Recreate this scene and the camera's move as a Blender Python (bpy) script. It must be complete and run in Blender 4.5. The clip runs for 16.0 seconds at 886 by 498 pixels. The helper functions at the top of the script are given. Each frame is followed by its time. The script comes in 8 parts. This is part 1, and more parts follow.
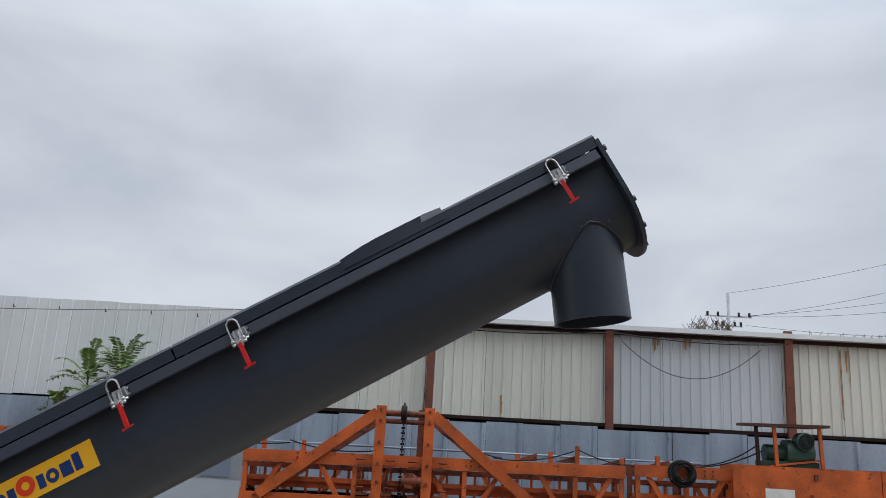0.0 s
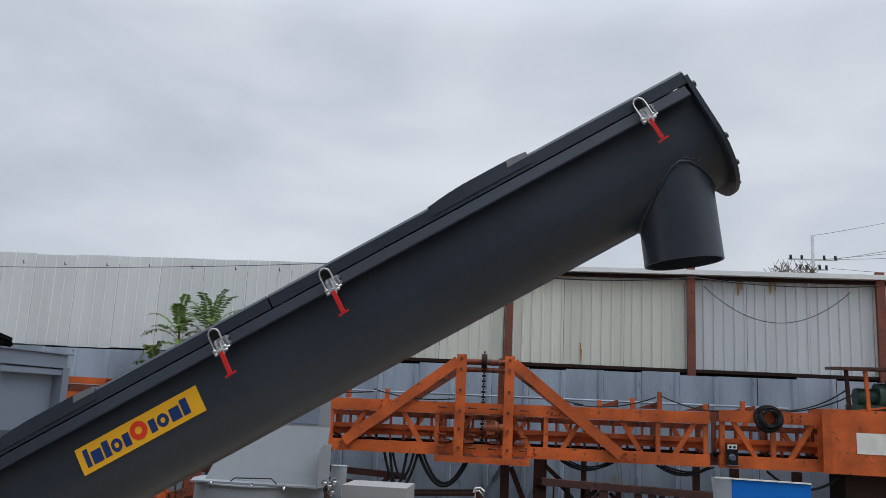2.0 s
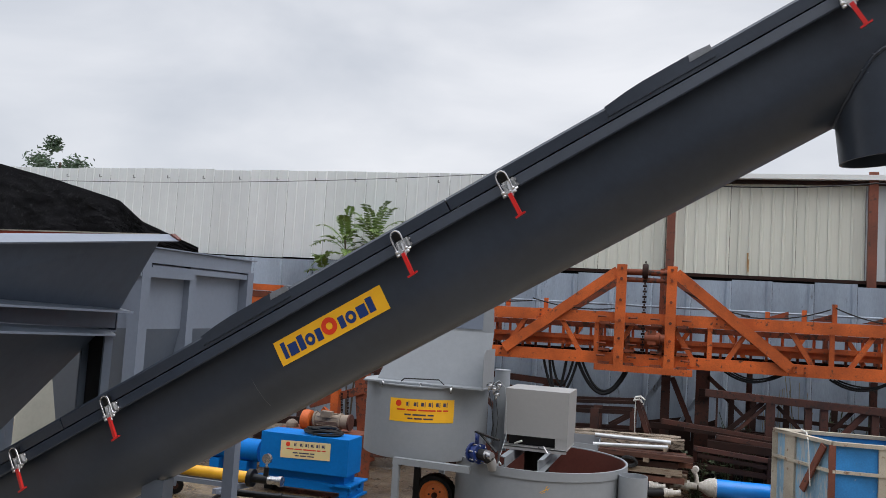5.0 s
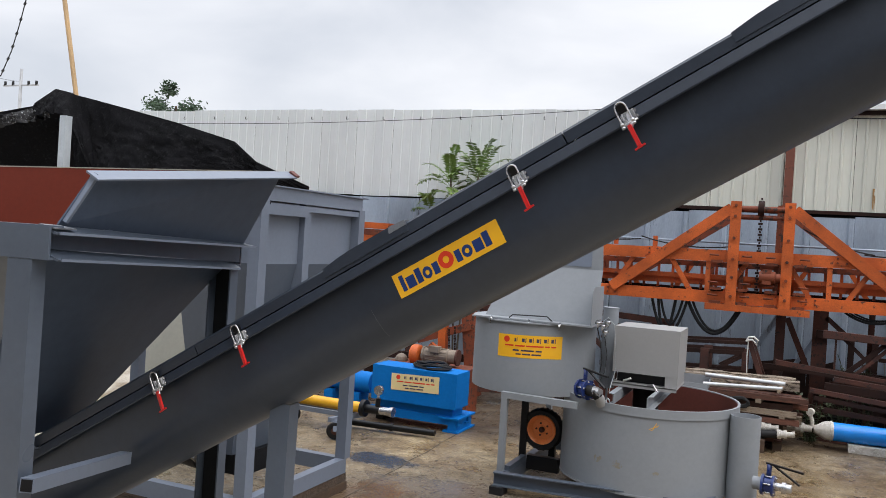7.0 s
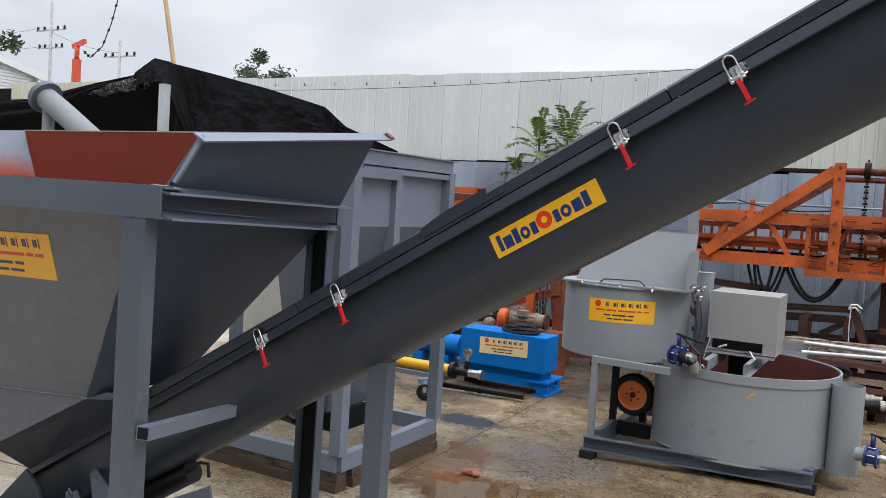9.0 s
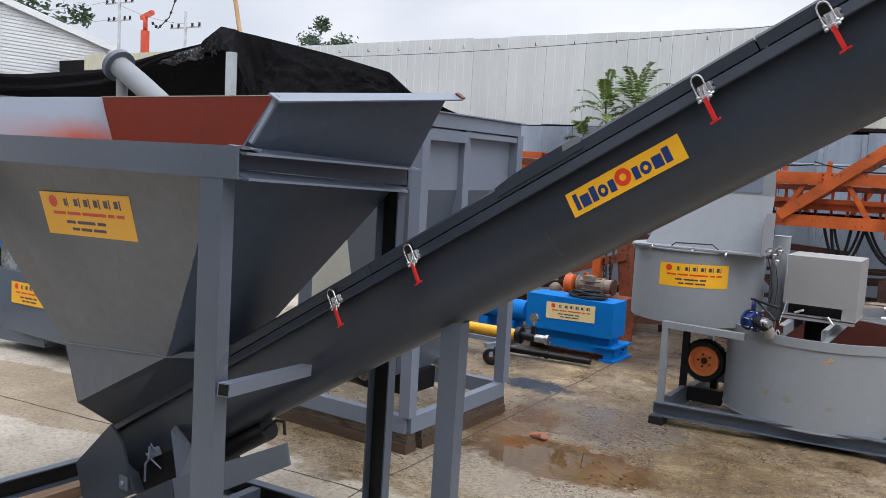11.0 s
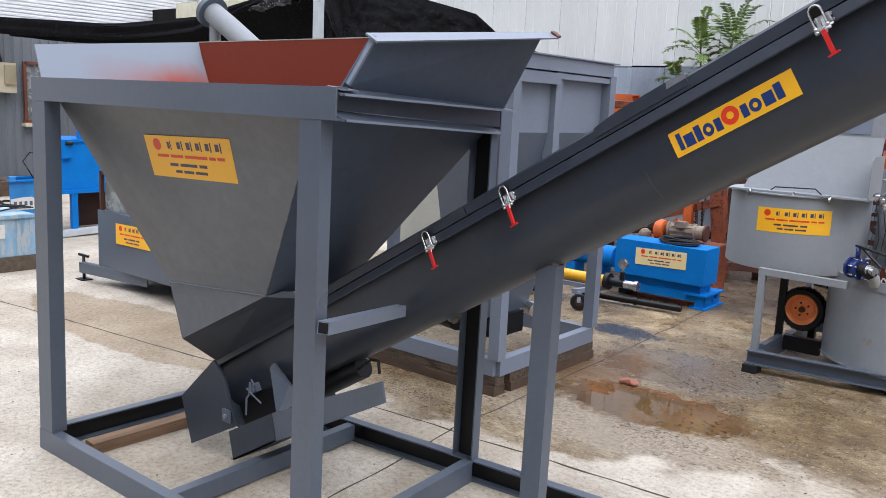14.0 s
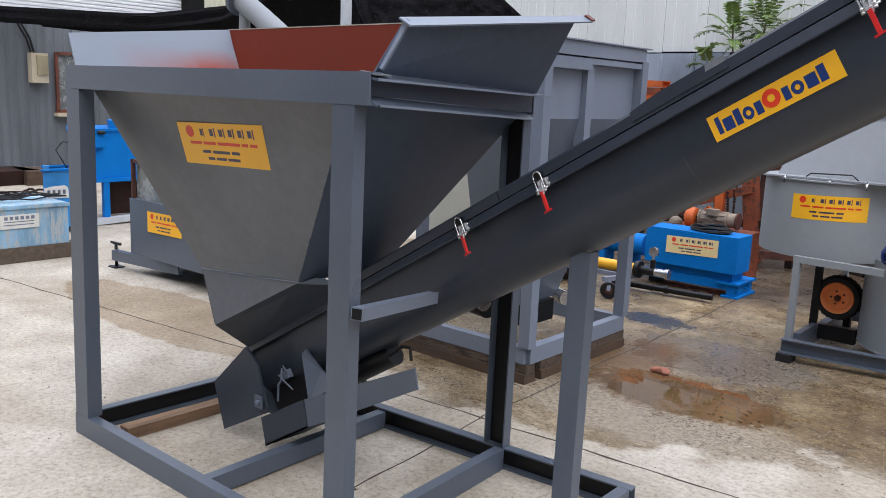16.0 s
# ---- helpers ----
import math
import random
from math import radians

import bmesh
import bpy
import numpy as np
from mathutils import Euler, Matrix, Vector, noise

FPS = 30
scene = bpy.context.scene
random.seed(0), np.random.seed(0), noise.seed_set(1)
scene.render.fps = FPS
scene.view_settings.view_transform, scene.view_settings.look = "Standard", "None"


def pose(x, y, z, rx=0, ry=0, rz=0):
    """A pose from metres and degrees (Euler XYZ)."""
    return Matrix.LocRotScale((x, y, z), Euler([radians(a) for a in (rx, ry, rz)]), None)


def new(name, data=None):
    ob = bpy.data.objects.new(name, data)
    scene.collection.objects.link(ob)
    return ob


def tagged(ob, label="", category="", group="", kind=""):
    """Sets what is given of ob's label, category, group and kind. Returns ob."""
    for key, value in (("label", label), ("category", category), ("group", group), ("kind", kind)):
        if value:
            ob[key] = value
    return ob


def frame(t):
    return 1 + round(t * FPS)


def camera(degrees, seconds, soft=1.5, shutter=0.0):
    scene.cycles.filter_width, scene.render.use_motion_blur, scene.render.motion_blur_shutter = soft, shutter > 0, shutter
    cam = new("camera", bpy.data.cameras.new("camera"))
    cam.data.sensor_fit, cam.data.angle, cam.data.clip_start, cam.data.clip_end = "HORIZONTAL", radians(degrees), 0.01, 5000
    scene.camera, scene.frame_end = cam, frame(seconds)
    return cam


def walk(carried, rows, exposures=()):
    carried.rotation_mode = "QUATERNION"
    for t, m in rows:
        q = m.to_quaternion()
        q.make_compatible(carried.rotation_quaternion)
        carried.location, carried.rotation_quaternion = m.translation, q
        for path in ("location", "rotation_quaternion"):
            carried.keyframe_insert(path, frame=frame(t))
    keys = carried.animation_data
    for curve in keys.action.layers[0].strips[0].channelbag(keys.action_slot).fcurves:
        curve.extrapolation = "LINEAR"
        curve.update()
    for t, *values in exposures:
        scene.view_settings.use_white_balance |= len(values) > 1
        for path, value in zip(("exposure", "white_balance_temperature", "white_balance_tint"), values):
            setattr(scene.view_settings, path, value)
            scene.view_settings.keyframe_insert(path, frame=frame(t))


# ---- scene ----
cam = camera(55.92, 16.0, soft=0.8)
PATH = [
    (0.0, 4.0540, -1.6828, 1.8215, 0.680, 14.205, -3.179),
    (0.5, 4.0406, -1.6852, 1.8188, 1.903, 13.893, -3.037),
    (1.0, 4.0320, -1.6864, 1.8128, 2.879, 13.235, -3.223),
    (1.5, 4.0241, -1.6831, 1.8090, 4.162, 11.967, -2.805),
    (2.0, 4.0137, -1.6858, 1.8034, 5.901, 10.587, -2.710),
    (2.5, 3.9973, -1.6886, 1.7982, 8.555, 9.546, -3.081),
    (3.0, 3.9821, -1.6927, 1.7885, 10.448, 8.074, -3.334),
    (3.5, 3.9768, -1.7012, 1.7858, 12.365, 7.433, -3.470),
    (4.0, 3.9708, -1.7064, 1.7804, 14.015, 6.551, -3.405),
    (6.5, 3.9271, -1.7242, 1.7546, 20.997, 0.254, -3.776),
    (7.0, 3.9214, -1.7348, 1.7503, 23.379, -0.579, -3.640),
    (7.5, 3.9163, -1.7375, 1.7452, 24.751, -1.249, -3.618),
    (8.0, 3.9038, -1.7392, 1.7368, 26.251, -2.018, -3.566),
    (8.5, 3.8948, -1.7477, 1.7338, 27.945, -2.695, -3.547),
    (11.0, 3.8383, -1.7497, 1.7005, 33.380, -5.774, -3.134),
    (11.5, 3.8322, -1.7556, 1.6966, 35.182, -6.504, -2.613),
    (12.0, 3.8312, -1.7569, 1.6949, 36.038, -7.072, -2.498),
    (12.5, 3.8194, -1.7555, 1.6892, 36.795, -7.613, -2.541),
    (13.0, 3.8078, -1.7598, 1.6847, 37.588, -8.204, -2.676),
    (13.5, 3.8028, -1.7669, 1.6806, 38.511, -9.105, -2.772),
    (14.0, 3.7982, -1.7664, 1.6815, 39.027, -9.736, -2.647),
    (14.5, 3.7928, -1.7760, 1.6805, 39.500, -9.927, -2.487),
    (15.0, 3.7900, -1.7787, 1.6785, 39.769, -10.032, -2.486),
    (15.5, 3.7825, -1.7712, 1.6731, 40.250, -10.265, -2.429),
    (16.0, 3.7702, -1.7694, 1.6688, 40.790, -10.576, -2.341),
]
EXPOSURES = [(0.0, -0.08, 6350, 9.5), (3.0, -0.02, 6420, 9.5), (4.0, 0.04, 6560, 10.5), (6.5, 0.42, 6700, 11.5), (8.5, 0.42, 6650, 11.5), (11.0, 0.45, 6550, 12.5), (12.5, 0.50, 6480, 13.5), (13.5, 0.72, 6455, 14), (14.0, 0.72, 6450, 14), (14.5, 0.62, 6445, 14), (16.0, 0.50, 6430, 14)]
walk(cam, [(t, pose(x, y, z, 90 + pitch, roll, yaw)) for t, x, y, z, yaw, pitch, roll in PATH], EXPOSURES)

# world: overcast sky, soft sun
SUN_EL, SUN_AZ = 54.0, 118.0
world = bpy.data.worlds.new("overcast")
scene.world = world
world.use_nodes = True
wn, wl = world.node_tree.nodes, world.node_tree.links
wn.clear()
w_out = wn.new("ShaderNodeOutputWorld")
w_bg = wn.new("ShaderNodeBackground")
w_sky = wn.new("ShaderNodeTexSky")
w_sky.sky_type = "NISHITA"
w_sky.sun_disc = False
w_sky.sun_elevation, w_sky.sun_rotation = radians(SUN_EL), radians(SUN_AZ)
w_sky.air_density, w_sky.dust_density = 1.0, 3.0
w_co = wn.new("ShaderNodeTexCoord")
w_map = wn.new("ShaderNodeMapping")
w_map.inputs["Scale"].default_value = (1.0, 1.0, 2.6)
w_n = wn.new("ShaderNodeTexNoise")
w_n.inputs["Scale"].default_value = 2.3
w_n.inputs["Detail"].default_value = 7.0
w_n.inputs["Roughness"].default_value = 0.48
w_n.inputs["Distortion"].default_value = 0.35
w_ramp = wn.new("ShaderNodeValToRGB")
w_ramp.color_ramp.elements[0].position, w_ramp.color_ramp.elements[0].color = 0.33, (0.50, 0.545, 0.615, 1)
w_ramp.color_ramp.elements[1].position, w_ramp.color_ramp.elements[1].color = 0.66, (0.76, 0.79, 0.84, 1)
w_mul = wn.new("ShaderNodeMix")
w_mul.data_type = "RGBA"
w_mul.inputs[0].default_value = 0.92
w_sc = wn.new("ShaderNodeMix")
w_sc.data_type, w_sc.blend_type = "RGBA", "MULTIPLY"
w_sc.inputs[0].default_value = 1.0
w_sc.inputs[7].default_value = (0.12, 0.12, 0.12, 1)
wl.new(w_co.outputs["Generated"], w_map.inputs["Vector"])
wl.new(w_map.outputs[0], w_n.inputs["Vector"])
wl.new(w_n.outputs["Fac"], w_ramp.inputs[0])
wl.new(w_sky.outputs[0], w_sc.inputs[6])
wl.new(w_sc.outputs[2], w_mul.inputs[6])
wl.new(w_ramp.outputs[0], w_mul.inputs[7])
# an overcast sky is about twice as bright overhead as near the horizon
w_sep = wn.new("ShaderNodeSeparateXYZ")
wl.new(w_co.outputs["Generated"], w_sep.inputs[0])
w_zen = wn.new("ShaderNodeMapRange")
w_zen.inputs["From Min"].default_value, w_zen.inputs["From Max"].default_value = 0.42, 1.0
w_zen.inputs["To Min"].default_value, w_zen.inputs["To Max"].default_value = 1.0, 3.3
wl.new(w_sep.outputs["Z"], w_zen.inputs["Value"])
w_fin = wn.new("ShaderNodeMix")
w_fin.data_type, w_fin.blend_type = "RGBA", "MULTIPLY"
w_fin.inputs[0].default_value = 1.0
wl.new(w_mul.outputs[2], w_fin.inputs[6])
wl.new(w_zen.outputs[0], w_fin.inputs[7])
wl.new(w_fin.outputs[2], w_bg.inputs["Color"])
w_bg.inputs["Strength"].default_value = 1.0
wl.new(w_bg.outputs[0], w_out.inputs["Surface"])
sun = new("sun", bpy.data.lights.new("sun", "SUN"))
sun.data.energy, sun.data.angle, sun.data.color = 0.75, radians(50), (1.0, 0.97, 0.93)
sun.matrix_world = pose(0, 0, 20, 90 - SUN_EL, 0, 180 - SUN_AZ)

# ---- materials ----
def nodes_of(name):
    m = bpy.data.materials.new(name)
    m.use_nodes = True
    n, l = m.node_tree.nodes, m.node_tree.links
    return m, n, l, n["Principled BSDF"]


def noise_node(n, l, vec, scale, detail=4.0, rough=0.55):
    t = n.new("ShaderNodeTexNoise")
    t.inputs["Scale"].default_value, t.inputs["Detail"].default_value, t.inputs["Roughness"].default_value = scale, detail, rough
    l.new(vec, t.inputs["Vector"])
    return t.outputs["Fac"]


def ramp_node(n, l, fac, stops):
    r = n.new("ShaderNodeValToRGB")
    e = r.color_ramp.elements
    while len(e) < len(stops):
        e.new(0.5)
    for k, (p, c) in enumerate(stops):
        e[k].position, e[k].color = p, (*c, 1) if len(c) == 3 else c
    l.new(fac, r.inputs[0])
    return r.outputs[0]


def mix_node(n, l, fac, a, b, blend="MIX"):
    m = n.new("ShaderNodeMix")
    m.data_type, m.blend_type = "RGBA", blend
    for sock, v in ((m.inputs[0], fac), (m.inputs[6], a), (m.inputs[7], b)):
        if isinstance(v, (int, float)):
            sock.default_value = v
        elif isinstance(v, tuple):
            sock.default_value = (*v, 1)
        else:
            l.new(v, sock)
    return m.outputs[2]


def shade(c, k):
    return tuple(min(1.0, v * k) for v in c)


def paint(name, color, rough=0.45, var=0.18, wear=None, wear_at=0.66, metal=0.0, scale=6.0, bump=0.08, stretch=(1, 1, 1), piece=0.0, spec=0.5, wavy=0.0):
    """Painted or plain surface: broad blotches, fine grain, a little relief, optional wear colour in patches."""
    m, n, l, b = nodes_of(name)
    co = n.new("ShaderNodeTexCoord")
    mp = n.new("ShaderNodeMapping")
    mp.inputs["Scale"].default_value = stretch
    l.new(co.outputs["Object"], mp.inputs["Vector"])
    v = mp.outputs[0]
    broad = noise_node(n, l, v, scale * 0.35, 3.0)
    fine = noise_node(n, l, v, scale * 9.0, 5.0, 0.65)
    col = ramp_node(n, l, broad, [(0.3, shade(color, 1 - var)), (0.7, shade(color, 1 + var))])
    grain = ramp_node(n, l, fine, [(0.3, (1 - var * 0.5,) * 3), (0.7, (1 + var * 0.35,) * 3)])
    col = mix_node(n, l, 1.0, col, grain, "MULTIPLY")
    if piece:
        info = n.new("ShaderNodeObjectInfo")
        pc = ramp_node(n, l, info.outputs["Random"], [(0.0, (1 - piece,) * 3), (1.0, (1 + piece,) * 3)])
        col = mix_node(n, l, 1.0, col, pc, "MULTIPLY")
    if wear:
        wn_ = noise_node(n, l, v, scale * 1.7, 8.0, 0.7)
        mask = ramp_node(n, l, wn_, [(wear_at, (0, 0, 0)), (min(1.0, wear_at + 0.07), (1, 1, 1))])
        col = mix_node(n, l, mask, col, wear)
    l.new(col, b.inputs["Base Color"])
    rr = ramp_node(n, l, broad, [(0.25, (max(0.05, rough - 0.1),) * 3), (0.75, (min(1, rough + 0.1),) * 3)])
    l.new(rr, b.inputs["Roughness"])
    b.inputs["Metallic"].default_value = metal
    b.inputs["Specular IOR Level"].default_value = spec
    bp = n.new("ShaderNodeBump")
    bp.inputs["Strength"].default_value, bp.inputs["Distance"].default_value = bump, 0.01
    l.new(fine, bp.inputs["Height"])
    if wavy:
        # gentle buckling of thin sheet steel
        wv = n.new("ShaderNodeBump")
        wv.inputs["Strength"].default_value, wv.inputs["Distance"].default_value = wavy, 0.03
        l.new(noise_node(n, l, v, scale * 1.1, 1.0, 0.4), wv.inputs["Height"])
        l.new(wv.outputs[0], bp.inputs["Normal"])
    l.new(bp.outputs[0], b.inputs["Normal"])
    return m


GRAPHITE = paint("graphite_paint", (0.0275, 0.0360, 0.0520), 0.38, 0.20, scale=3.0, bump=0.06, spec=0.42, wavy=0.15)
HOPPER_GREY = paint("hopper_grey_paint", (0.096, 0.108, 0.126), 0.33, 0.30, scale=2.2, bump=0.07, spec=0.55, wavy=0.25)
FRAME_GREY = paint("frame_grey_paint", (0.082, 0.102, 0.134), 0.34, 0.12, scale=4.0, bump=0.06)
# hopper side and beam web: shade and its cool cast put into the colour
STEEL_SHADE = paint("shaded_steel_grey", (0.064, 0.084, 0.120), 0.42, 0.22, scale=2.2, bump=0.06, spec=0.28, wavy=0.12)
BARE = paint("bare_scuffed_steel", (0.20, 0.215, 0.24), 0.4, 0.3, metal=0.1, scale=20)
MIXER_GREY = paint("mixer_grey_paint", (0.243, 0.262, 0.282), 0.65, 0.09, scale=3.0, wear=(0.25, 0.19, 0.12), wear_at=0.71, bump=0.04, spec=0.3)
MOTOR_GREY = paint("motor_cover_grey", (0.29, 0.29, 0.288), 0.5, 0.06, scale=4.0, bump=0.04)
PRIMER = paint("red_oxide_primer", (0.155, 0.024, 0.011), 0.6, 0.12, scale=5.0, spec=0.2)
BLUE = paint("blue_paint", (0.001, 0.155, 0.50), 0.5, 0.14, scale=4.0, spec=0.12)
PIPE_BLUE = paint("blue_pipe_gloss", (0.008, 0.23, 0.72), 0.22, 0.12, wear=(0.42, 0.44, 0.45), wear_at=0.70, scale=12, spec=0.5)
BLUE_WORN = paint("worn_blue_paint", (0.02, 0.20, 0.50), 0.5, 0.25, wear=(0.36, 0.36, 0.34), wear_at=0.63, scale=9.0)
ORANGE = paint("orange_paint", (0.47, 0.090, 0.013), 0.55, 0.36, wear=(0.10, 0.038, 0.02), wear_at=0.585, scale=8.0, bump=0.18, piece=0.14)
ORANGE_DARK = paint("dark_orange_paint", (0.17, 0.036, 0.011), 0.65, 0.35, wear=(0.035, 0.02, 0.014), wear_at=0.53, scale=9.0, bump=0.2)
RUST = paint("rusted_steel", (0.066, 0.021, 0.013), 0.75, 0.45, wear=(0.018, 0.011, 0.009), wear_at=0.55, scale=10.0, bump=0.3)
RUST_DARK = paint("dark_rusted_steel", (0.024, 0.0095, 0.0068), 0.75, 0.45, scale=10.0, bump=0.3, spec=0.25)
POST_RUST = paint("rust_brown_post", (0.16, 0.05, 0.03), 0.7, 0.3, wear=(0.06, 0.03, 0.022), wear_at=0.58, scale=7.0, bump=0.25)
CREAM = paint("cream_sheet", (0.64, 0.655, 0.58), 0.45, 0.06, wear=(0.40, 0.31, 0.17), wear_at=0.70, scale=2.2, stretch=(4, 4, 0.22), piece=0.05)
PALE = paint("pale_grey_sheet", (0.68, 0.71, 0.71), 0.45, 0.05, scale=2.2, stretch=(3, 3, 0.4), piece=0.04)
PALE_BLUE = paint("pale_blue_grey_sheet", (0.57, 0.615, 0.635), 0.45, 0.06, wear=(0.40, 0.30, 0.16), wear_at=0.71, scale=2.2, stretch=(4, 4, 0.22), piece=0.04)
FENCE = paint("blue_grey_fence_sheet", (0.295, 0.355, 0.43), 0.42, 0.22, wear=(0.15, 0.17, 0.19), wear_at=0.62, scale=4.0, stretch=(2, 2, 0.5), piece=0.08)
DARK = paint("dark_gap", (0.008, 0.0075, 0.0075), 0.8, 0.2, spec=0.2)
BLACK_RUBBER = paint("black_rubber", (0.011, 0.011, 0.012), 0.6, 0.25, scale=12, spec=0.3)
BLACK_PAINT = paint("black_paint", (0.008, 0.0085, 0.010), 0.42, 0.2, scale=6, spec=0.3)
CHROME = paint("zinc_plated_steel", (0.48, 0.48, 0.49), 0.25, 0.25, metal=0.9, scale=30)
RED_GRIP = paint("red_vinyl_grip", (0.55, 0.014, 0.012), 0.35, 0.08)
YELLOW = paint("yellow_sticker", (0.88, 0.46, 0.018), 0.35, 0.03, bump=0.0)
INK_BLUE = paint("blue_print", (0.010, 0.035, 0.16), 0.35, 0.03, bump=0.0)
INK_RED = paint("red_print", (0.70, 0.045, 0.015), 0.35, 0.03, bump=0.0)
INK_DARK = paint("dark_print", (0.05, 0.04, 0.09), 0.4, 0.03, bump=0.0)
WOOD = paint("weathered_timber", (0.10, 0.075, 0.054), 0.8, 0.4, wear=(0.05, 0.055, 0.035), wear_at=0.58, scale=8, stretch=(1, 8, 8), bump=0.4)
WOOD_SKID = paint("brown_timber", (0.19, 0.115, 0.068), 0.8, 0.35, wear=(0.07, 0.045, 0.03), wear_at=0.6, scale=8, stretch=(8, 1, 8), bump=0.4)
WOOD_PALE = paint("pale_bamboo", (0.50, 0.33, 0.17), 0.7, 0.2, scale=8, bump=0.2)
TARP = paint("black_shade_net", (0.005, 0.005, 0.006), 0.85, 0.5, scale=14, bump=1.0, wear=(0.018, 0.018, 0.020), wear_at=0.56, spec=0.10)
GREEN_MACHINE = paint("dark_green_paint", (0.022, 0.06, 0.045), 0.5, 0.25, scale=8)
WHITE_SHEET = paint("white_sheet_roof", (0.80, 0.82, 0.84), 0.4, 0.05, scale=3, piece=0.03)
LEAF = paint("fresh_leaf", (0.125, 0.205, 0.042), 0.5, 0.5, scale=7, piece=0.0, bump=0.0)
TREE_LEAF = paint("dark_tree_leaf", (0.05, 0.09, 0.05), 0.6, 0.35, scale=4, bump=0.0)
BARK = paint("bark", (0.10, 0.075, 0.055), 0.85, 0.3, scale=20, bump=0.4)
CONCRETE_POLE = paint("concrete_pole", (0.36, 0.37, 0.38), 0.8, 0.15)
BEIGE = paint("beige_plastic", (0.52, 0.46, 0.34), 0.5, 0.12)
WALL_DARK = paint("grey_painted_sheet", (0.125, 0.140, 0.158), 0.55, 0.22, wear=(0.10, 0.10, 0.10), wear_at=0.66, scale=3.0, stretch=(2, 2, 0.4), piece=0.06)
LABEL_WHITE = paint("white_label", (0.66, 0.66, 0.62), 0.5, 0.1, scale=20)
WHEEL_ORANGE = paint("orange_rim", (0.95, 0.27, 0.08), 0.35, 0.18, wear=(0.75, 0.62, 0.5), wear_at=0.68, scale=14)
YELLOW_PAINT = paint("yellow_paint", (0.75, 0.38, 0.015), 0.4, 0.12)
TARP_BLUE = paint("bright_blue_panel", (0.002, 0.128, 0.50), 0.5, 0.08, spec=0.25)
PLANK_MOSS = paint("mossy_rough_plank", (0.27, 0.22, 0.17), 0.9, 0.35, wear=(0.055, 0.04, 0.028), wear_at=0.50, scale=9, stretch=(0.8, 4, 4), bump=0.6, piece=0.2)
TIMBER_RED = paint("reddish_damp_timber", (0.088, 0.033, 0.020), 0.8, 0.4, wear=(0.035, 0.018, 0.012), wear_at=0.55, scale=9, stretch=(0.8, 6, 6), bump=0.4, piece=0.45)
TIMBER_PALE = paint("pale_cut_timber", (0.27, 0.21, 0.155), 0.85, 0.3, wear=(0.14, 0.08, 0.05), wear_at=0.55, scale=10, stretch=(0.7, 5, 5), bump=0.4, piece=0.2)
SPLASH = paint("cement_splashed_zinc", (0.50, 0.47, 0.42), 0.7, 0.25, wear=(0.62, 0.60, 0.56), wear_at=0.5, scale=30, bump=0.5)
WEED = paint("weed_leaf", (0.030, 0.044, 0.014), 0.6, 0.4, scale=8, bump=0.0)
WEED_DRY = paint("dry_weed_stalk", (0.26, 0.22, 0.13), 0.8, 0.3, scale=8, bump=0.0)

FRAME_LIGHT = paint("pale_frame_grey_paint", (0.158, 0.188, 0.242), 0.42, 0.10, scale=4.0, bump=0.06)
WOOD_DARK = paint("dark_damp_timber", (0.075, 0.045, 0.028), 0.75, 0.35, scale=9, stretch=(1, 6, 6), bump=0.4)
SLEEPER = paint("damp_sleeper", (0.11, 0.078, 0.056), 0.85, 0.35, wear=(0.035, 0.022, 0.015), wear_at=0.50, scale=10, stretch=(0.6, 6, 6), bump=0.5)
PRIMER_DARK = paint("dark_red_primer", (0.12, 0.030, 0.020), 0.6, 0.2, scale=5.0)
VALVE_BLUE = paint("valve_blue_enamel", (0.010, 0.028, 0.14), 0.3, 0.1, scale=10)
MOTOR_DIRTY = paint("dirty_motor_casing", (0.19, 0.15, 0.115), 0.7, 0.4, wear=(0.09, 0.05, 0.03), wear_at=0.58, scale=12)
CHROME_DULL = paint("dull_galvanised_steel", (0.50, 0.51, 0.52), 0.4, 0.18, metal=0.6, scale=14)
FENCE_PALE = paint("pale_weathered_sheet", (0.46, 0.50, 0.53), 0.6, 0.15, scale=6)
RED_ROPE = paint("red_rope", (0.55, 0.06, 0.05), 0.8, 0.2)

BLUE_SCUFFED = paint("scuffed_pale_blue_paint", (0.20, 0.36, 0.50), 0.55, 0.3, wear=(0.36, 0.40, 0.42), wear_at=0.50, scale=9.0, stretch=(1.6, 1.6, 0.3))
BEIGE_DARK = paint("dark_beige_plastic", (0.36, 0.31, 0.20), 0.5, 0.15)
TARP_TORN = paint("frayed_net", (0.03, 0.03, 0.032), 0.9, 0.4, wear=(0.34, 0.35, 0.36), wear_at=0.56, scale=16)
BOARD_CREAM = paint("dull_cream_board", (0.46, 0.455, 0.39), 0.7, 0.12, scale=3.0)
CREAM_YELLOW = paint("cream_yellow_wall", (0.62, 0.60, 0.46), 0.6, 0.06, scale=2.0)
RED_PAINT = paint("red_paint", (0.45, 0.05, 0.02), 0.45, 0.15)
RUST_STAIN = paint("rust_stain", (0.34, 0.20, 0.075), 0.6, 0.35, scale=14)
RAG = paint("faded_red_cloth", (0.32, 0.12, 0.08), 0.9, 0.25, scale=20)
TUB_STAIN = paint("faint_rust_bloom", (0.252, 0.226, 0.180), 0.65, 0.12, wear=(0.243, 0.262, 0.282), wear_at=0.46, scale=18, spec=0.3)
JOINT_DIRT = paint("joint_dirt", (0.06, 0.048, 0.036), 0.9, 0.4, scale=20)
LITTER = paint("dark_leaf_litter", (0.036, 0.019, 0.010), 0.8, 0.4, scale=30)
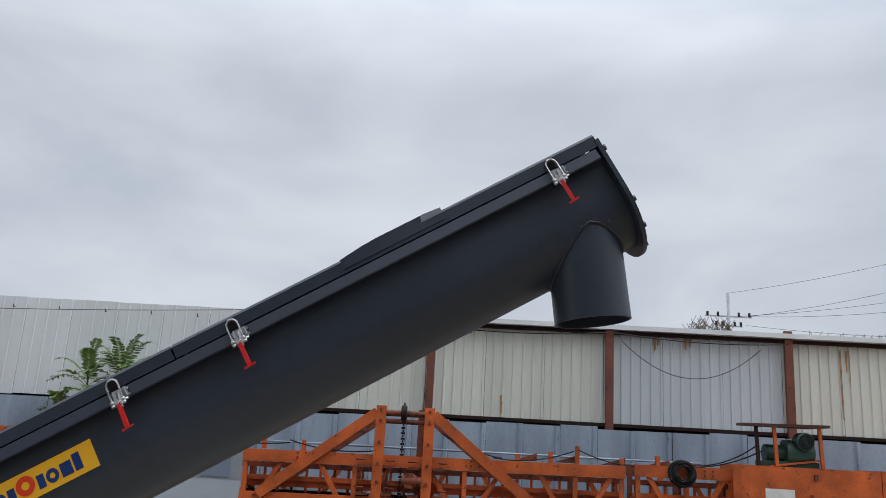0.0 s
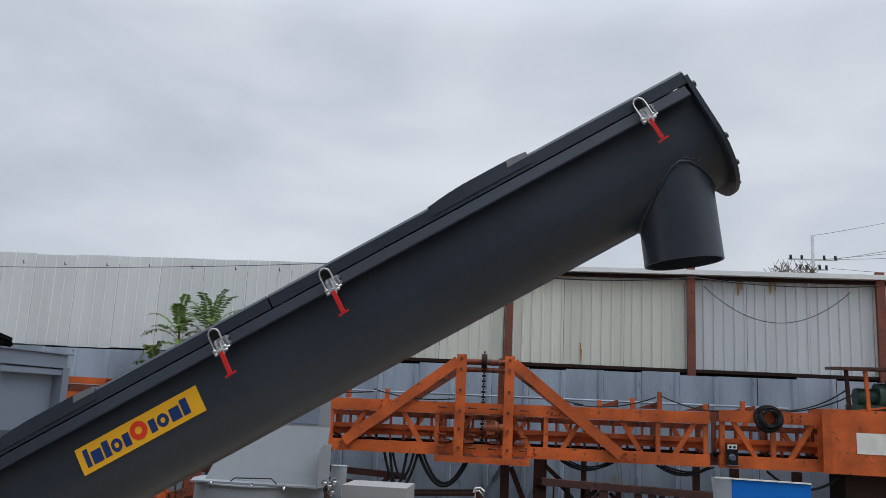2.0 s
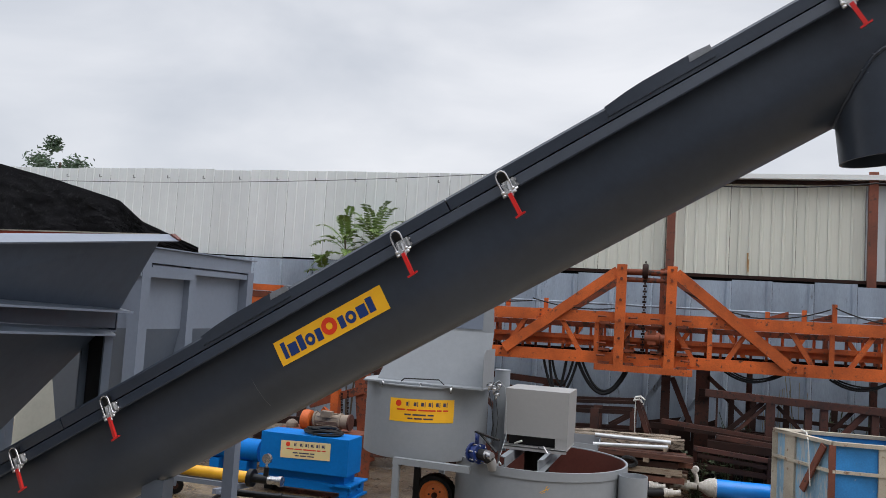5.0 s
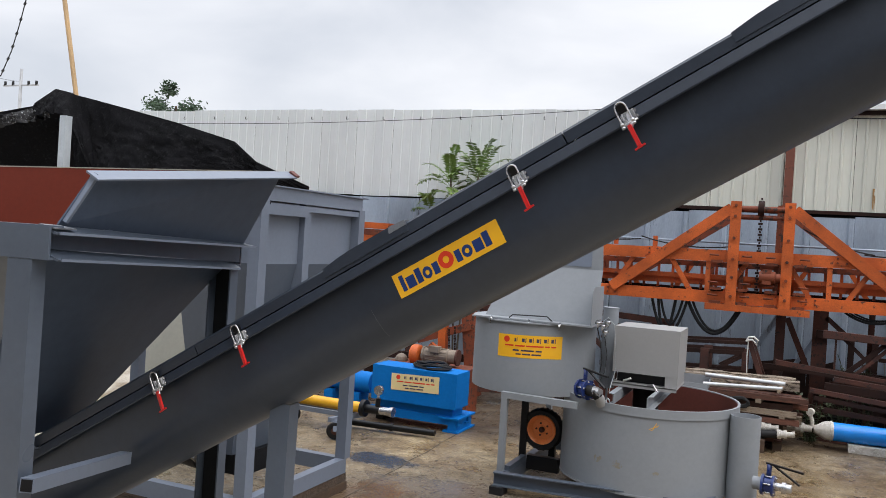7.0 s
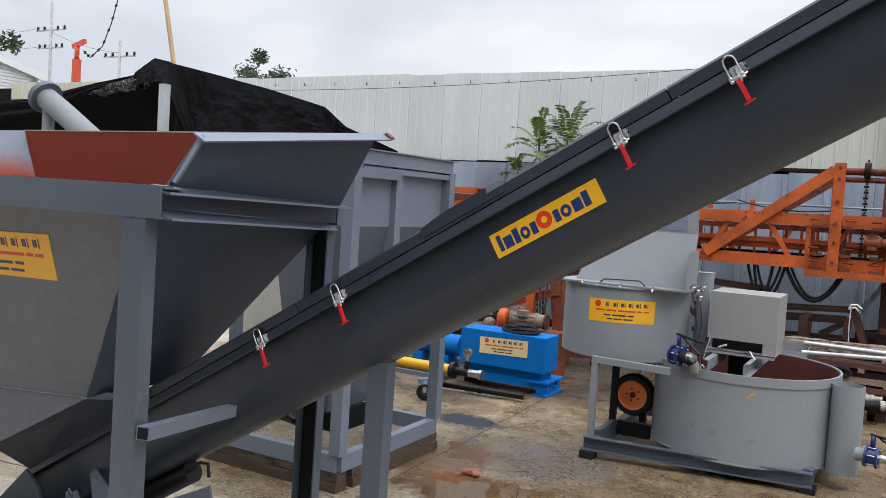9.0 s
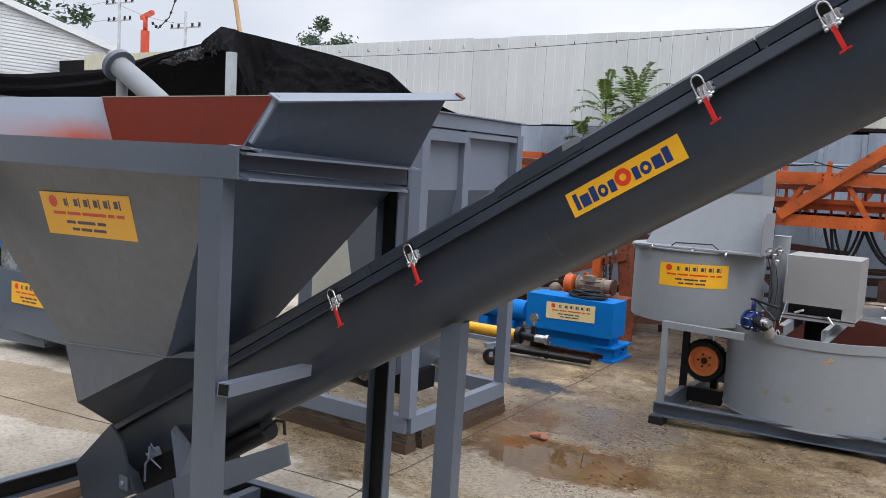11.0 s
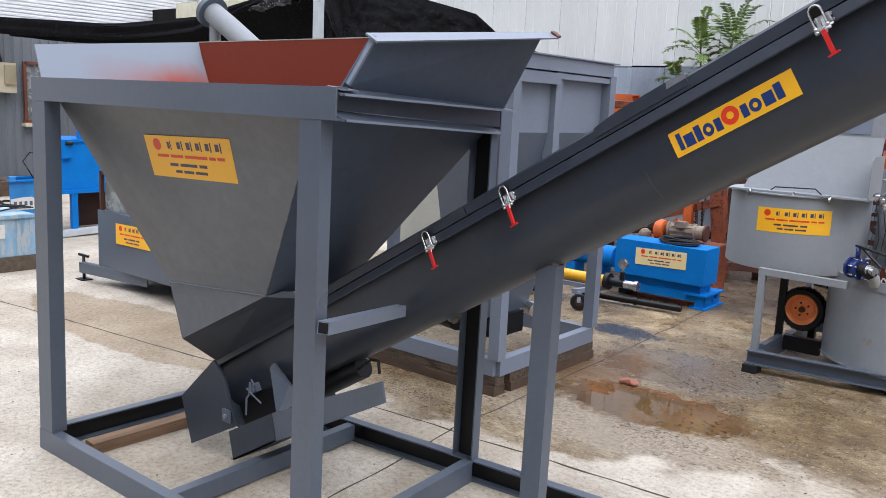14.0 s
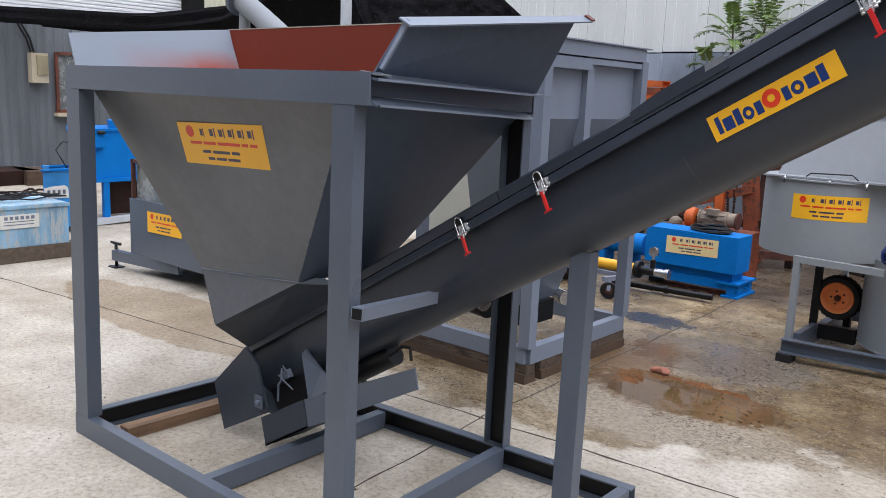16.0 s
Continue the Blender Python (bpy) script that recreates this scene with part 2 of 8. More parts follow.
SEAM = paint("sanded_weld_line", (0.085, 0.095, 0.11), 0.45, 0.4, scale=40)
RIM_PALE = paint("pale_weathered_rim", (0.40, 0.36, 0.29), 0.6, 0.25, wear=(0.20, 0.13, 0.08), wear_at=0.6, scale=9)
GRIT = paint("grit", (0.20, 0.17, 0.14), 0.9, 0.4, scale=30)

HALL_GREY = paint("hall_grey_sheet", (0.20, 0.21, 0.22), 0.6, 0.12, scale=2.0, stretch=(3, 3, 0.4))



def oversprayed():
    """Grey sheet, its sky sheen put into a pale base, with red primer drifting up from its lower edge."""
    m, n, l, b = nodes_of("oversprayed_sheet")
    co = n.new("ShaderNodeTexCoord")
    sp = n.new("ShaderNodeSeparateXYZ")
    l.new(co.outputs["Object"], sp.inputs[0])
    f = noise_node(n, l, co.outputs["Object"], 3.0, 4.0)
    mm = n.new("ShaderNodeMath")
    mm.operation = "MULTIPLY_ADD"
    l.new(f, mm.inputs[0])
    mm.inputs[1].default_value = 0.16
    l.new(sp.outputs["Z"], mm.inputs[2])
    mk = ramp_node(n, l, mm.outputs[0], [(0.80, (1, 1, 1)), (0.93, (0, 0, 0))])
    side = n.new("ShaderNodeMapRange")
    side.inputs["From Min"].default_value, side.inputs["From Max"].default_value = -0.35, 0.15
    l.new(sp.outputs["Y"], side.inputs["Value"])
    mk = mix_node(n, l, 1.0, mk, side.outputs[0], "MULTIPLY")
    l.new(mix_node(n, l, mk, (0.225, 0.258, 0.31), (0.30, 0.06, 0.035)), b.inputs["Base Color"])
    b.inputs["Roughness"].default_value = 0.6
    b.inputs["Specular IOR Level"].default_value = 0.3
    return m


OVERSPRAY = oversprayed()


def dusty_glass():
    m, n, l, b = nodes_of("dusty_glass")
    co = n.new("ShaderNodeTexCoord")
    f = noise_node(n, l, co.outputs["Object"], 7.0, 5.0)
    l.new(ramp_node(n, l, f, [(0.3, (0.16, 0.18, 0.18)), (0.7, (0.42, 0.45, 0.45))]), b.inputs["Base Color"])
    l.new(ramp_node(n, l, f, [(0.3, (0.08,) * 3), (0.7, (0.4,) * 3)]), b.inputs["Roughness"])
    b.inputs["Transmission Weight"].default_value = 0.35
    return m


GLASS_DUSTY = dusty_glass()


def concrete():
    """Worn yard concrete with damp brown patches, litter specks, an oil spot and standing water in the low parts."""
    m, n, l, b = nodes_of("yard_concrete")
    co = n.new("ShaderNodeTexCoord")
    v = co.outputs["Object"]
    mid = noise_node(n, l, v, 2.6, 6.0, 0.6)
    fine = noise_node(n, l, v, 38.0, 6.0, 0.7)
    grit = noise_node(n, l, v, 150.0, 2.0, 0.6)
    ragged = noise_node(n, l, v, 6.5, 9.0, 0.68)

    def blob(cx, cy, rx, ry, edge, amp, lo, hi, full=1.0):
        """Patch round a spot of the yard with a ragged rim."""
        mp = n.new("ShaderNodeMapping")
        mp.inputs["Location"].default_value = (-cx / rx, -cy / ry, 0)
        mp.inputs["Scale"].default_value = (1 / rx, 1 / ry, 0.0)
        l.new(v, mp.inputs["Vector"])
        ln = n.new("ShaderNodeVectorMath")
        ln.operation = "LENGTH"
        l.new(mp.outputs[0], ln.inputs[0])
        add = n.new("ShaderNodeMath")
        add.operation = "MULTIPLY_ADD"
        l.new(edge, add.inputs[0])
        add.inputs[1].default_value = amp
        l.new(ln.outputs["Value"], add.inputs[2])
        half = n.new("ShaderNodeMath")
        half.operation = "MULTIPLY"
        half.inputs[1].default_value = 0.5
        l.new(add.outputs[0], half.inputs[0])
        return ramp_node(n, l, half.outputs[0], [(lo, (full,) * 3), (hi, (0, 0, 0))])

    # dry slab: pale, softly mottled, with sparse dark pits and scuffs
    col = ramp_node(n, l, mid, [(0.26, (0.305, 0.268, 0.218)), (0.5, (0.410, 0.372, 0.314)), (0.74, (0.50, 0.466, 0.404))])
    col = mix_node(n, l, 1.0, col, ramp_node(n, l, noise_node(n, l, v, 0.9, 5.0, 0.6), [(0.35, (0.78, 0.74, 0.68)), (0.6, (1.03, 1.03, 1.03))]), "MULTIPLY")
    col = mix_node(n, l, 1.0, col, ramp_node(n, l, fine, [(0.32, (0.58, 0.55, 0.51)), (0.46, (0.95, 0.945, 0.94)), (0.64, (1.16, 1.16, 1.15))]), "MULTIPLY")
    col = mix_node(n, l, 1.0, col, ramp_node(n, l, grit, [(0.29, (0.40, 0.37, 0.33)), (0.39, (1, 1, 1)), (0.63, (1, 1, 1)), (0.72, (1.25, 1.25, 1.24))]), "MULTIPLY")
    scuff = mix_node(n, l, 1.0, ramp_node(n, l, noise_node(n, l, v, 24.0, 7.0, 0.75), [(0.58, (0, 0, 0)), (0.64, (0.8, 0.8, 0.8))]), ramp_node(n, l, noise_node(n, l, v, 2.1, 3.0, 0.6), [(0.45, (0, 0, 0)), (0.62, (1, 1, 1))]), "MULTIPLY")
    col = mix_node(n, l, scuff, col, (0.20, 0.165, 0.125))
    wide = n.new("ShaderNodeMath")
    wide.operation = "MULTIPLY_ADD"
    wide.inputs[1].default_value = 0.22
    l.new(ragged, wide.inputs[0])
    l.new(mid, wide.inputs[2])
    rim = wide.outputs[0]
    damp = mix_node(n, l, 1.0, blob(3.25, 4.45, 3.0, 2.35, rim, 0.45, 0.60, 0.625), blob(1.15, 3.15, 1.95, 1.62, rim, 0.45, 0.60, 0.625), "LIGHTEN")
    far = blob(1.5, 7.4, 7.0, 2.0, mid, 0.9, 0.60, 0.80, 1.0)
    # east, south: unseen ground darkened to dim its reflection in the trough
    east = blob(9.0, -1.0, 4.6, 6.5, mid, 0.8, 0.60, 0.75)
    south = blob(3.0, -8.5, 14.0, 6.0, mid, 0.6, 0.60, 0.72)
    damp = mix_node(n, l, 1.0, damp, blob(-0.3, 5.2, 2.4, 2.1, rim, 0.45, 0.60, 0.64), "LIGHTEN")
    damp = mix_node(n, l, 1.0, mix_node(n, l, 1.0, damp, far, "LIGHTEN"), mix_node(n, l, 1.0, east, south, "LIGHTEN"), "LIGHTEN")
    # a drying patch to the west, only darker
    patch = blob(-1.55, 1.44, 1.45, 0.44, rim, 0.45, 0.60, 0.62, 0.9)
    col = mix_node(n, l, patch, col, mix_node(n, l, 1.0, col, (0.70, 0.62, 0.52), "MULTIPLY"))
    wetcol = ramp_node(n, l, noise_node(n, l, v, 2.3, 7.0, 0.68), [(0.30, (0.075, 0.045, 0.020)), (0.42, (0.165, 0.115, 0.060)), (0.54, (0.240, 0.184, 0.112)), (0.70, (0.360, 0.300, 0.210))])
    wetcol = mix_node(n, l, 1.0, wetcol, ramp_node(n, l, fine, [(0.34, (0.55, 0.52, 0.48)), (0.56, (1.12, 1.12, 1.12))]), "MULTIPLY")
    wetcol = mix_node(n, l, 1.0, wetcol, ramp_node(n, l, noise_node(n, l, v, 12.0, 9.0, 0.78), [(0.36, (0.42, 0.38, 0.33)), (0.47, (0.92, 0.91, 0.90)), (0.55, (1.04, 1.04, 1.04)), (0.64, (1.42, 1.42, 1.40))]), "MULTIPLY")
    wetcol = mix_node(n, l, 1.0, wetcol, ramp_node(n, l, grit, [(0.34, (0.45, 0.42, 0.38)), (0.46, (1, 1, 1)), (0.62, (1.0, 1.0, 1.0)), (0.70, (1.5, 1.5, 1.48))]), "MULTIPLY")
    olive = mix_node(n, l, 1.0, blob(2.70, 3.00, 0.85, 0.75, ragged, 1.3, 0.60, 0.86, 0.9), blob(3.4, 5.2, 1.6, 1.1, ragged, 1.3, 0.60, 0.90, 0.7), "LIGHTEN")
    wetcol = mix_node(n, l, olive, wetcol, mix_node(n, l, 1.0, wetcol, (0.66, 0.60, 0.45), "MULTIPLY"))
    tan = blob(1.45, 4.75, 0.75, 0.65, rim, 0.9, 0.62, 0.82, 0.8)
    wetcol = mix_node(n, l, tan, wetcol, mix_node(n, l, 1.0, wetcol, (1.55, 1.5, 1.35), "MULTIPLY"))
    margin = blob(2.05, 2.20, 1.25, 0.34, rim, 0.8, 0.62, 0.80, 0.85)
    wetcol = mix_node(n, l, margin, wetcol, mix_node(n, l, 1.0, ramp_node(n, l, fine, [(0.30, (0.45, 0.43, 0.40)), (0.6, (1.2, 1.2, 1.2))]), (0.290, 0.243, 0.182), "MULTIPLY"))
    sheen = blob(1.72, 3.52, 0.80, 0.52, ragged, 1.2, 0.62, 0.78, 0.95)
    wetcol = mix_node(n, l, sheen, wetcol, (0.165, 0.142, 0.115))
    # brown silt, with the orange reflection in the puddle put into its colour
    silt = mix_node(n, l, 1.0, blob(1.86, 2.67, 0.74, 0.42, ragged, 1.1, 0.62, 0.70), blob(1.30, 3.15, 0.34, 0.60, ragged, 1.3, 0.64, 0.80, 0.85), "LIGHTEN")
    wetcol = mix_node(n, l, silt, wetcol, ramp_node(n, l, mid, [(0.35, (0.085, 0.050, 0.024)), (0.65, (0.160, 0.088, 0.040))]))
    # drifts of dark litter specks, drawn out along the flow, and pale grains
    sm = n.new("ShaderNodeMapping")
    sm.inputs["Rotation"].default_value = (0, 0, 0.7)
    sm.inputs["Scale"].default_value = (1.0, 1.6, 1.0)
    l.new(v, sm.inputs["Vector"])
    drift = ramp_node(n, l, noise_node(n, l, v, 1.5, 4.0, 0.6), [(0.44, (0.30, 0.30, 0.30)), (0.56, (0.9, 0.9, 0.9))])
    drift = mix_node(n, l, 1.0, drift, blob(2.1, 3.45, 0.95, 0.55, ragged, 1.2, 0.60, 0.85, 0.95), "LIGHTEN")
    drift = mix_node(n, l, 1.0, drift, ramp_node(n, l, noise_node(n, l, v, 5.2, 4.0, 0.6), [(0.42, (0.12, 0.12, 0.12)), (0.56, (1, 1, 1))]), "MULTIPLY")
    speck = ramp_node(n, l, noise_node(n, l, sm.outputs[0], 27.0, 6.0, 0.75), [(0.535, (0, 0, 0)), (0.57, (1, 1, 1))])
    wetcol = mix_node(n, l, mix_node(n, l, 1.0, drift, speck, "MULTIPLY"), wetcol, (0.030, 0.018, 0.010))
    pale = ramp_node(n, l, noise_node(n, l, v, 62.0, 3.0, 0.7), [(0.60, (0, 0, 0)), (0.65, (1, 1, 1))])
    pale = mix_node(n, l, silt, pale, (0, 0, 0))
    wetcol = mix_node(n, l, pale, wetcol, (0.38, 0.34, 0.275))
    # ground much darker behind the pack and under the racks
    dark_zone = mix_node(n, l, 1.0, blob(0.6, 7.0, 2.6, 1.75, rim, 0.5, 0.58, 0.74, 0.92), blob(4.6, 8.2, 4.2, 1.35, rim, 0.5, 0.58, 0.74, 0.95), "LIGHTEN")
    wetcol = mix_node(n, l, dark_zone, wetcol, mix_node(n, l, 1.0, wetcol, (0.24, 0.20, 0.17), "MULTIPLY"))
    col = mix_node(n, l, damp, col, wetcol)
    oil = blob(0.97, 4.12, 0.40, 0.24, ragged, 1.3, 0.60, 0.76, 0.85)
    col = mix_node(n, l, oil, col, (0.020, 0.036, 0.062))
    l.new(col, b.inputs["Base Color"])
    film = ramp_node(n, l, noise_node(n, l, v, 3.1, 8.0, 0.72), [(0.36, (0.08,) * 3), (0.45, (0.34,) * 3), (0.60, (0.62,) * 3)])
    film = mix_node(n, l, sheen, film, (0.09, 0.09, 0.09))
    film = mix_node(n, l, margin, film, (0.22, 0.22, 0.22))
    r = mix_node(n, l, damp, (0.85, 0.85, 0.85), film)
    r = mix_node(n, l, oil, r, (0.10, 0.10, 0.10))
    pud = blob(1.86, 2.67, 0.74, 0.42, ragged, 1.1, 0.62, 0.70)
    r = mix_node(n, l, pud, r, (0.02, 0.02, 0.02))
    l.new(r, b.inputs["Roughness"])
    bp = n.new("ShaderNodeBump")
    bp.inputs["Distance"].default_value = 0.012
    st = mix_node(n, l, pud, mix_node(n, l, sheen, mix_node(n, l, damp, (0.45, 0.45, 0.45), (0.36, 0.36, 0.36)), (0.12, 0.12, 0.12)), (0.0, 0.0, 0.0))
    l.new(st, bp.inputs["Strength"])
    l.new(fine, bp.inputs["Height"])
    l.new(bp.outputs[0], b.inputs["Normal"])
    return m


CONCRETE = concrete()

# ---- mesh helpers ----
V = Vector


def box(bm, x0, x1, y0, y1, z0, z1):
    v = [bm.verts.new(p) for p in ((x0, y0, z0), (x1, y0, z0), (x1, y1, z0), (x0, y1, z0), (x0, y0, z1), (x1, y0, z1), (x1, y1, z1), (x0, y1, z1))]
    for f in ((3, 2, 1, 0), (4, 5, 6, 7), (0, 1, 5, 4), (1, 2, 6, 5), (2, 3, 7, 6), (3, 0, 4, 7)):
        bm.faces.new([v[k] for k in f])
    return bm


def axes(a, b, up=(0, 0, 1)):
    d = (V(b) - V(a)).normalized()
    s = d.cross(V(up))
    if s.length < 1e-4:
        s = d.cross(V((0, 1, 0)))
    s.normalize()
    return d, s, s.cross(d)


def extrude(bm, a, b, outline, up=(0, 0, 1), cap=True):
    """Sweep a closed outline of (side, up) points from a to b."""
    d, s, u = axes(a, b, up)
    ra = [bm.verts.new(V(a) + s * p + u * q) for p, q in outline]
    rb = [bm.verts.new(V(b) + s * p + u * q) for p, q in outline]
    k = len(outline)
    for i in range(k):
        j = (i + 1) % k
        bm.faces.new((ra[i], ra[j], rb[j], rb[i]))
    if cap:
        bm.faces.new(ra[::-1])
        bm.faces.new(rb)
    return bm


def bar(bm, a, b, w, h, up=(0, 0, 1)):
    return extrude(bm, a, b, [(-w / 2, -h / 2), (w / 2, -h / 2), (w / 2, h / 2), (-w / 2, h / 2)], up)


def channel(bm, a, b, h=0.1, w=0.05, t=0.007, up=(0, 0, 1), flip=False):
    """C-section from a to b: web of height h along up, flanges of width w to the side."""
    k = -1 if flip else 1
    o = [(0, -h / 2), (k * w, -h / 2), (k * w, -h / 2 + t), (k * t, -h / 2 + t), (k * t, h / 2 - t), (k * w, h / 2 - t), (k * w, h / 2), (0, h / 2)]
    return extrude(bm, a, b, o if not flip else o[::-1], up)


def angle(bm, a, b, w=0.05, t=0.006, up=(0, 0, 1), flip=False):
    k = -1 if flip else 1
    o = [(0, 0), (k * w, 0), (k * w, t), (k * t, t), (k * t, w), (0, w)]
    return extrude(bm, a, b, o if not flip else o[::-1], up)


def rod(bm, a, b, r, seg=12, r2=None, cap=True):
    d, s, u = axes(a, b)
    r2 = r if r2 is None else r2
    ra = [bm.verts.new(V(a) + (s * math.cos(t) + u * math.sin(t)) * r) for t in (2 * math.pi * i / seg for i in range(seg))]
    rb = [bm.verts.new(V(b) + (s * math.cos(t) + u * math.sin(t)) * r2) for t in (2 * math.pi * i / seg for i in range(seg))]
    for i in range(seg):
        j = (i + 1) % seg
        f = bm.faces.new((ra[i], ra[j], rb[j], rb[i]))
        f.smooth = True
    if cap:
        bm.faces.new(ra[::-1])
        bm.faces.new(rb)
    return bm


def tube(bm, pts, r, seg=8):
    """A round cable or pipe through points."""
    pts = [V(p) for p in pts]
    rings = []
    for i, p in enumerate(pts):
        d = (pts[min(i + 1, len(pts) - 1)] - pts[max(i - 1, 0)]).normalized()
        s = d.cross(V((0, 0, 1)))
        if s.length < 1e-3:
            s = d.cross(V((0, 1, 0)))
        s.normalize()
        u = s.cross(d)
        rings.append([bm.verts.new(p + (s * math.cos(t) + u * math.sin(t)) * r) for t in (2 * math.pi * k / seg for k in range(seg))])
    for a, b in zip(rings, rings[1:]):
        for i in range(seg):
            j = (i + 1) % seg
            f = bm.faces.new((a[i], a[j], b[j], b[i]))
            f.smooth = True
    bm.faces.new(rings[0][::-1])
    bm.faces.new(rings[-1])
    return bm


def sag(a, b, drop, k=14):
    a, b = V(a), V(b)
    return [a.lerp(b, i / k) - V((0, 0, drop * 4 * (i / k) * (1 - i / k))) for i in range(k + 1)]


def ring_shell(bm, c, r, z0, z1, t=0.006, seg=48, a0=0.0, a1=360.0):
    """Upright thin-walled drum or arc of one."""
    full = abs(a1 - a0) >= 359.9
    k = seg if full else seg + 1
    cols = []
    for i in range(k):
        th = radians(a0 + (a1 - a0) * i / seg)
        cs, sn = math.cos(th), math.sin(th)
        cols.append([bm.verts.new((c[0] + cs * q, c[1] + sn * q, z)) for q, z in ((r, z0), (r, z1), (r - t, z1), (r - t, z0))])
    for i in range(seg):
        a, b = cols[i], cols[(i + 1) % k]
        for p in range(4):
            f = bm.faces.new((a[p], b[p], b[(p + 1) % 4], a[(p + 1) % 4]))
            f.smooth = p in (0, 2)
    if not full:
        bm.faces.new(cols[0])
        bm.faces.new(cols[-1][::-1])
    return bm


def plate(bm, pts, t):
    """A flat plate: a convex polygon thickened by t against its normal."""
    p = [V(q) for q in pts]
    nrm = (p[1] - p[0]).cross(p[2] - p[0]).normalized()
    a = [bm.verts.new(q) for q in p]
    b = [bm.verts.new(q - nrm * t) for q in p]
    k = len(p)
    bm.faces.new(a)
    bm.faces.new(b[::-1])
    for i in range(k):
        j = (i + 1) % k
        bm.faces.new((a[j], a[i], b[i], b[j]))
    return bm


PLACE = Matrix.Identity(4)       # where the things that follow are set down in the yard


def thing(name, at, label, category, group="", kind="", turn=0.0):
    ob = new(name)
    ob.matrix_basis = pose(*(PLACE @ V(at)), 0, 0, turn)
    ob.empty_display_size = 0.1
    return tagged(ob, label, category, group, kind)


def world_of(ob):
    m = ob.matrix_basis.copy()
    while ob.parent:
        ob = ob.parent
        m = ob.matrix_basis @ m
    return m


def part(name, bm, material, parent, label="", bevel=0.0, smooth=False, local=False):
    """Link a bmesh given in world metres (or the parent's own, if local) as one mesh under parent."""
    if bevel:
        bmesh.ops.bevel(bm, geom=[e for e in bm.edges if e.is_manifold and e.calc_face_angle(0) > 0.6], offset=bevel, segments=2, affect="EDGES", profile=0.6)
    bmesh.ops.recalc_face_normals(bm, faces=bm.faces)
    for e in bm.edges:
        if e.calc_face_angle(0) > 0.6:
            e.smooth = False
    me = bpy.data.meshes.new(name)
    if not local:
        bm.transform((world_of(parent).inverted() if parent is not None else Matrix.Identity(4)) @ PLACE)
    bm.to_mesh(me)
    bm.free()
    me.materials.append(material)
    if smooth:
        for p in me.polygons:
            p.use_smooth = True
    ob = new(name, me)
    ob.parent = parent
    if label:
        ob["label"] = label
    return ob


def solid(name, bm, material, label, category, group="", kind="", bevel=0.0):
    ob = part(name, bm, material, None, "", bevel)
    return tagged(ob, label, category, group, kind)


def B():
    return bmesh.new()


# ---- ground and walls ----
bm = B()
box(bm, -400, 400, -400, 400, -0.3, 0.0)
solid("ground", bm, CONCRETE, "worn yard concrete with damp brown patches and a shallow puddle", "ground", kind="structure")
bm = B()
for a, b in (((-9, 0.37), (0.94, 1.523)), ((0.94, 1.523), (8, 2.05)), ((1.46, -3), (1.38, 0.535)), ((1.38, 0.535), (1.26, 1.56)), ((1.26, 1.56), (1.19, 4.12)), ((1.19, 4.12), (1.0, 8.0))):
    k = int((V(b) - V(a)).length / 0.07)
    d = (V(b) - V(a)).normalized()
    side = V((-d.y, d.x))
    row = []
    for i in range(k + 1):
        p = V(a).lerp(V(b), i / k) + side * (noise.noise(V((i * 0.21, a[0], 0))) * 0.018)
        w = 0.0035 + 0.006 * max(0.0, noise.noise(V((i * 0.37, 3.0, b[0]))) + 0.25)
        row.append([bm.verts.new((*(p + side * q), z)) for q, z in ((-w, 0.0005), (-w, 0.0016), (w, 0.0016), (w, 0.0005))])
    for r0, r1 in zip(row, row[1:]):
        for q in range(4):
            bm.faces.new((r0[q], r0[(q + 1) % 4], r1[(q + 1) % 4], r1[q]))
solid("expansion_joint", bm, JOINT_DIRT, "dark saw-cut expansion joints in the yard concrete", "joint", kind="structure")

WY = 9.3


def ribbed(bm, x0, x1, y, z0, z1, pitch=0.135, depth=0.018, rib=0.3):
    """Trapezoid-ribbed sheet with real folds."""
    xs = []
    n = max(1, round((x1 - x0) / pitch))
    p = (x1 - x0) / n
    for i in range(n):
        s = x0 + i * p
        xs += [(s, 0), (s + p * (1 - rib), 0), (s + p * (1 - rib * 0.75), -depth), (s + p * (1 - rib * 0.25), -depth)]
    xs.append((x1, 0))
    front = [(bm.verts.new((x, y + d, z0)), bm.verts.new((x, y + d, z1))) for x, d in xs]
    back = [(bm.verts.new((x, y + d + 0.002, z0)), bm.verts.new((x, y + d + 0.002, z1))) for x, d in xs]
    for a, b in zip(front, front[1:]):
        bm.faces.new((a[0], b[0], b[1], a[1]))
    for a, b in zip(back, back[1:]):
        bm.faces.new((b[0], a[0], a[1], b[1]))
    return bm


wall_n = thing("wall_north", (0, WY, 0), "factory yard boundary wall of ribbed metal sheets over a fence", "wall", kind="structure")
POSTS = [3.64 + 2.315 * k for k in range(0, 5)]
for x0, x1 in zip(POSTS, POSTS[1:]):
    for k in range(3):
        w = (x1 - x0) / 3
        part("sheet", ribbed(B(), x0 + k * w + 0.002, x0 + (k + 1) * w - 0.002, WY - 0.004 * (k % 2), 2.40, 3.56), PALE_BLUE if 5.5 < x0 < 6.5 else CREAM, wall_n)
for k in range(2):
    part("sheet", ribbed(B(), 1.95 + k * 0.845, 2.79 + k * 0.845, WY, 2.40, 3.56), CREAM, wall_n)
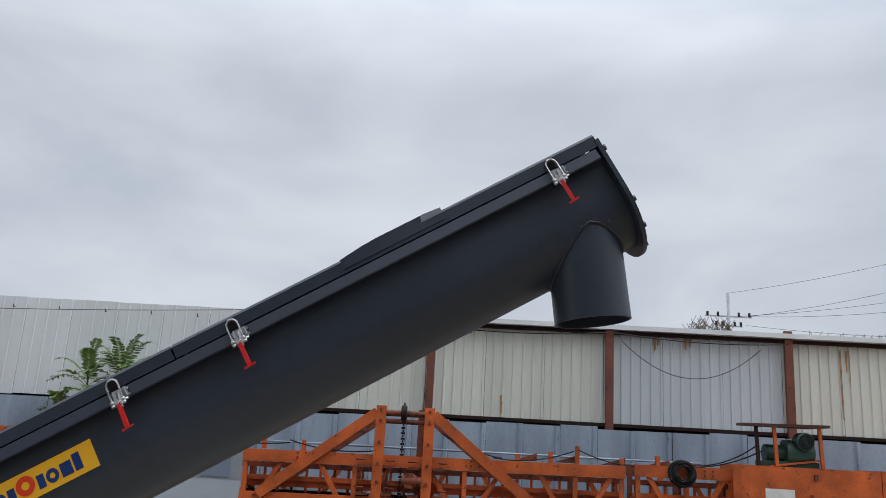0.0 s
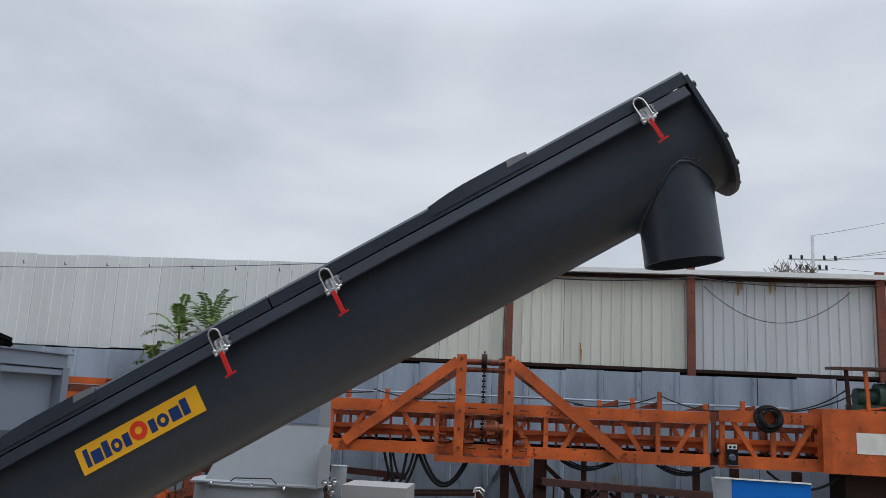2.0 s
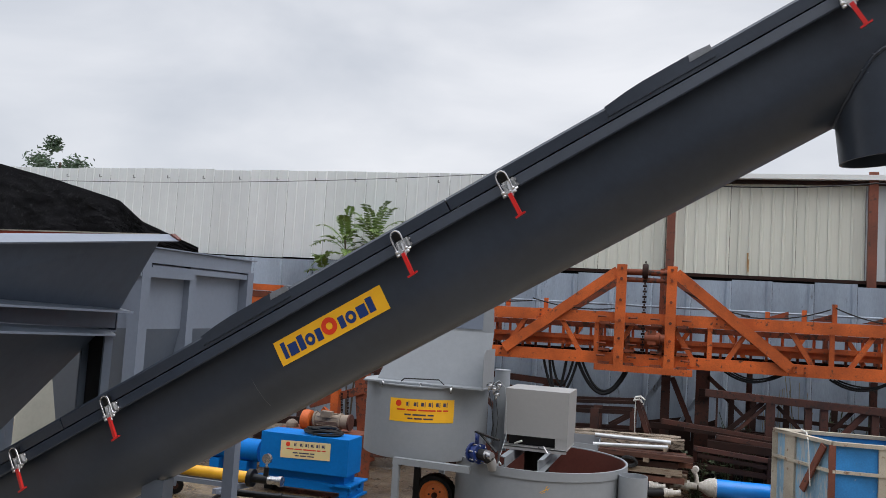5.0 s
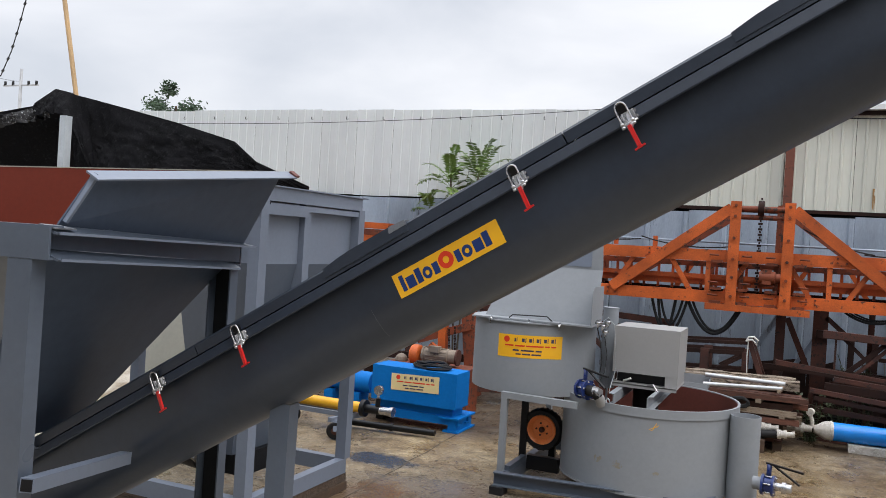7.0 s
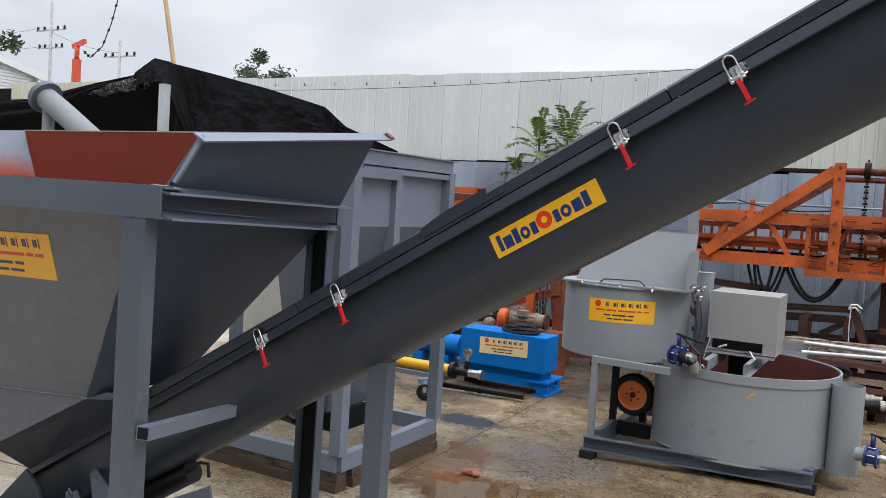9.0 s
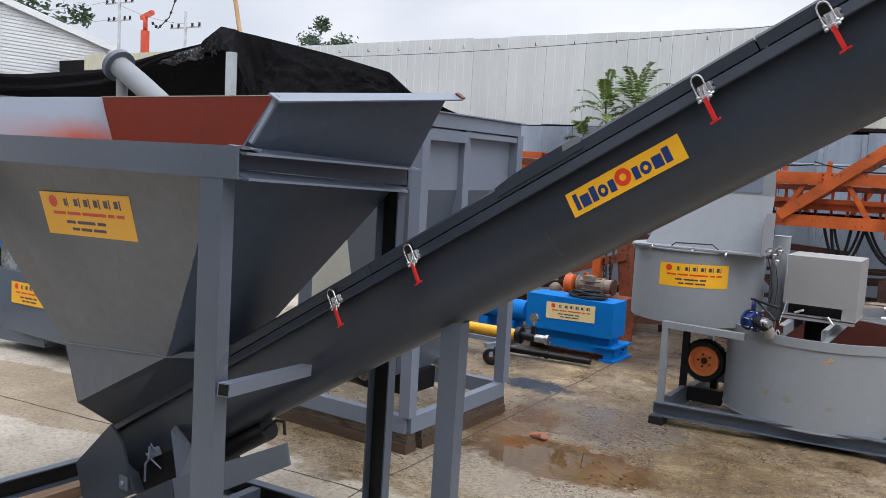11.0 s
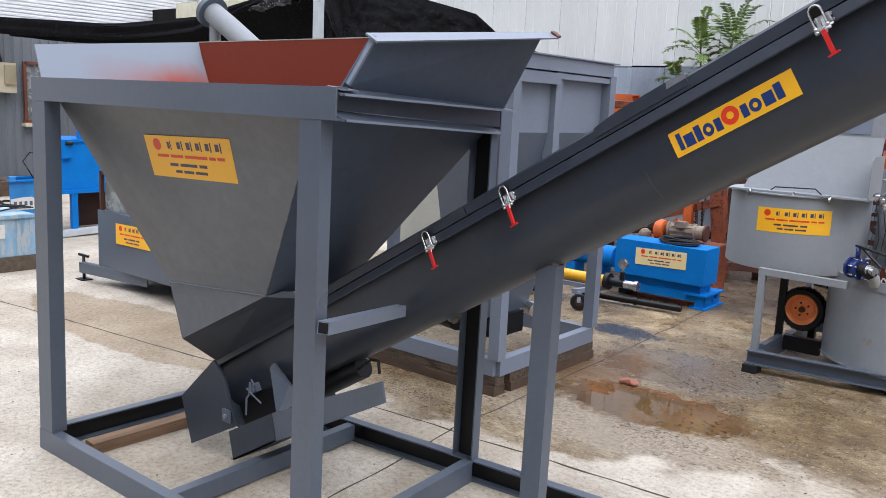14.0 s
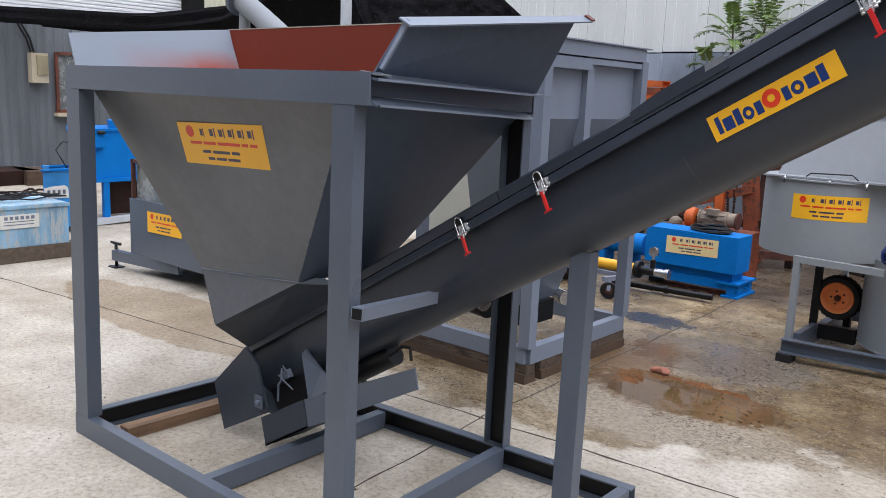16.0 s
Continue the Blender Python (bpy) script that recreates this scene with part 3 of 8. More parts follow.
for k in range(24):
    x = 1.95 - 0.62 * (k + 1)
    part("sheet", ribbed(B(), x + 0.002, x + 0.618, WY + 0.02, 2.36 + random.uniform(-0.01, 0.01), 3.64 + random.uniform(-0.012, 0.012), 0.155, 0.012, 0.22), PALE if k < 17 else CREAM_YELLOW, wall_n)
for x in POSTS:
    bm = B()
    channel(bm, (x + 0.06, WY - 0.12, 2.28), (x + 0.06, WY - 0.12, 3.70), 0.10, 0.06, up=(1, 0, 0))
    part("post", bm, POST_RUST, wall_n, "rust-brown steel post")
bm = B()
extrude(bm, (2.0, WY - 0.06, 3.60), (14, WY - 0.06, 3.62), [(-0.12, -0.01), (0.1, -0.01), (0.1, 0.05), (-0.12, 0.03)])
part("coping", bm, PALE, wall_n, "pale sheet-metal coping")
bm = B()
bar(bm, (1.9, WY - 0.05, 3.565), (14, WY - 0.05, 3.575), 0.06, 0.045)
bar(bm, (1.2, WY - 0.05, 2.375), (14, WY - 0.05, 2.375), 0.05, 0.04)
part("rail", bm, RUST_DARK, wall_n, "dark steel rail")
for k in range(52):
    x = -12.0 + 0.47 * k
    part("fence_sheet", ribbed(B(), x, x + 0.468, WY - 0.16 + random.uniform(-0.008, 0.008), 0.0, 2.33 + random.uniform(-0.02, 0.015), 0.47, 0.03, 0.16), FENCE, wall_n)

# dark backing added so no sky shows through the sheet gaps
bm = B()
box(bm, -16, 16, WY + 0.10, WY + 0.25, 0.0, 3.55)
part("backing", bm, DARK, wall_n, "dark backing added behind the sheets to keep their gaps dark")

# plain unseen walls that close the yard behind the camera and to its side
# added also to hold back low sky light and its reflections
for nm, (x0, x1, y0, y1, h) in (("wall_south", (-16, 34, -10.5, -10.0, 8.5)), ("wall_east", (33.5, 34.0, -11.0, 9.3, 4.0))):
    bm = B()
    box(bm, x0, x1, y0, y1, 0, h)
    solid(nm, bm, HALL_GREY, "plain grey sheet-metal wall, unseen, added to close the yard", "wall", kind="structure")

# ---- screw conveyor with its stand and hopper ----
YC = 0.765                       # conveyor's middle plane
INC = radians(30.65)
CO, SI = math.cos(INC), math.sin(INC)
ORG = V((2.0, YC, 1.127))
R = 0.147


def cv(u, v, w=0.0):
    """Conveyor frame: u along the trough, v square to it and up, w across (+ is away)."""
    return ORG + V((u * CO - v * SI, w, u * SI + v * CO))


U0, U1 = -1.655, 2.90
conveyor = thing("screw_conveyor", tuple(cv(U0, -0.2)), "dark graphite-grey inclined screw conveyor with clamped covers and a round outlet", "conveyor")


def section(bm, u0, u1, prof, closed=True, smooth=()):
    a = [bm.verts.new(cv(u0, v, w)) for w, v in prof]
    b = [bm.verts.new(cv(u1, v, w)) for w, v in prof]
    k = len(prof)
    for i in range(k if closed else k - 1):
        j = (i + 1) % k
        f = bm.faces.new((a[i], a[j], b[j], b[i]))
        f.smooth = i in smooth
    if closed:
        bm.faces.new(a[::-1])
        bm.faces.new(b)
    return bm


def u_profile(r, top, t=0.006, k=20):
    out = [(-r, top)] + [(-r * math.cos(math.pi * i / k), -r * math.sin(math.pi * i / k)) for i in range(k + 1)] + [(r, top)]
    r2 = r - t
    inn = [(r2, top)] + [(r2 * math.cos(math.pi * i / k), -r2 * math.sin(math.pi * i / k)) for i in range(k + 1)] + [(-r2, top)]
    return out + inn


bm = B()
pr = u_profile(R, 0.131)
section(bm, U0, U1, pr, smooth=range(0, len(pr)))
trough = part("trough", bm, GRAPHITE, conveyor)
# rolled flange along both rims
for s in (-1, 1):
    bm = B()
    o = [(s * (R + 0.001), 0.1360), (s * (R + 0.026), 0.1360), (s * (R + 0.030), 0.1335), (s * (R + 0.037), 0.104), (s * (R + 0.036), 0.100), (s * (R + 0.032), 0.100), (s * (R + 0.025), 0.130), (s * (R + 0.001), 0.130)]
    section(bm, U0, U1 - 0.01, o)
    part("rim_flange", bm, GRAPHITE, conveyor)


def cover(u0, u1, h=0.039):
    bm = B()
    w = R + 0.030
    z = 0.1385
    prof = [(-w, z), (-w, z + h - 0.006), (-w + 0.008, z + h + 0.002), (w - 0.008, z + h + 0.002), (w, z + h - 0.006), (w, z), (w - 0.004, z), (w - 0.004, z + h - 0.004), (-w + 0.004, z + h - 0.004), (-w + 0.004, z)]
    return section(bm, u0, u1, prof)


for u0, u1 in ((-1.55, 0.106), (0.110, 1.572), (1.577, 2.905)):
    part("cover", cover(u0, u1), GRAPHITE, conveyor, "folded dark grey cover lid")


def hump(u0, u1, h=0.011):
    """Raised inspection lid with a sloped tail and a blunt head."""
    bm = B()
    w = R + 0.033
    prof = [(u0, 0.179), (u0 + 0.07, 0.179 + h * 0.75), (u0 + 0.12, 0.179 + h), (u1 - 0.055, 0.179 + h), (u1, 0.179 + h * 0.55), (u1, 0.150), (u0, 0.150)]
    a = [bm.verts.new(cv(u, v, -w)) for u, v in prof]
    b = [bm.verts.new(cv(u, v, w)) for u, v in prof]
    k = len(prof)
    bm.faces.new(a)
    bm.faces.new(b[::-1])
    for i in range(k):
        j = (i + 1) % k
        bm.faces.new((a[j], a[i], b[i], b[j]))
    return bm


for u0, u1 in ((2.092, 2.410), (0.69, 1.02)):
    part("inspection_lid", hump(u0, u1), GRAPHITE, conveyor)
    bm = B()
    plate(bm, [cv(u1 - 0.053, 0.1907, -R - 0.0335), cv(u1 + 0.001, 0.1860, -R - 0.0335), cv(u1 + 0.001, 0.1860, -R + 0.05), cv(u1 - 0.053, 0.1907, -R + 0.05)], 0.002)
    plate(bm, [cv(u1 - 0.060, 0.1895, -R - 0.0345), cv(u1 - 0.066, 0.170, -R - 0.0345), cv(u1 + 0.001, 0.170, -R - 0.0345), cv(u1 + 0.001, 0.185, -R - 0.0345)], 0.001)
    part("pale_edge", bm, BARE, conveyor, "scuffed bare-metal lid edge")

# sanded-down butt welds round the trough
for u in (0.776,):
    bm = B()
    rows = []
    for i in range(15):
        th = math.pi * (0.02 + 0.23 * i / 14)
        wv = [cv(u + q + 0.002 * noise.noise(V((i * 0.9, u, 0))), -(R + 0.0011) * math.sin(th), -(R + 0.0011) * math.cos(th)) for q in (-0.0008, 0.0008)]
        rows.append([bm.verts.new(p) for p in wv])
    for a, b in zip(rows, rows[1:]):
        bm.faces.new((a[0], a[1], b[1], b[0]))
    part("weld_line", bm, SEAM, conveyor)

# end plate with bolts
bm = B()
k = 22
rp = R + 0.032
prof = [(-rp, 0.16)] + [(-rp * math.cos(math.pi * i / k), -rp * math.sin(math.pi * i / k)) for i in range(k + 1)] + [(rp, 0.16)]
section(bm, U1 + 0.001, U1 + 0.014, prof)
end_plate = part("end_plate", bm, GRAPHITE, conveyor, bevel=0.002)
for i in range(6):
    th = math.pi * (i + 0.5) / 6
    w, v = -(R + 0.018) * math.cos(th), -(R + 0.018) * math.sin(th)
    bm = B()
    rod(bm, cv(U1 + 0.012, v, w), cv(U1 + 0.023, v, w), 0.009, 6)
    part("bolt", bm, GRAPHITE, end_plate)
for v in (0.13,):
    bm = B()
    rod(bm, cv(U1 + 0.012, v, -R - 0.016), cv(U1 + 0.024, v, -R - 0.016), 0.010, 6)
    part("bolt", bm, GRAPHITE, end_plate)
bm = B()
rod(bm, cv(U1 + 0.012, 0.0), cv(U1 + 0.055, 0.0), 0.06, 24)
part("bearing_housing", bm, GRAPHITE, end_plate)

# outlet pipe, a little off plumb
SB, SR, TILT = V((4.4405, YC - 0.028, 2.236)), 0.1115, radians(7.4)
SA = V((-math.sin(TILT), 0, math.cos(TILT)))
SE = V((math.cos(TILT), 0, math.sin(TILT)))


def pipe_at(th, h, r=SR):
    return SB + SE * (r * math.cos(th)) + V((0, r * math.sin(th), 0)) + SA * h


bm = B()
rings = []
for i in range(48):
    th = 2 * math.pi * i / 48
    rings.append([bm.verts.new(pipe_at(th, h, r)) for r, h in ((SR, 0.0), (SR, 0.34), (SR - 0.007, 0.34), (SR - 0.007, 0.0))])
for i in range(48):
    a, b = rings[i], rings[(i + 1) % 48]
    for q in range(4):
        bm.faces.new((a[q], b[q], b[(q + 1) % 4], a[(q + 1) % 4])).smooth = q in (0, 2)
pipe = part("outlet_pipe", bm, GRAPHITE, conveyor, "round graphite-grey outlet pipe")
# dark disc added to give the pipe's inside its shade
bm = B()
rod(bm, SB + SA * 0.11, SB + SA * 0.12, SR - 0.008, 40)
part("shade_disc", bm, DARK, pipe, "dark disc inside the pipe, for the shade in its mouth")
bm = B()
loop = []
rnd = random.Random(41)
for i in range(97):
    th = 2 * math.pi * i / 96
    lo, hi = 0.0, 0.34
    for _ in range(24):
        mid_ = (lo + hi) / 2
        q = pipe_at(th, mid_, SR + 0.001) - ORG
        v_, w_ = -q.x * SI + q.z * CO, q.y
        lo, hi = (mid_, hi) if v_ < 0 and v_ * v_ + w_ * w_ > R * R else (lo, mid_)
    loop.append(pipe_at(th, lo + rnd.uniform(-0.002, 0.002), SR + 0.002))
tube(bm, loop, 0.0045, 6)
part("weld_seam", bm, GRAPHITE, conveyor, "rough weld round the outlet pipe")
bm = B()
for _ in range(26):
    th = radians(rnd.uniform(225, 300))
    q = loop[round(th / (2 * math.pi) * 96)] + V((rnd.gauss(0, 0.014), -0.003, rnd.gauss(0.004, 0.010)))
    bmesh.ops.create_icosphere(bm, subdivisions=1, radius=rnd.uniform(0.0012, 0.0028), matrix=Matrix.Translation(q))
part("weld_spatter", bm, FRAME_GREY, conveyor)


# toggle clamps
def toggle_clamp(u):
    """Toggle latch: a bent wire loop over the lid, a folded base on the rim, a red grip hanging down. u is the loop's lower edge along the trough."""
    y0 = -R - 0.037
    c = thing("toggle_clamp", tuple(cv(u, 0.10, y0)), "zinc toggle clamp with red grip on the conveyor rim", "clamp", "conveyor clamps")
    bm = B()
    arc = [(0.0, 0.094), (0.0, 0.146), (0.003, 0.155), (0.009, 0.161), (0.016, 0.163), (0.023, 0.161), (0.029, 0.155), (0.032, 0.146), (0.032, 0.094)]
    tube(bm, [cv(u + a, b, y0 - 0.016 + 0.10 * max(0.0, b - 0.125)) for a, b in arc], 0.0030, 8)
    part("wire_loop", bm, CHROME, c, "bent zinc wire loop")
    for du in (0.0, 0.032):
        for v in (0.090, 0.1005):
            bm = B()
            rod(bm, cv(u + du, v - 0.0035, y0 - 0.016), cv(u + du, v + 0.0035, y0 - 0.016), 0.0064, 6)
            part("nut", bm, CHROME, c)
    bm = B()
    bar(bm, cv(u + 0.003, 0.151, y0 + 0.004), cv(u + 0.029, 0.151, y0 + 0.004), 0.016, 0.016)
    plate(bm, [cv(u + 0.005, 0.158, y0 - 0.004), cv(u + 0.027, 0.158, y0 - 0.004), cv(u + 0.027, 0.136, y0 + 0.001), cv(u + 0.005, 0.136, y0 + 0.001)], 0.003)
    part("catch", bm, BLACK_PAINT, c, "black lid catch")
    bm = B()
    plate(bm, [cv(u + 0.008, 0.132, y0 + 0.003), cv(u + 0.044, 0.132, y0 + 0.003), cv(u + 0.044, 0.100, y0 + 0.002), cv(u + 0.008, 0.100, y0 + 0.002)], 0.006)
    for du in (0.009, 0.041):
        plate(bm, [cv(u + du, 0.130, y0 - 0.015), cv(u + du, 0.130, y0 + 0.002), cv(u + du, 0.102, y0 + 0.002), cv(u + du, 0.106, y0 - 0.015)], 0.002)
    part("base_plate", bm, CHROME_DULL, c)
    for v in (0.124, 0.108):
        bm = B()
        rod(bm, cv(u + 0.046, v, y0 + 0.004), cv(u + 0.046, v, y0 - 0.006), 0.005, 6)
        part("bolt", bm, CHROME, c)
    bm = B()
    rod(bm, cv(u - 0.004, 0.096, y0 - 0.016), cv(u + 0.046, 0.096, y0 - 0.016), 0.0036, 8)
    part("pivot_pin", bm, CHROME, c)
    for k in (-1, 1):
        bm = B()
        bar(bm, cv(u + 0.018 + 0.009 * k, 0.126, y0 - 0.010), cv(u + 0.018 + 0.003 * k, 0.078, y0 - 0.021), 0.003, 0.010)
        part("lever", bm, CHROME, c)
    bm = B()
    bar(bm, cv(u + 0.0165, 0.090, y0 - 0.020), cv(u + 0.017, 0.024, y0 - 0.027), 0.008, 0.011)
    bar(bm, cv(u + 0.001, 0.0195, y0 - 0.027), cv(u + 0.033, 0.022, y0 - 0.028), 0.009, 0.0045)
    part("grip", bm, RED_GRIP, c, "red vinyl grip", bevel=0.002)
    return c


for u in (2.733, 1.736, 1.383, 0.284, -0.105):
    toggle_clamp(u)


# yellow name label, wrapped on the trough
def on_trough(u, v, lift=0.0):
    if v >= 0:
        return cv(u, v, -R - lift)
    th = math.asin(max(-1, min(1, -v / R)))
    return cv(u, -(R + lift) * math.sin(th), -(R + lift) * math.cos(th))


def wrap(u0, u1, v0, v1, lift, k=8):
    bm = B()
    rows = []
    for i in range(k + 1):
        v = v0 + (v1 - v0) * i / k
        rows.append((bm.verts.new(on_trough(u0, v, lift)), bm.verts.new(on_trough(u1, v, lift))))
    for a, b in zip(rows, rows[1:]):
        bm.faces.new((a[0], a[1], b[1], b[0]))
    return bm


sticker = thing("trough_sticker", tuple(cv(0.88, 0, -R)), "yellow sticker with blue and red marks on the conveyor trough", "sticker")
LU0, LU1, LV0, LV1 = 0.888, 1.277, -0.023, 0.055
part("backing", wrap(LU0, LU1, LV0, LV1, 0.0012), YELLOW, sticker)
# marks: (start, width, height, round, red) in parts of the sticker's length
MARKS = [(0.050, 0.038, 0.66, 0, 0), (0.104, 0.080, 0.48, 0, 0), (0.198, 0.052, 0.60, 0, 0), (0.262, 0.084, 0.49, 1, 0), (0.360, 0.054, 0.48, 0, 0), (0.424, 0.134, 0.68, 1, 1), (0.574, 0.052, 0.48, 0, 0), (0.638, 0.090, 0.49, 1, 0), (0.744, 0.082, 0.48, 0, 0), (0.840, 0.056, 0.60, 0, 0)]
for s, w, h, lo, red in MARKS:
    u0 = LU0 + s * (LU1 - LU0)
    u1 = u0 + w * (LU1 - LU0)
    v0 = LV0 + 0.19 * (LV1 - LV0)
    v1 = v0 + h * (LV1 - LV0)
    if lo:
        bm = B()
        hole = 0.42
        rows = []
        for i in range(32):
            th = 2 * math.pi * i / 32
            c_, s_ = 0.5 * (u1 - u0) * math.cos(th), 0.5 * (v1 - v0) * math.sin(th)
            rows.append([bm.verts.new(on_trough((u0 + u1) / 2 + c_ * q, (v0 + v1) / 2 + s_ * q, 0.0024)) for q in (hole, 1.0)])
        for i in range(32):
            a, b = rows[i], rows[(i + 1) % 32]
            bm.faces.new((a[0], a[1], b[1], b[0]))
        part("red_mark" if red else "blue_mark", bm, INK_RED if red else INK_BLUE, sticker)
    else:
        part("blue_mark", wrap(u0, u1, v0, v1, 0.0022), INK_BLUE, sticker)


def info_sticker(at, ex, ez, w, h, label, pale=False, drum=None):
    """Company sticker as plain bars: a round mark, a dark line, a red line, two thin lines. ex, ez: ways along and up it.
    drum: centre x, y, radius and start angle of a round wall that it is stuck to."""
    ex, ez = V(ex).normalized(), V(ez).normalized()
    out = ex.cross(ez).normalized()
    o = V(at)
    st = thing("info_sticker", tuple(o), label, "sticker", "company stickers")

    def spot(a, b, lift):
        if drum is None:
            return o + ex * (a * w) + ez * (b * h) + out * lift
        cx, cy, r, th0 = drum
        th = radians(th0) + a * w / r
        return V((cx + (r + lift) * math.cos(th), cy + (r + lift) * math.sin(th), o.z + b * h + ex.z * a * w))

    def quad(x0, x1, z0, z1, lift):
        bm = B()
        if drum is None:
            plate(bm, [spot(a, b, lift) for a, b in ((x0, z0), (x1, z0), (x1, z1), (x0, z1))], 0.0006)
            return bm
        k = max(1, round((x1 - x0) * 16))
        rows_ = [[bm.verts.new(spot(x0 + (x1 - x0) * i / k, b, lift)) for b in (z0, z1)] for i in range(k + 1)]
        for a, b in zip(rows_, rows_[1:]):
            bm.faces.new((a[0], b[0], b[1], a[1]))
        return bm

    part("backing", quad(0, 1, 0, 1, 0.0015), LABEL_YEL_PALE if pale else YELLOW, st)
    bm = B()
    a = [spot(0.145 + math.cos(t) * 0.14 * h / w, 0.79 + 0.14 * math.sin(t), 0.0028) for t in (2 * math.pi * i / 16 for i in range(16))]
    plate(bm, a, 0.0006)
    part("round_mark", bm, INK_RED, st)
    # a line of six square marks
    for k, x in enumerate((0.27, 0.385, 0.495, 0.605, 0.715, 0.825)):
        cw = 0.05 if k == 0 else 0.075
        part("dark_mark", quad(x, x + cw * 0.55, 0.70, 0.86, 0.0024), INK_DARK, st)
        part("dark_mark", quad(x + cw * 0.72, x + cw * 0.88, 0.67, 0.89, 0.0024), INK_DARK, st)
    x = 0.12
    for cw in (0.14, 0.15, 0.26, 0.07, 0.08):
        part("red_mark", quad(x, x + cw, 0.49, 0.56, 0.0024), INK_RED, st)
        x += cw + 0.022
    x = 0.25
    for cw in (0.10, 0.20, 0.09):
        part("dark_mark", quad(x, x + cw, 0.285, 0.355, 0.0024), INK_DARK, st)
        x += cw + 0.025
    x = 0.30
    for cw in (0.08, 0.12, 0.14):
        part("dark_mark", quad(x, x + cw, 0.125, 0.19, 0.0024), INK_DARK, st)
        x += cw + 0.02
    return st


LABEL_YEL_PALE = paint("pale_yellow_sticker", (0.74, 0.62, 0.32), 0.4, 0.04, bump=0.0)

# stand of C-channels
stand = thing("hopper_stand", (0, 0, 0), "grey painted steel channel stand carrying the hopper", "stand")



def chan(name, a, b, up=(0, 0, 1), flip=False, h=0.1, w=0.05, mat=None):
    bm = B()
    channel(bm, a, b, h, w, 0.007, up, flip)
    return part(name, bm, mat or FRAME_GREY, stand, bevel=0.0015)


def shade_liner(a, b, up=(0, 0, 1), flip=False, h=0.1):
    """Black strip that stands for the deep shade on the inside of a channel."""
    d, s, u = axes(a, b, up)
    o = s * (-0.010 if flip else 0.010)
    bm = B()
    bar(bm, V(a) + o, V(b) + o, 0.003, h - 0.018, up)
    return part("shade_liner", bm, BLACK_PAINT, stand, "black strip standing for the shade inside the channel")


XR = 1.925
SLOPE = 0.078                     # the stand is turned a little in plan


def back_y(x):
    return 1.134 + SLOPE * (x - 1.0)


BP = V((1.652, back_y(1.652), 0))  # far post beside the conveyor
# posts: web to the front
chan("post", (0.078, -0.012, 0.1), (0.085, 0.0, 1.622), up=(1, 0, 0), h=0.115, w=0.07)
chan("post", (1.824, 0.0, 0.1), (1.842, 0.0, 1.622), up=(1, 0, 0))
chan("post", (BP.x, BP.y, 0.1), (BP.x + 0.012, BP.y, 1.59), up=(1, 0, 0), flip=True, h=0.112)
chan("post", (0.12, back_y(0.12), 0.1), (0.10, back_y(0.1), 1.61), up=(1, 0, 0), flip=True)
# black strips put the shade inside the channels into colour
shade_liner((BP.x, BP.y, 0.1), (BP.x + 0.012, BP.y, 1.59), (1, 0, 0), True, 0.112)
shade_liner((0.12, back_y(0.12), 0.1), (0.10, back_y(0.1), 1.61), (1, 0, 0), True)
shade_liner((0.10, back_y(0.10), 0.05), (2.25, back_y(2.25), 0.05))
shade_liner((1.015, 0.10, 0.05), (0.995, 1.08, 0.05), (0, 0, 1), True, 0.08)
shade_liner((0.024, 0.06, 0.05), (0.058, 1.03, 0.05))
# base ring and extension
chan("base_beam", (0.018, -0.015, 0.05), (XR, 0.0, 0.05), flip=True)
chan("base_beam", (0.02, back_y(0.02), 0.05), (2.318, back_y(2.318), 0.05), flip=False)
chan("base_beam", (0.020, 0.036, 0.05), (0.055, back_y(0.05) - 0.052, 0.05), flip=False)
chan("base_beam", (1.772, 0.052, 0.05), (1.712, back_y(1.71) - 0.052, 0.05), flip=True)
chan("base_beam", (2.318, 0.05, 0.05), (2.318, back_y(2.318) - 0.054, 0.05), flip=True)
chan("base_beam", (XR + 0.003, 0.05, 0.049), (2.265, 0.05, 0.049), flip=True)
chan("cross_beam", (1.035, 0.052, 0.05), (1.015, back_y(1.0) - 0.052, 0.05), flip=True, h=0.08)
# top ring; the side beyond the conveyor is a channel lying open outwards
chan("top_beam", (0.03, -0.002, 1.673), (XR + 0.03, -0.002, 1.673), flip=True)
chan("top_beam", (0.03, back_y(0.03) - 0.07, 1.660), (1.70, back_y(1.70) + 0.04, 1.638))
chan("top_beam", (0.06, 0.05, 1.673), (0.0, back_y(0.0) - 0.14, 1.660), flip=False)
bm = B()
# web in the darker grey: shade between the flanges put into its paint
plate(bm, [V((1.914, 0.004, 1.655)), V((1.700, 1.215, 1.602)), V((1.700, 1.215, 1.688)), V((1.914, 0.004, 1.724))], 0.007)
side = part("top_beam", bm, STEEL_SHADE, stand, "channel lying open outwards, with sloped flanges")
for (za, zb), (xo, yo, zo), (xf, yf, zf) in (((1.7245, 1.6885), (1.966, 0.014, 1.703), (1.783, 1.222, 1.674)), ((1.655, 1.602), (1.969, 0.022, 1.626), (1.738, 1.180, 1.578))):
    bm = B()
    plate(bm, [V((1.908, 0.000, za)), V((xo, yo, zo)), V((xf, yf, zf)), V((1.694, yf, zb))], 0.007)
    part("flange", bm, FRAME_GREY, side, bevel=0.0015)
    # pale strip along the flange's outer edge
    bm = B()
    bar(bm, (xo + 0.001, yo + 0.01, zo - 0.002), (xf + 0.001, yf - 0.01, zf - 0.002), 0.004, 0.008)
    part("pale_edge", bm, FRAME_LIGHT, side)
# brace arm and leg under the conveyor
bm = B()
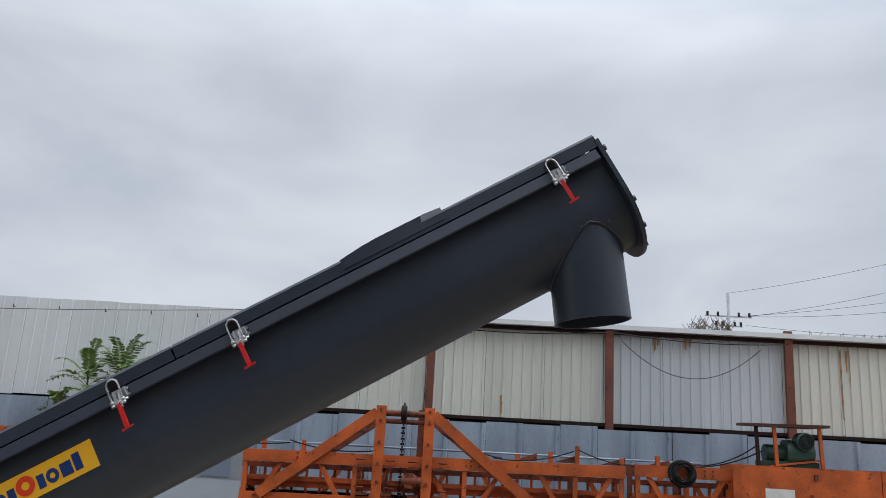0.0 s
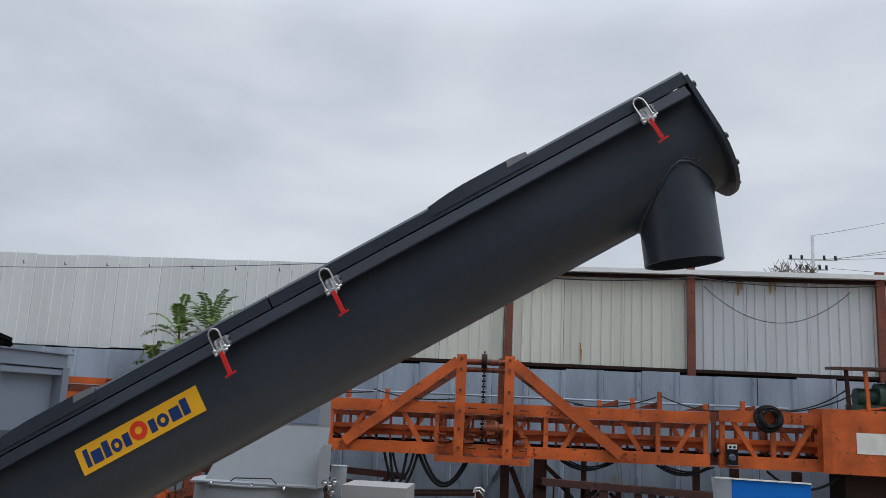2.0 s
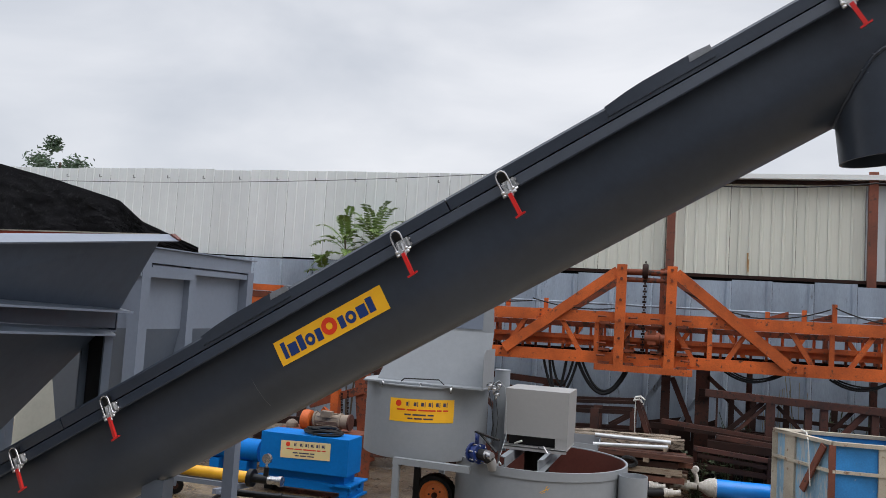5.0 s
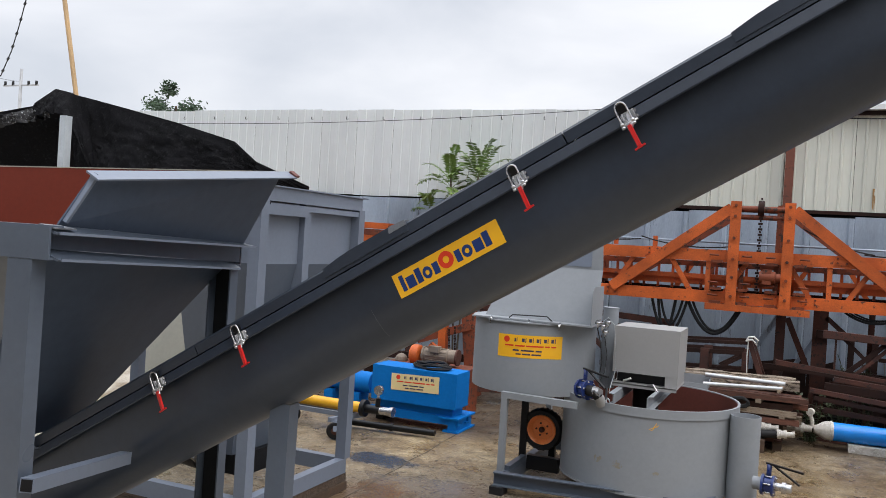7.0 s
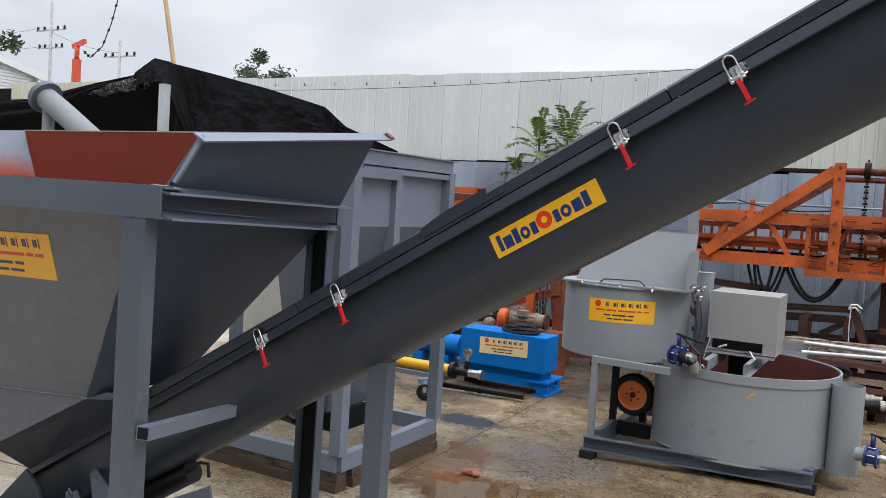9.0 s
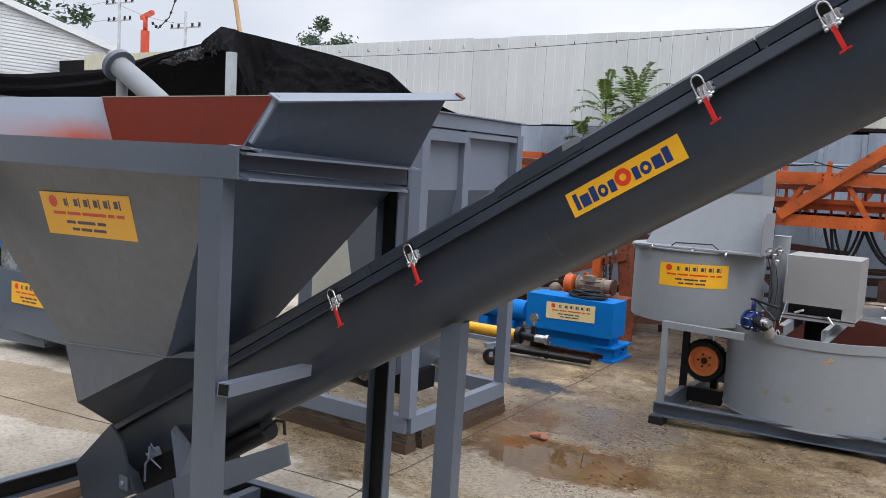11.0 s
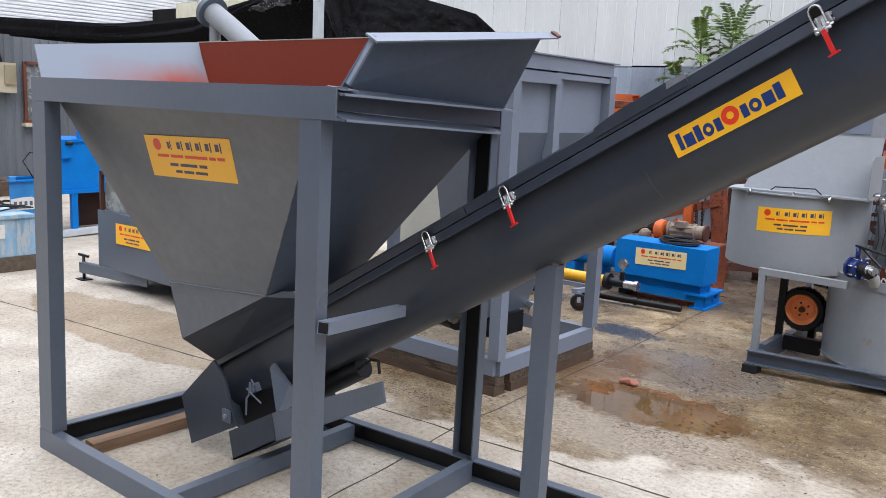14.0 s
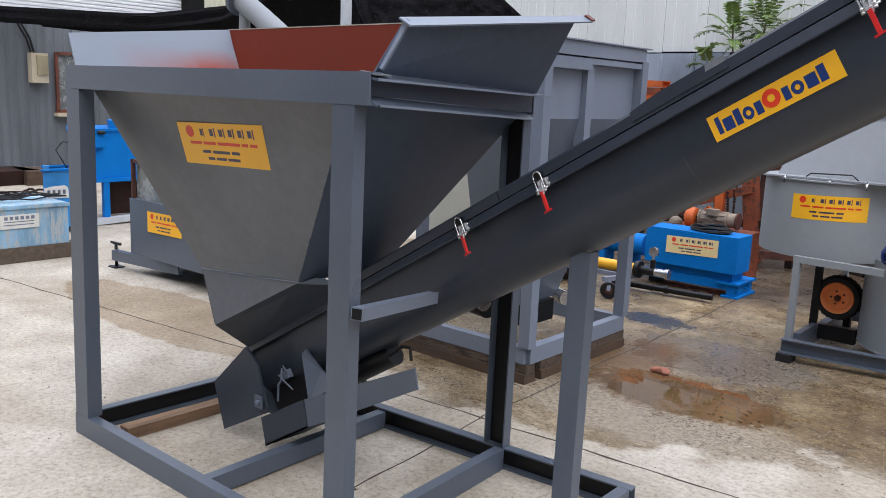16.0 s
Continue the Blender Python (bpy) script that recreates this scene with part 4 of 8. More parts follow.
bar(bm, (1.924, -0.002, 0.974), (1.730, 0.585, 0.898), 0.042, 0.042)
arm = part("brace_arm", bm, FRAME_LIGHT, stand, bevel=0.002)
# dark plate on the solid end stands for the shaded hollow
bm = B()
bar(bm, (1.9247, -0.0042, 0.9743), (1.923, 0.0015, 0.9735), 0.034, 0.034)
part("bore_plate", bm, DARK, arm, "dark plate on the tube end, for its shaded bore")
bm = B()
channel(bm, (2.282, YC - 0.06, 0.0), (2.292, YC - 0.06, 1.15), 0.080, 0.058, 0.007, up=(1, 0, 0))
part("leg", bm, FRAME_GREY, stand, bevel=0.0015)

# timber under the left beam
bm = B()
bar(bm, (0.240, 0.11, 0.028), (0.262, 1.02, 0.028), 0.075, 0.055)
solid("timber_skid", bm, WOOD_SKID, "brown weathered timber lying inside the stand base", "timber", bevel=0.004)

# hopper
hopper = thing("feed_hopper", (0.9, 0.6, 1.0), "graphite-grey steel feed hopper with red primer inside", "hopper")
TF = [V((0.07, 0.055, 1.70)), V((1.83, 0.055, 1.70)), V((1.694, 1.185, 1.625)), V((-0.035, 0.985, 1.70))]
LF = [V((0.43, 0.42, 0.815)), V((1.13, 0.42, 0.872)), V((1.115, 0.915, 0.862)), V((0.44, 0.915, 0.815))]


def wallplate(name, pts, mat, label="", t=0.005):
    bm = B()
    plate(bm, pts, t)
    return part(name, bm, mat, hopper, label)


wallplate("front_wall", [TF[0], LF[0], LF[1], TF[1]], HOPPER_GREY)
# side wall carries its shade in the steel colour
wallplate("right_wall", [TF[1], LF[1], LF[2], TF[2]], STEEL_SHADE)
wallplate("back_wall", [TF[2], LF[2], LF[3], TF[3]], HOPPER_GREY)
wallplate("left_wall", [TF[3], LF[3], LF[0], TF[0]], HOPPER_GREY)
inn = V((0, 0, 0))
for nm, q in (("lining", [TF[2] + V((-0.01, -0.012, 0)), LF[2] + V((-0.01, -0.012, 0)), LF[3] + V((0.01, -0.012, 0)), TF[3] + V((0.01, -0.012, 0))]),):
    wallplate(nm, q[::-1], PRIMER, "red oxide primer on the inside", 0.002)
# flared upper boards on three sides
FL = [V((-0.062, 0.06, 1.866)), V((-0.165, 1.0, 1.957)), V((1.86, 1.239, 1.995)), V((1.955, 0.15, 1.885))]
wallplate("left_board", [V((0.004, 0.056, 1.72)), FL[0], FL[1], V((-0.057, 0.985, 1.72))], OVERSPRAY, "pale board with red primer overspray", 0.006)
wallplate("back_board", [V((-0.035, 0.985, 1.72)), FL[1], FL[2], V((1.694, 1.1755, 1.645))], PRIMER, "board in red oxide primer", 0.006)
RB0, RB1 = V((1.888, 0.085, 1.722)), V((1.735, 1.19, 1.682))
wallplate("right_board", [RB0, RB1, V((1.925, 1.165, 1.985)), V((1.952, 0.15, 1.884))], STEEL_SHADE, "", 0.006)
# lip in the paler grey: sky light on it put into the paint
bm = B()
plate(bm, [V((1.942, 0.13, 1.892)), V((1.992, 0.13, 1.866)), V((1.978, 1.20, 1.972)), V((1.928, 1.20, 1.997))], 0.006)
lip = part("lip", bm, FRAME_LIGHT, hopper)
bm = B()
plate(bm, [V((1.944, 1.192, 1.9985)), V((1.979, 1.192, 1.977)), V((1.981, 1.212, 1.980)), V((1.948, 1.212, 2.0005))], 0.008)
part("lip_end", bm, PRIMER_DARK, lip, "flame-cut end of the lip with primer showing")
bm = B()
bar(bm, (1.898, 0.10, 1.735), (1.958, 0.155, 1.885), 0.022, 0.010, up=(0, 1, 0))
part("edge_stiffener", bm, FRAME_LIGHT, hopper)
bm = B()
plate(bm, [V((1.915, -0.002, 1.7265)), V((1.962, 0.012, 1.7165)), V((1.950, 0.10, 1.7155)), V((1.900, 0.09, 1.7235))], 0.004)
part("scuffed_corner", bm, BARE, stand, "scuffed bare corner of the channel")
for k in (1, 3, 4, 6):
    c = V((1.918 - 0.178 * (0.12 + 0.155 * k), 0.12 + 0.155 * k, 1.719 - 0.032 * (0.12 + 0.155 * k)))
    bm = B()
    for q in range(5):
        d = c + V((-0.178 * 0.013 * q, 0.013 * q, 0.0))
        bmesh.ops.create_icosphere(bm, subdivisions=1, radius=0.006 + 0.002 * (q % 2), matrix=Matrix.Translation(d))
    part("weld_bead", bm, FRAME_LIGHT, stand)

# welded seams
rnd = random.Random(17)
for a, b, nm in ((LF[0], LF[1], "seam_bead"), (TF[1], LF[1], "seam_bead")):
    bm = B()
    pts = [a.lerp(b, i / 40) + V((0, -0.002, 0)) + V((rnd.uniform(-1, 1), rnd.uniform(-1, 1), rnd.uniform(-1, 1))) * 0.0012 for i in range(41)]
    tube(bm, pts, 0.003 if a is LF[0] else 0.002, 5)
    part(nm, bm, FRAME_LIGHT if a is LF[0] else HOPPER_GREY, hopper)
bm = B()
bar(bm, FL[1] + V((0, -0.004, 0.002)), FL[2] + V((0, -0.004, 0.002)), 0.008, 0.005)
part("chipped_edge", bm, RIM_PALE, hopper, "chipped bare edge of the board")

# chute between hopper and trough
F1, F2 = V((0.538, 0.415, 0.562)), V((1.11, 0.425, 0.862))
T1, T2 = cv(-1.60, 0.12, -R - 0.02), cv(-0.72, 0.12, -R - 0.02)
wallplate("chute_front", [LF[0], F1, F2, LF[1]], HOPPER_GREY)
wallplate("chute_fold", [F1, T1, T2, F2], GRAPHITE)
wallplate("chute_side", [LF[0], V((0.44, 0.915, 0.815)), cv(-1.40, 0.12, R), T1, F1], GRAPHITE)
# cheek in the lighter frame grey: light on it put into the paint
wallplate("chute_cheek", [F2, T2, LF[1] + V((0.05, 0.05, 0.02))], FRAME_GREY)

# lower end: hinged flap, end flange, motor guard
bm = B()
plate(bm, [V((0.685, 0.48, 0.478)), V((0.43, 0.48, 0.24)), V((0.51, 0.48, 0.02)), V((0.845, 0.48, 0.20)), V((0.77, 0.48, 0.41))], 0.012)
flap = part("end_flap", bm, GRAPHITE, conveyor, "hinged steel end flap")
bm = B()
box(bm, 0.775, 0.83, 0.462, 0.47, 0.215, 0.275)
part("hinge", bm, FRAME_GREY, flap)
bm = B()
rod(bm, (0.803, 0.464, 0.245), (0.803, 0.452, 0.245), 0.011, 6)
part("bolt", bm, FRAME_LIGHT, flap)
bm = B()
section(bm, -1.672, -1.645, [(-R - 0.03, 0.12), (-R - 0.03, -0.17), (-0.06, -0.24), (0.06, -0.24), (R + 0.03, -0.17), (R + 0.03, 0.12)])
part("end_flange", bm, FRAME_GREY, conveyor, bevel=0.003)
# black box added to fill the shaded gap between trough and guard
bm = B()
section(bm, -1.60, -1.22, [(-0.13, -0.10), (-0.13, -0.235), (0.13, -0.235), (0.13, -0.10)])
part("gearbox", bm, BLACK_PAINT, conveyor, "dark box added for the shaded gap at the lower end", bevel=0.015)
bm = B()
plate(bm, [cv(-1.24, -0.02, -R - 0.01), cv(-1.20, -0.01, -R - 0.012), cv(-1.12, -0.13, -R - 0.03), cv(-0.98, -0.22, -R - 0.09), cv(-1.20, -0.24, -R - 0.09)], 0.010)
part("gusset", bm, FRAME_GREY, conveyor)
# motor guard in two greys: darker left, lit right put into the paint
bm = B()
plate(bm, [V((0.80, 0.48, 0.165)), V((0.835, 0.48, 0.035)), V((1.13, 0.48, 0.215)), V((1.10, 0.48, 0.335))], 0.010)
plate(bm, [V((0.835, 0.48, 0.035)), V((0.835, 0.72, 0.035)), V((1.13, 0.72, 0.215)), V((1.13, 0.48, 0.215))], 0.008)
part("guard_box", bm, GRAPHITE, conveyor, "folded dark motor guard")
bm = B()
plate(bm, [V((1.10, 0.482, 0.335)), V((1.13, 0.482, 0.215)), V((1.79, 0.445, 0.575)), V((1.77, 0.445, 0.655))], 0.010)
plate(bm, [V((1.13, 0.482, 0.215)), V((1.13, 0.60, 0.215)), V((1.60, 0.56, 0.47)), V((1.79, 0.445, 0.575))], 0.008)
part("motor_guard", bm, FRAME_GREY, conveyor, "folded steel motor guard")
bm = B()
rod(bm, cv(-1.25, -0.185, 0.0), cv(-0.84, -0.18, 0.0), 0.048, 20)
part("drive_motor", bm, BLACK_PAINT, conveyor, "black drive motor")
bm = B()
tube(bm, [cv(-0.84, -0.18, -0.03), cv(-0.72, -0.17, -0.06), cv(-0.66, -0.19, -0.08), cv(-0.68, -0.24, -0.08)], 0.007, 8)
part("cable", bm, BLACK_RUBBER, conveyor)
bm = B()
bar(bm, cv(-1.42, -0.07, -R - 0.012), cv(-1.38, -0.07, -R - 0.012), 0.03, 0.04)
tube(bm, [cv(-1.40, -0.04, -R - 0.03), cv(-1.43, -0.09, -R - 0.035), cv(-1.45, -0.10, -R - 0.04), cv(-1.49, -0.17, -R - 0.045)], 0.006, 6)
tube(bm, [cv(-1.44, -0.06, -R - 0.03), cv(-1.40, -0.10, -R - 0.04), cv(-1.36, -0.15, -R - 0.04)], 0.004, 6)
tube(bm, [cv(-1.40, -0.03, -R - 0.02), cv(-1.37, -0.06, -R - 0.035), cv(-1.39, -0.09, -R - 0.035)], 0.004, 6)
part("latch", bm, FRAME_LIGHT, conveyor, "small zinc latch")


def on_front(x, z):
    """Point on the hopper's front wall."""
    s = (x - 0.3) / 1.3
    for _ in range(12):
        k = (TF[0].z - z) / (TF[0].z - (LF[0].z + (LF[1].z - LF[0].z) * s))
        a, b = TF[0].lerp(TF[1], s), LF[0].lerp(LF[1], s)
        p = a.lerp(b, k)
        s += (x - p.x) / 1.3
    return p


q0, q1, q2 = on_front(0.660, 1.340), on_front(1.226, 1.356), on_front(0.698, 1.511)
fn = (q1 - q0).cross(q2 - q0).normalized()
info_sticker(q0 + fn * 0.0008, q1 - q0, q2 - q0, (q1 - q0).length, (q2 - q0).length, "yellow company sticker with dark and red bars on the hopper")

# ---- second hopper unit on timber behind the conveyor ----
unit = thing("hopper_unit", (0.2, 2.85, 0), "grey framed hopper unit standing on timber sleepers", "hopper")
UX0, UX1, UY0, UY1 = -0.75, 1.105, 2.165, 3.28
for (a, b, fl) in (((UX0, UY0), (UX1, UY0), True), ((UX0, UY1), (UX1, UY1), False), ((UX0, UY0), (UX0, UY1), False), ((UX1, UY0), (UX1, UY1), True)):
    bm = B()
    bar(bm, (*a, 0.17), (*b, 0.17), 0.06, 0.10)
    part("base_beam", bm, FRAME_LIGHT, unit, bevel=0.003)
    bm = B()
    bar(bm, (a[0], a[1], 1.955), (b[0], b[1], 1.955), 0.07, 0.08)
    part("top_rail", bm, FRAME_LIGHT, unit, bevel=0.003)
for x in (UX0, UX1):
    for y in (UY0, (UY0 + UY1) / 2 - 0.08, UY1):
        if y not in (UY0, UY1):
            bm = B()
            bar(bm, (x - 0.02, y, 1.0), (x - 0.02, y, 1.92), 0.07, 0.07, up=(1, 0, 0))
        else:
            bm = B()
            bar(bm, (x, y, 0.22), (x, y, 1.92), 0.075, 0.075, up=(1, 0, 0))
        part("post", bm, FRAME_LIGHT, unit, bevel=0.003)
for (x0, x1, y0, y1) in ((UX0 - 0.05, UX1 + 0.05, UY0 - 0.05, UY0 + 0.03), (UX1 - 0.03, UX1 + 0.05, UY0 + 0.032, UY1 + 0.05)):
    bm = B()
    box(bm, x0, x1, y0, y1, 1.997, 2.005)
    part("top_lip", bm, FRAME_LIGHT, unit)
    bm = B()
    box(bm, x0 + 0.025, x1 - 0.02, y0 + 0.025, y1 - 0.02, 1.872, 1.905)
    part("under_rail", bm, FRAME_LIGHT, unit)
a0 = [V((UX0 + 0.03, UY0 + 0.03, 1.94)), V((UX1 - 0.025, UY0 + 0.03, 1.94)), V((UX1 - 0.025, UY1 - 0.01, 1.94)), V((UX0 + 0.03, UY1 - 0.01, 1.94))]
a1 = [V((max(p.x, 0.50), p.y, 1.55)) for p in a0]
a2 = [V((0.52, 2.45, 0.36)), V((0.80, 2.45, 0.36)), V((0.80, 2.92, 0.36)), V((0.52, 2.92, 0.36))]
for i in range(4):
    j = (i + 1) % 4
    bm = B()
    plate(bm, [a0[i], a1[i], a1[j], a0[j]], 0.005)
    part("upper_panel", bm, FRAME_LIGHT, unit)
    # lower panels in the darker grey: shade on the funnel put into the paint
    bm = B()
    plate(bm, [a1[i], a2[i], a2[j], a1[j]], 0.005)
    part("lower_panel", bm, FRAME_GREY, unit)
bm = B()
bar(bm, (UX1 + 0.01, UY0 - 0.05, 1.865), (UX1 + 0.01, 2.62, 1.865), 0.05, 0.055)
part("side_rail", bm, FRAME_LIGHT, unit, bevel=0.003)
bm = B()
box(bm, 0.60, 0.84, 2.52, 2.84, 0.22, 0.36)
part("pump_guard", bm, BLACK_PAINT, unit, bevel=0.01)
bm = B()
rod(bm, (0.25, 2.5, 0.34), (0.62, 2.42, 0.34), 0.09, 18)
part("pump_body", bm, BLACK_PAINT, unit, "black pump body")
bm = B()
rod(bm, (0.50, 2.36, 0.40), (0.66, 2.33, 0.36), 0.045, 16)
part("coupling", bm, CHROME, unit, "zinc hose coupling")
bm = B()
rod(bm, (0.80, 2.95, 0.36), (0.90, 2.90, 0.36), 0.05, 16)
part("coupling", bm, CHROME, unit, "zinc hose coupling")
for (a, b) in (((UX0, UY0 + 0.02), (UX1 + 0.02, UY0 + 0.02)), ((UX1 - 0.02, UY0 + 0.12), (UX1 - 0.02, UY1 + 0.02))):
    for k in range(2):
        bm = B()
        bar(bm, (a[0], a[1], 0.03 + 0.06 * k), (b[0], b[1], 0.03 + 0.06 * k), 0.11 - 0.02 * k, 0.057)
        solid("timber_sleeper", bm, SLEEPER if k else WOOD_DARK, "weathered timber sleeper under the grey hopper unit", "timber", "timber sleepers", bevel=0.004)
# cream panel leaning behind
bm = B()
bar(bm, (-1.02, 3.9, 0.0), (-1.02, 4.0, 1.5), 0.5, 0.03, up=(0, 1, 0))
solid("leaning_board", bm, BOARD_CREAM, "cream board leaning behind the grey hopper unit", "board")

# ---- mixing plant ----
GZ = -0.0787                      # the yard's level in the plant's own units
PLACE = Matrix.Translation((3.85, -1.72, 1.71)) @ Matrix.Scale(0.956, 4) @ Matrix.Translation((-3.85, 1.72, -1.71))
mixer = thing("grout_mixer", (2.7, 4.7, 0), "light grey grout mixing plant with upper drum and open agitator tub", "mixer")
# skid beams in the darker frame grey: shade and dirt put into their colour
for (a, b) in (((1.925, 4.12, 0.028), (3.46, 4.36, 0.010)), ((1.95, 5.45, 0.028), (3.46, 5.45, 0.028))):
    bm = B()
    channel(bm, a, b, 0.10, 0.06, 0.008, flip=a[1] > 5)
    part("skid_beam", bm, FRAME_GREY, mixer, bevel=0.0015)
for x in (1.98, 3.43):
    bm = B()
    bar(bm, (x, 4.2 if x < 3 else 4.4, 0.010), (x, 5.42, 0.010), 0.06, 0.10)
    part("cross_beam", bm, FRAME_GREY, mixer, bevel=0.002)
for x, y in ((1.945, 4.2), (1.97, 5.35), (2.45, 5.35)):
    bm = B()
    bar(bm, (x, y, 0.03), (x, y, 0.62), 0.046, 0.046, up=(1, 0, 0))
    part("leg", bm, MIXER_GREY, mixer, bevel=0.002)
bm = B()
bar(bm, (1.92, 4.2, 0.632), (2.50, 4.2, 0.625), 0.05, 0.046)
bar(bm, (1.945, 4.2, 0.622), (1.96, 5.35, 0.622), 0.045, 0.02)
part("deck_beam", bm, MIXER_GREY, mixer, bevel=0.002)
UD = (1.985, 4.74)
bm = B()
ring_shell(bm, UD, 0.485, 0.635, 1.17, 0.006, 56)
drum = part("upper_drum", bm, MIXER_GREY, mixer)
bm = B()
rod(bm, (*UD, 0.632), (*UD, 0.640), 0.48, 48)
part("drum_floor", bm, MIXER_GREY, drum)
bm = B()
rod(bm, (*UD, 1.171), (*UD, 1.180), 0.505, 56)
part("drum_lid", bm, MIXER_GREY, drum)
bm = B()
plate(bm, [V((1.60, 4.30, 1.195)), V((2.54, 4.30, 1.195)), V((2.54, 4.72, 1.195)), V((1.60, 4.72, 1.195))], 0.012)
part("feed_shelf", bm, MIXER_GREY, mixer)
bm = B()
plate(bm, [V((1.66, 4.44, 1.196)), V((2.53, 4.44, 1.196)), V((2.53, 4.60, 1.60)), V((1.80, 4.60, 1.60))], 0.006)
plate(bm, [V((1.80, 4.60, 1.60)), V((2.53, 4.60, 1.60)), V((2.50, 4.62, 2.1)), V((1.9, 4.62, 2.1))], 0.006)
part("feed_hood", bm, MIXER_GREY, mixer)
bm = B()
pts = [(4.30, 1.196), (4.66, 1.196), (4.66, 1.48), (4.36, 1.48), (4.315, 1.455), (4.30, 1.41)]
plate(bm, [V((2.535, y, z)) for y, z in pts], 0.006)
part("side_cheek", bm, MIXER_GREY, mixer)
bm = B()
plate(bm, [V((2.22, 4.596, 1.62)), V((2.44, 4.596, 1.62)), V((2.44, 4.606, 1.80)), V((2.22, 4.606, 1.80))], 0.003)
part("pale_patch", bm, FRAME_LIGHT, mixer, "paler grey bolted plate")
for x in (1.76, 2.06, 2.30):
    bm = B()
    tube(bm, [(x, 4.302, 1.196), (x, 4.285, 1.175), (x, 4.285, 1.145)], 0.008, 6)
    part("hook", bm, CHROME, mixer)
bm = B()
tube(bm, [(1.90, 4.31, 1.20), (1.93, 4.30, 1.225), (2.20, 4.30, 1.235), (2.24, 4.31, 1.20)], 0.005, 6)
part("handle", bm, BLACK_PAINT, mixer)
# agitator tub
TC = (2.90, 4.86)
bm = B()
ring_shell(bm, TC, 0.655, 0.050, 0.655, 0.006, 72)
tub = part("agitator_tub", bm, MIXER_GREY, mixer)
bm = B()
ring_shell(bm, TC, 0.664, 0.605, 0.668, 0.016, 72)
part("rim_band", bm, MIXER_GREY, tub)
bm = B()
ring_shell(bm, TC, 0.647, 0.052, 0.66, 0.003, 72)
part("lining", bm, PRIMER_DARK, tub, "dark red primer inside")
bm = B()
rod(bm, (*TC, 0.040), (*TC, 0.052), 0.662, 72)
part("tub_floor", bm, MIXER_GREY, tub)
bm = B()
for th0, z0, th1, z1 in ((279.5, 0.525, 284.5, 0.555), (282.0, 0.535, 284.0, 0.575), (280.5, 0.52, 282.5, 0.53), (284.0, 0.545, 285.2, 0.562)):
    p_ = [V((TC[0] + 0.657 * math.cos(radians(t)), TC[1] + 0.657 * math.sin(radians(t)), z)) for t, z in ((th0, z0), (th1, z1), (th1 + 0.25, z1 - 0.003), (th0 + 0.25, z0 - 0.003))]
    plate(bm, p_, 0.0006)
part("paint_scratch", bm, YELLOW_PAINT, tub, "thin yellow paint scrapes")
rnd = random.Random(61)
for ang, z, sr in ((248, 0.26, 0.045), (262, 0.24, 0.05), (285, 0.22, 0.03)):
    bm = B()
    th = radians(ang)
    ring = []
    for i in range(18):
        a_ = 2 * math.pi * i / 18
        q = sr * rnd.uniform(0.55, 1.0)
        t2 = th + q * math.cos(a_) / 0.655
        ring.append(bm.verts.new((TC[0] + 0.6562 * math.cos(t2), TC[1] + 0.6562 * math.sin(t2), z + q * 0.75 * math.sin(a_))))
    bm.faces.new(ring)
    part("rust_bloom", bm, TUB_STAIN, tub, "faint brown rust bloom")
bm = B()
ring_shell(bm, (3.62, 4.62), 0.105, 0.03, 0.64, 0.006, 30)
rod(bm, (3.62, 4.62, 0.03), (3.62, 4.62, 0.04), 0.10, 24)
part("outlet_column", bm, MIXER_GREY, mixer)
# gear motor cover
bm = B()
box(bm, 2.655, 3.135, 4.58, 5.02, 0.85, 1.195)
part("motor_cover", bm, MOTOR_GREY, mixer, bevel=0.006)
bm = B()
box(bm, 3.045, 3.134, 4.583, 4.62, 0.766, 0.852)
part("cover_skirt", bm, MOTOR_GREY, mixer)
bm = B()
box(bm, 2.68, 3.04, 4.66, 4.98, 0.772, 0.852)
part("gearbox", bm, BLACK_PAINT, mixer)
bm = B()
plate(bm, [V((2.655, 4.555, 0.772)), V((3.135, 4.555, 0.772)), V((3.135, 5.0, 0.772)), V((2.655, 5.0, 0.772))], 0.008)
plate(bm, [V((3.131, 4.582, 0.77)), V((3.131, 5.0, 0.77)), V((3.131, 5.0, 0.86)), V((3.131, 4.582, 0.86))], 0.006)
plate(bm, [V((2.655, 4.555, 0.745)), V((3.135, 4.555, 0.745)), V((3.135, 4.555, 0.775)), V((2.655, 4.555, 0.775))], 0.006)
part("motor_plate", bm, MOTOR_GREY, mixer)
bm = B()
tube(bm, [(2.74, 4.60, 0.785), (2.77, 4.57, 0.80), (2.80, 4.56, 0.815)], 0.008, 8)
part("latch", bm, LABEL_WHITE, mixer)
bm = B()
tube(bm, [(2.93, 4.56, 0.775), (2.97, 4.53, 0.79), (3.01, 4.50, 0.745)], 0.006, 8)
part("latch", bm, CHROME, mixer)
# black column added between the channels, for the shadow inside the tub
bm = B()
rod(bm, (2.87, 4.86, 0.09), (2.87, 4.86, 0.74), 0.10, 20)
part("shade_column", bm, BLACK_PAINT, mixer, "black column standing for the shadow inside the tub")
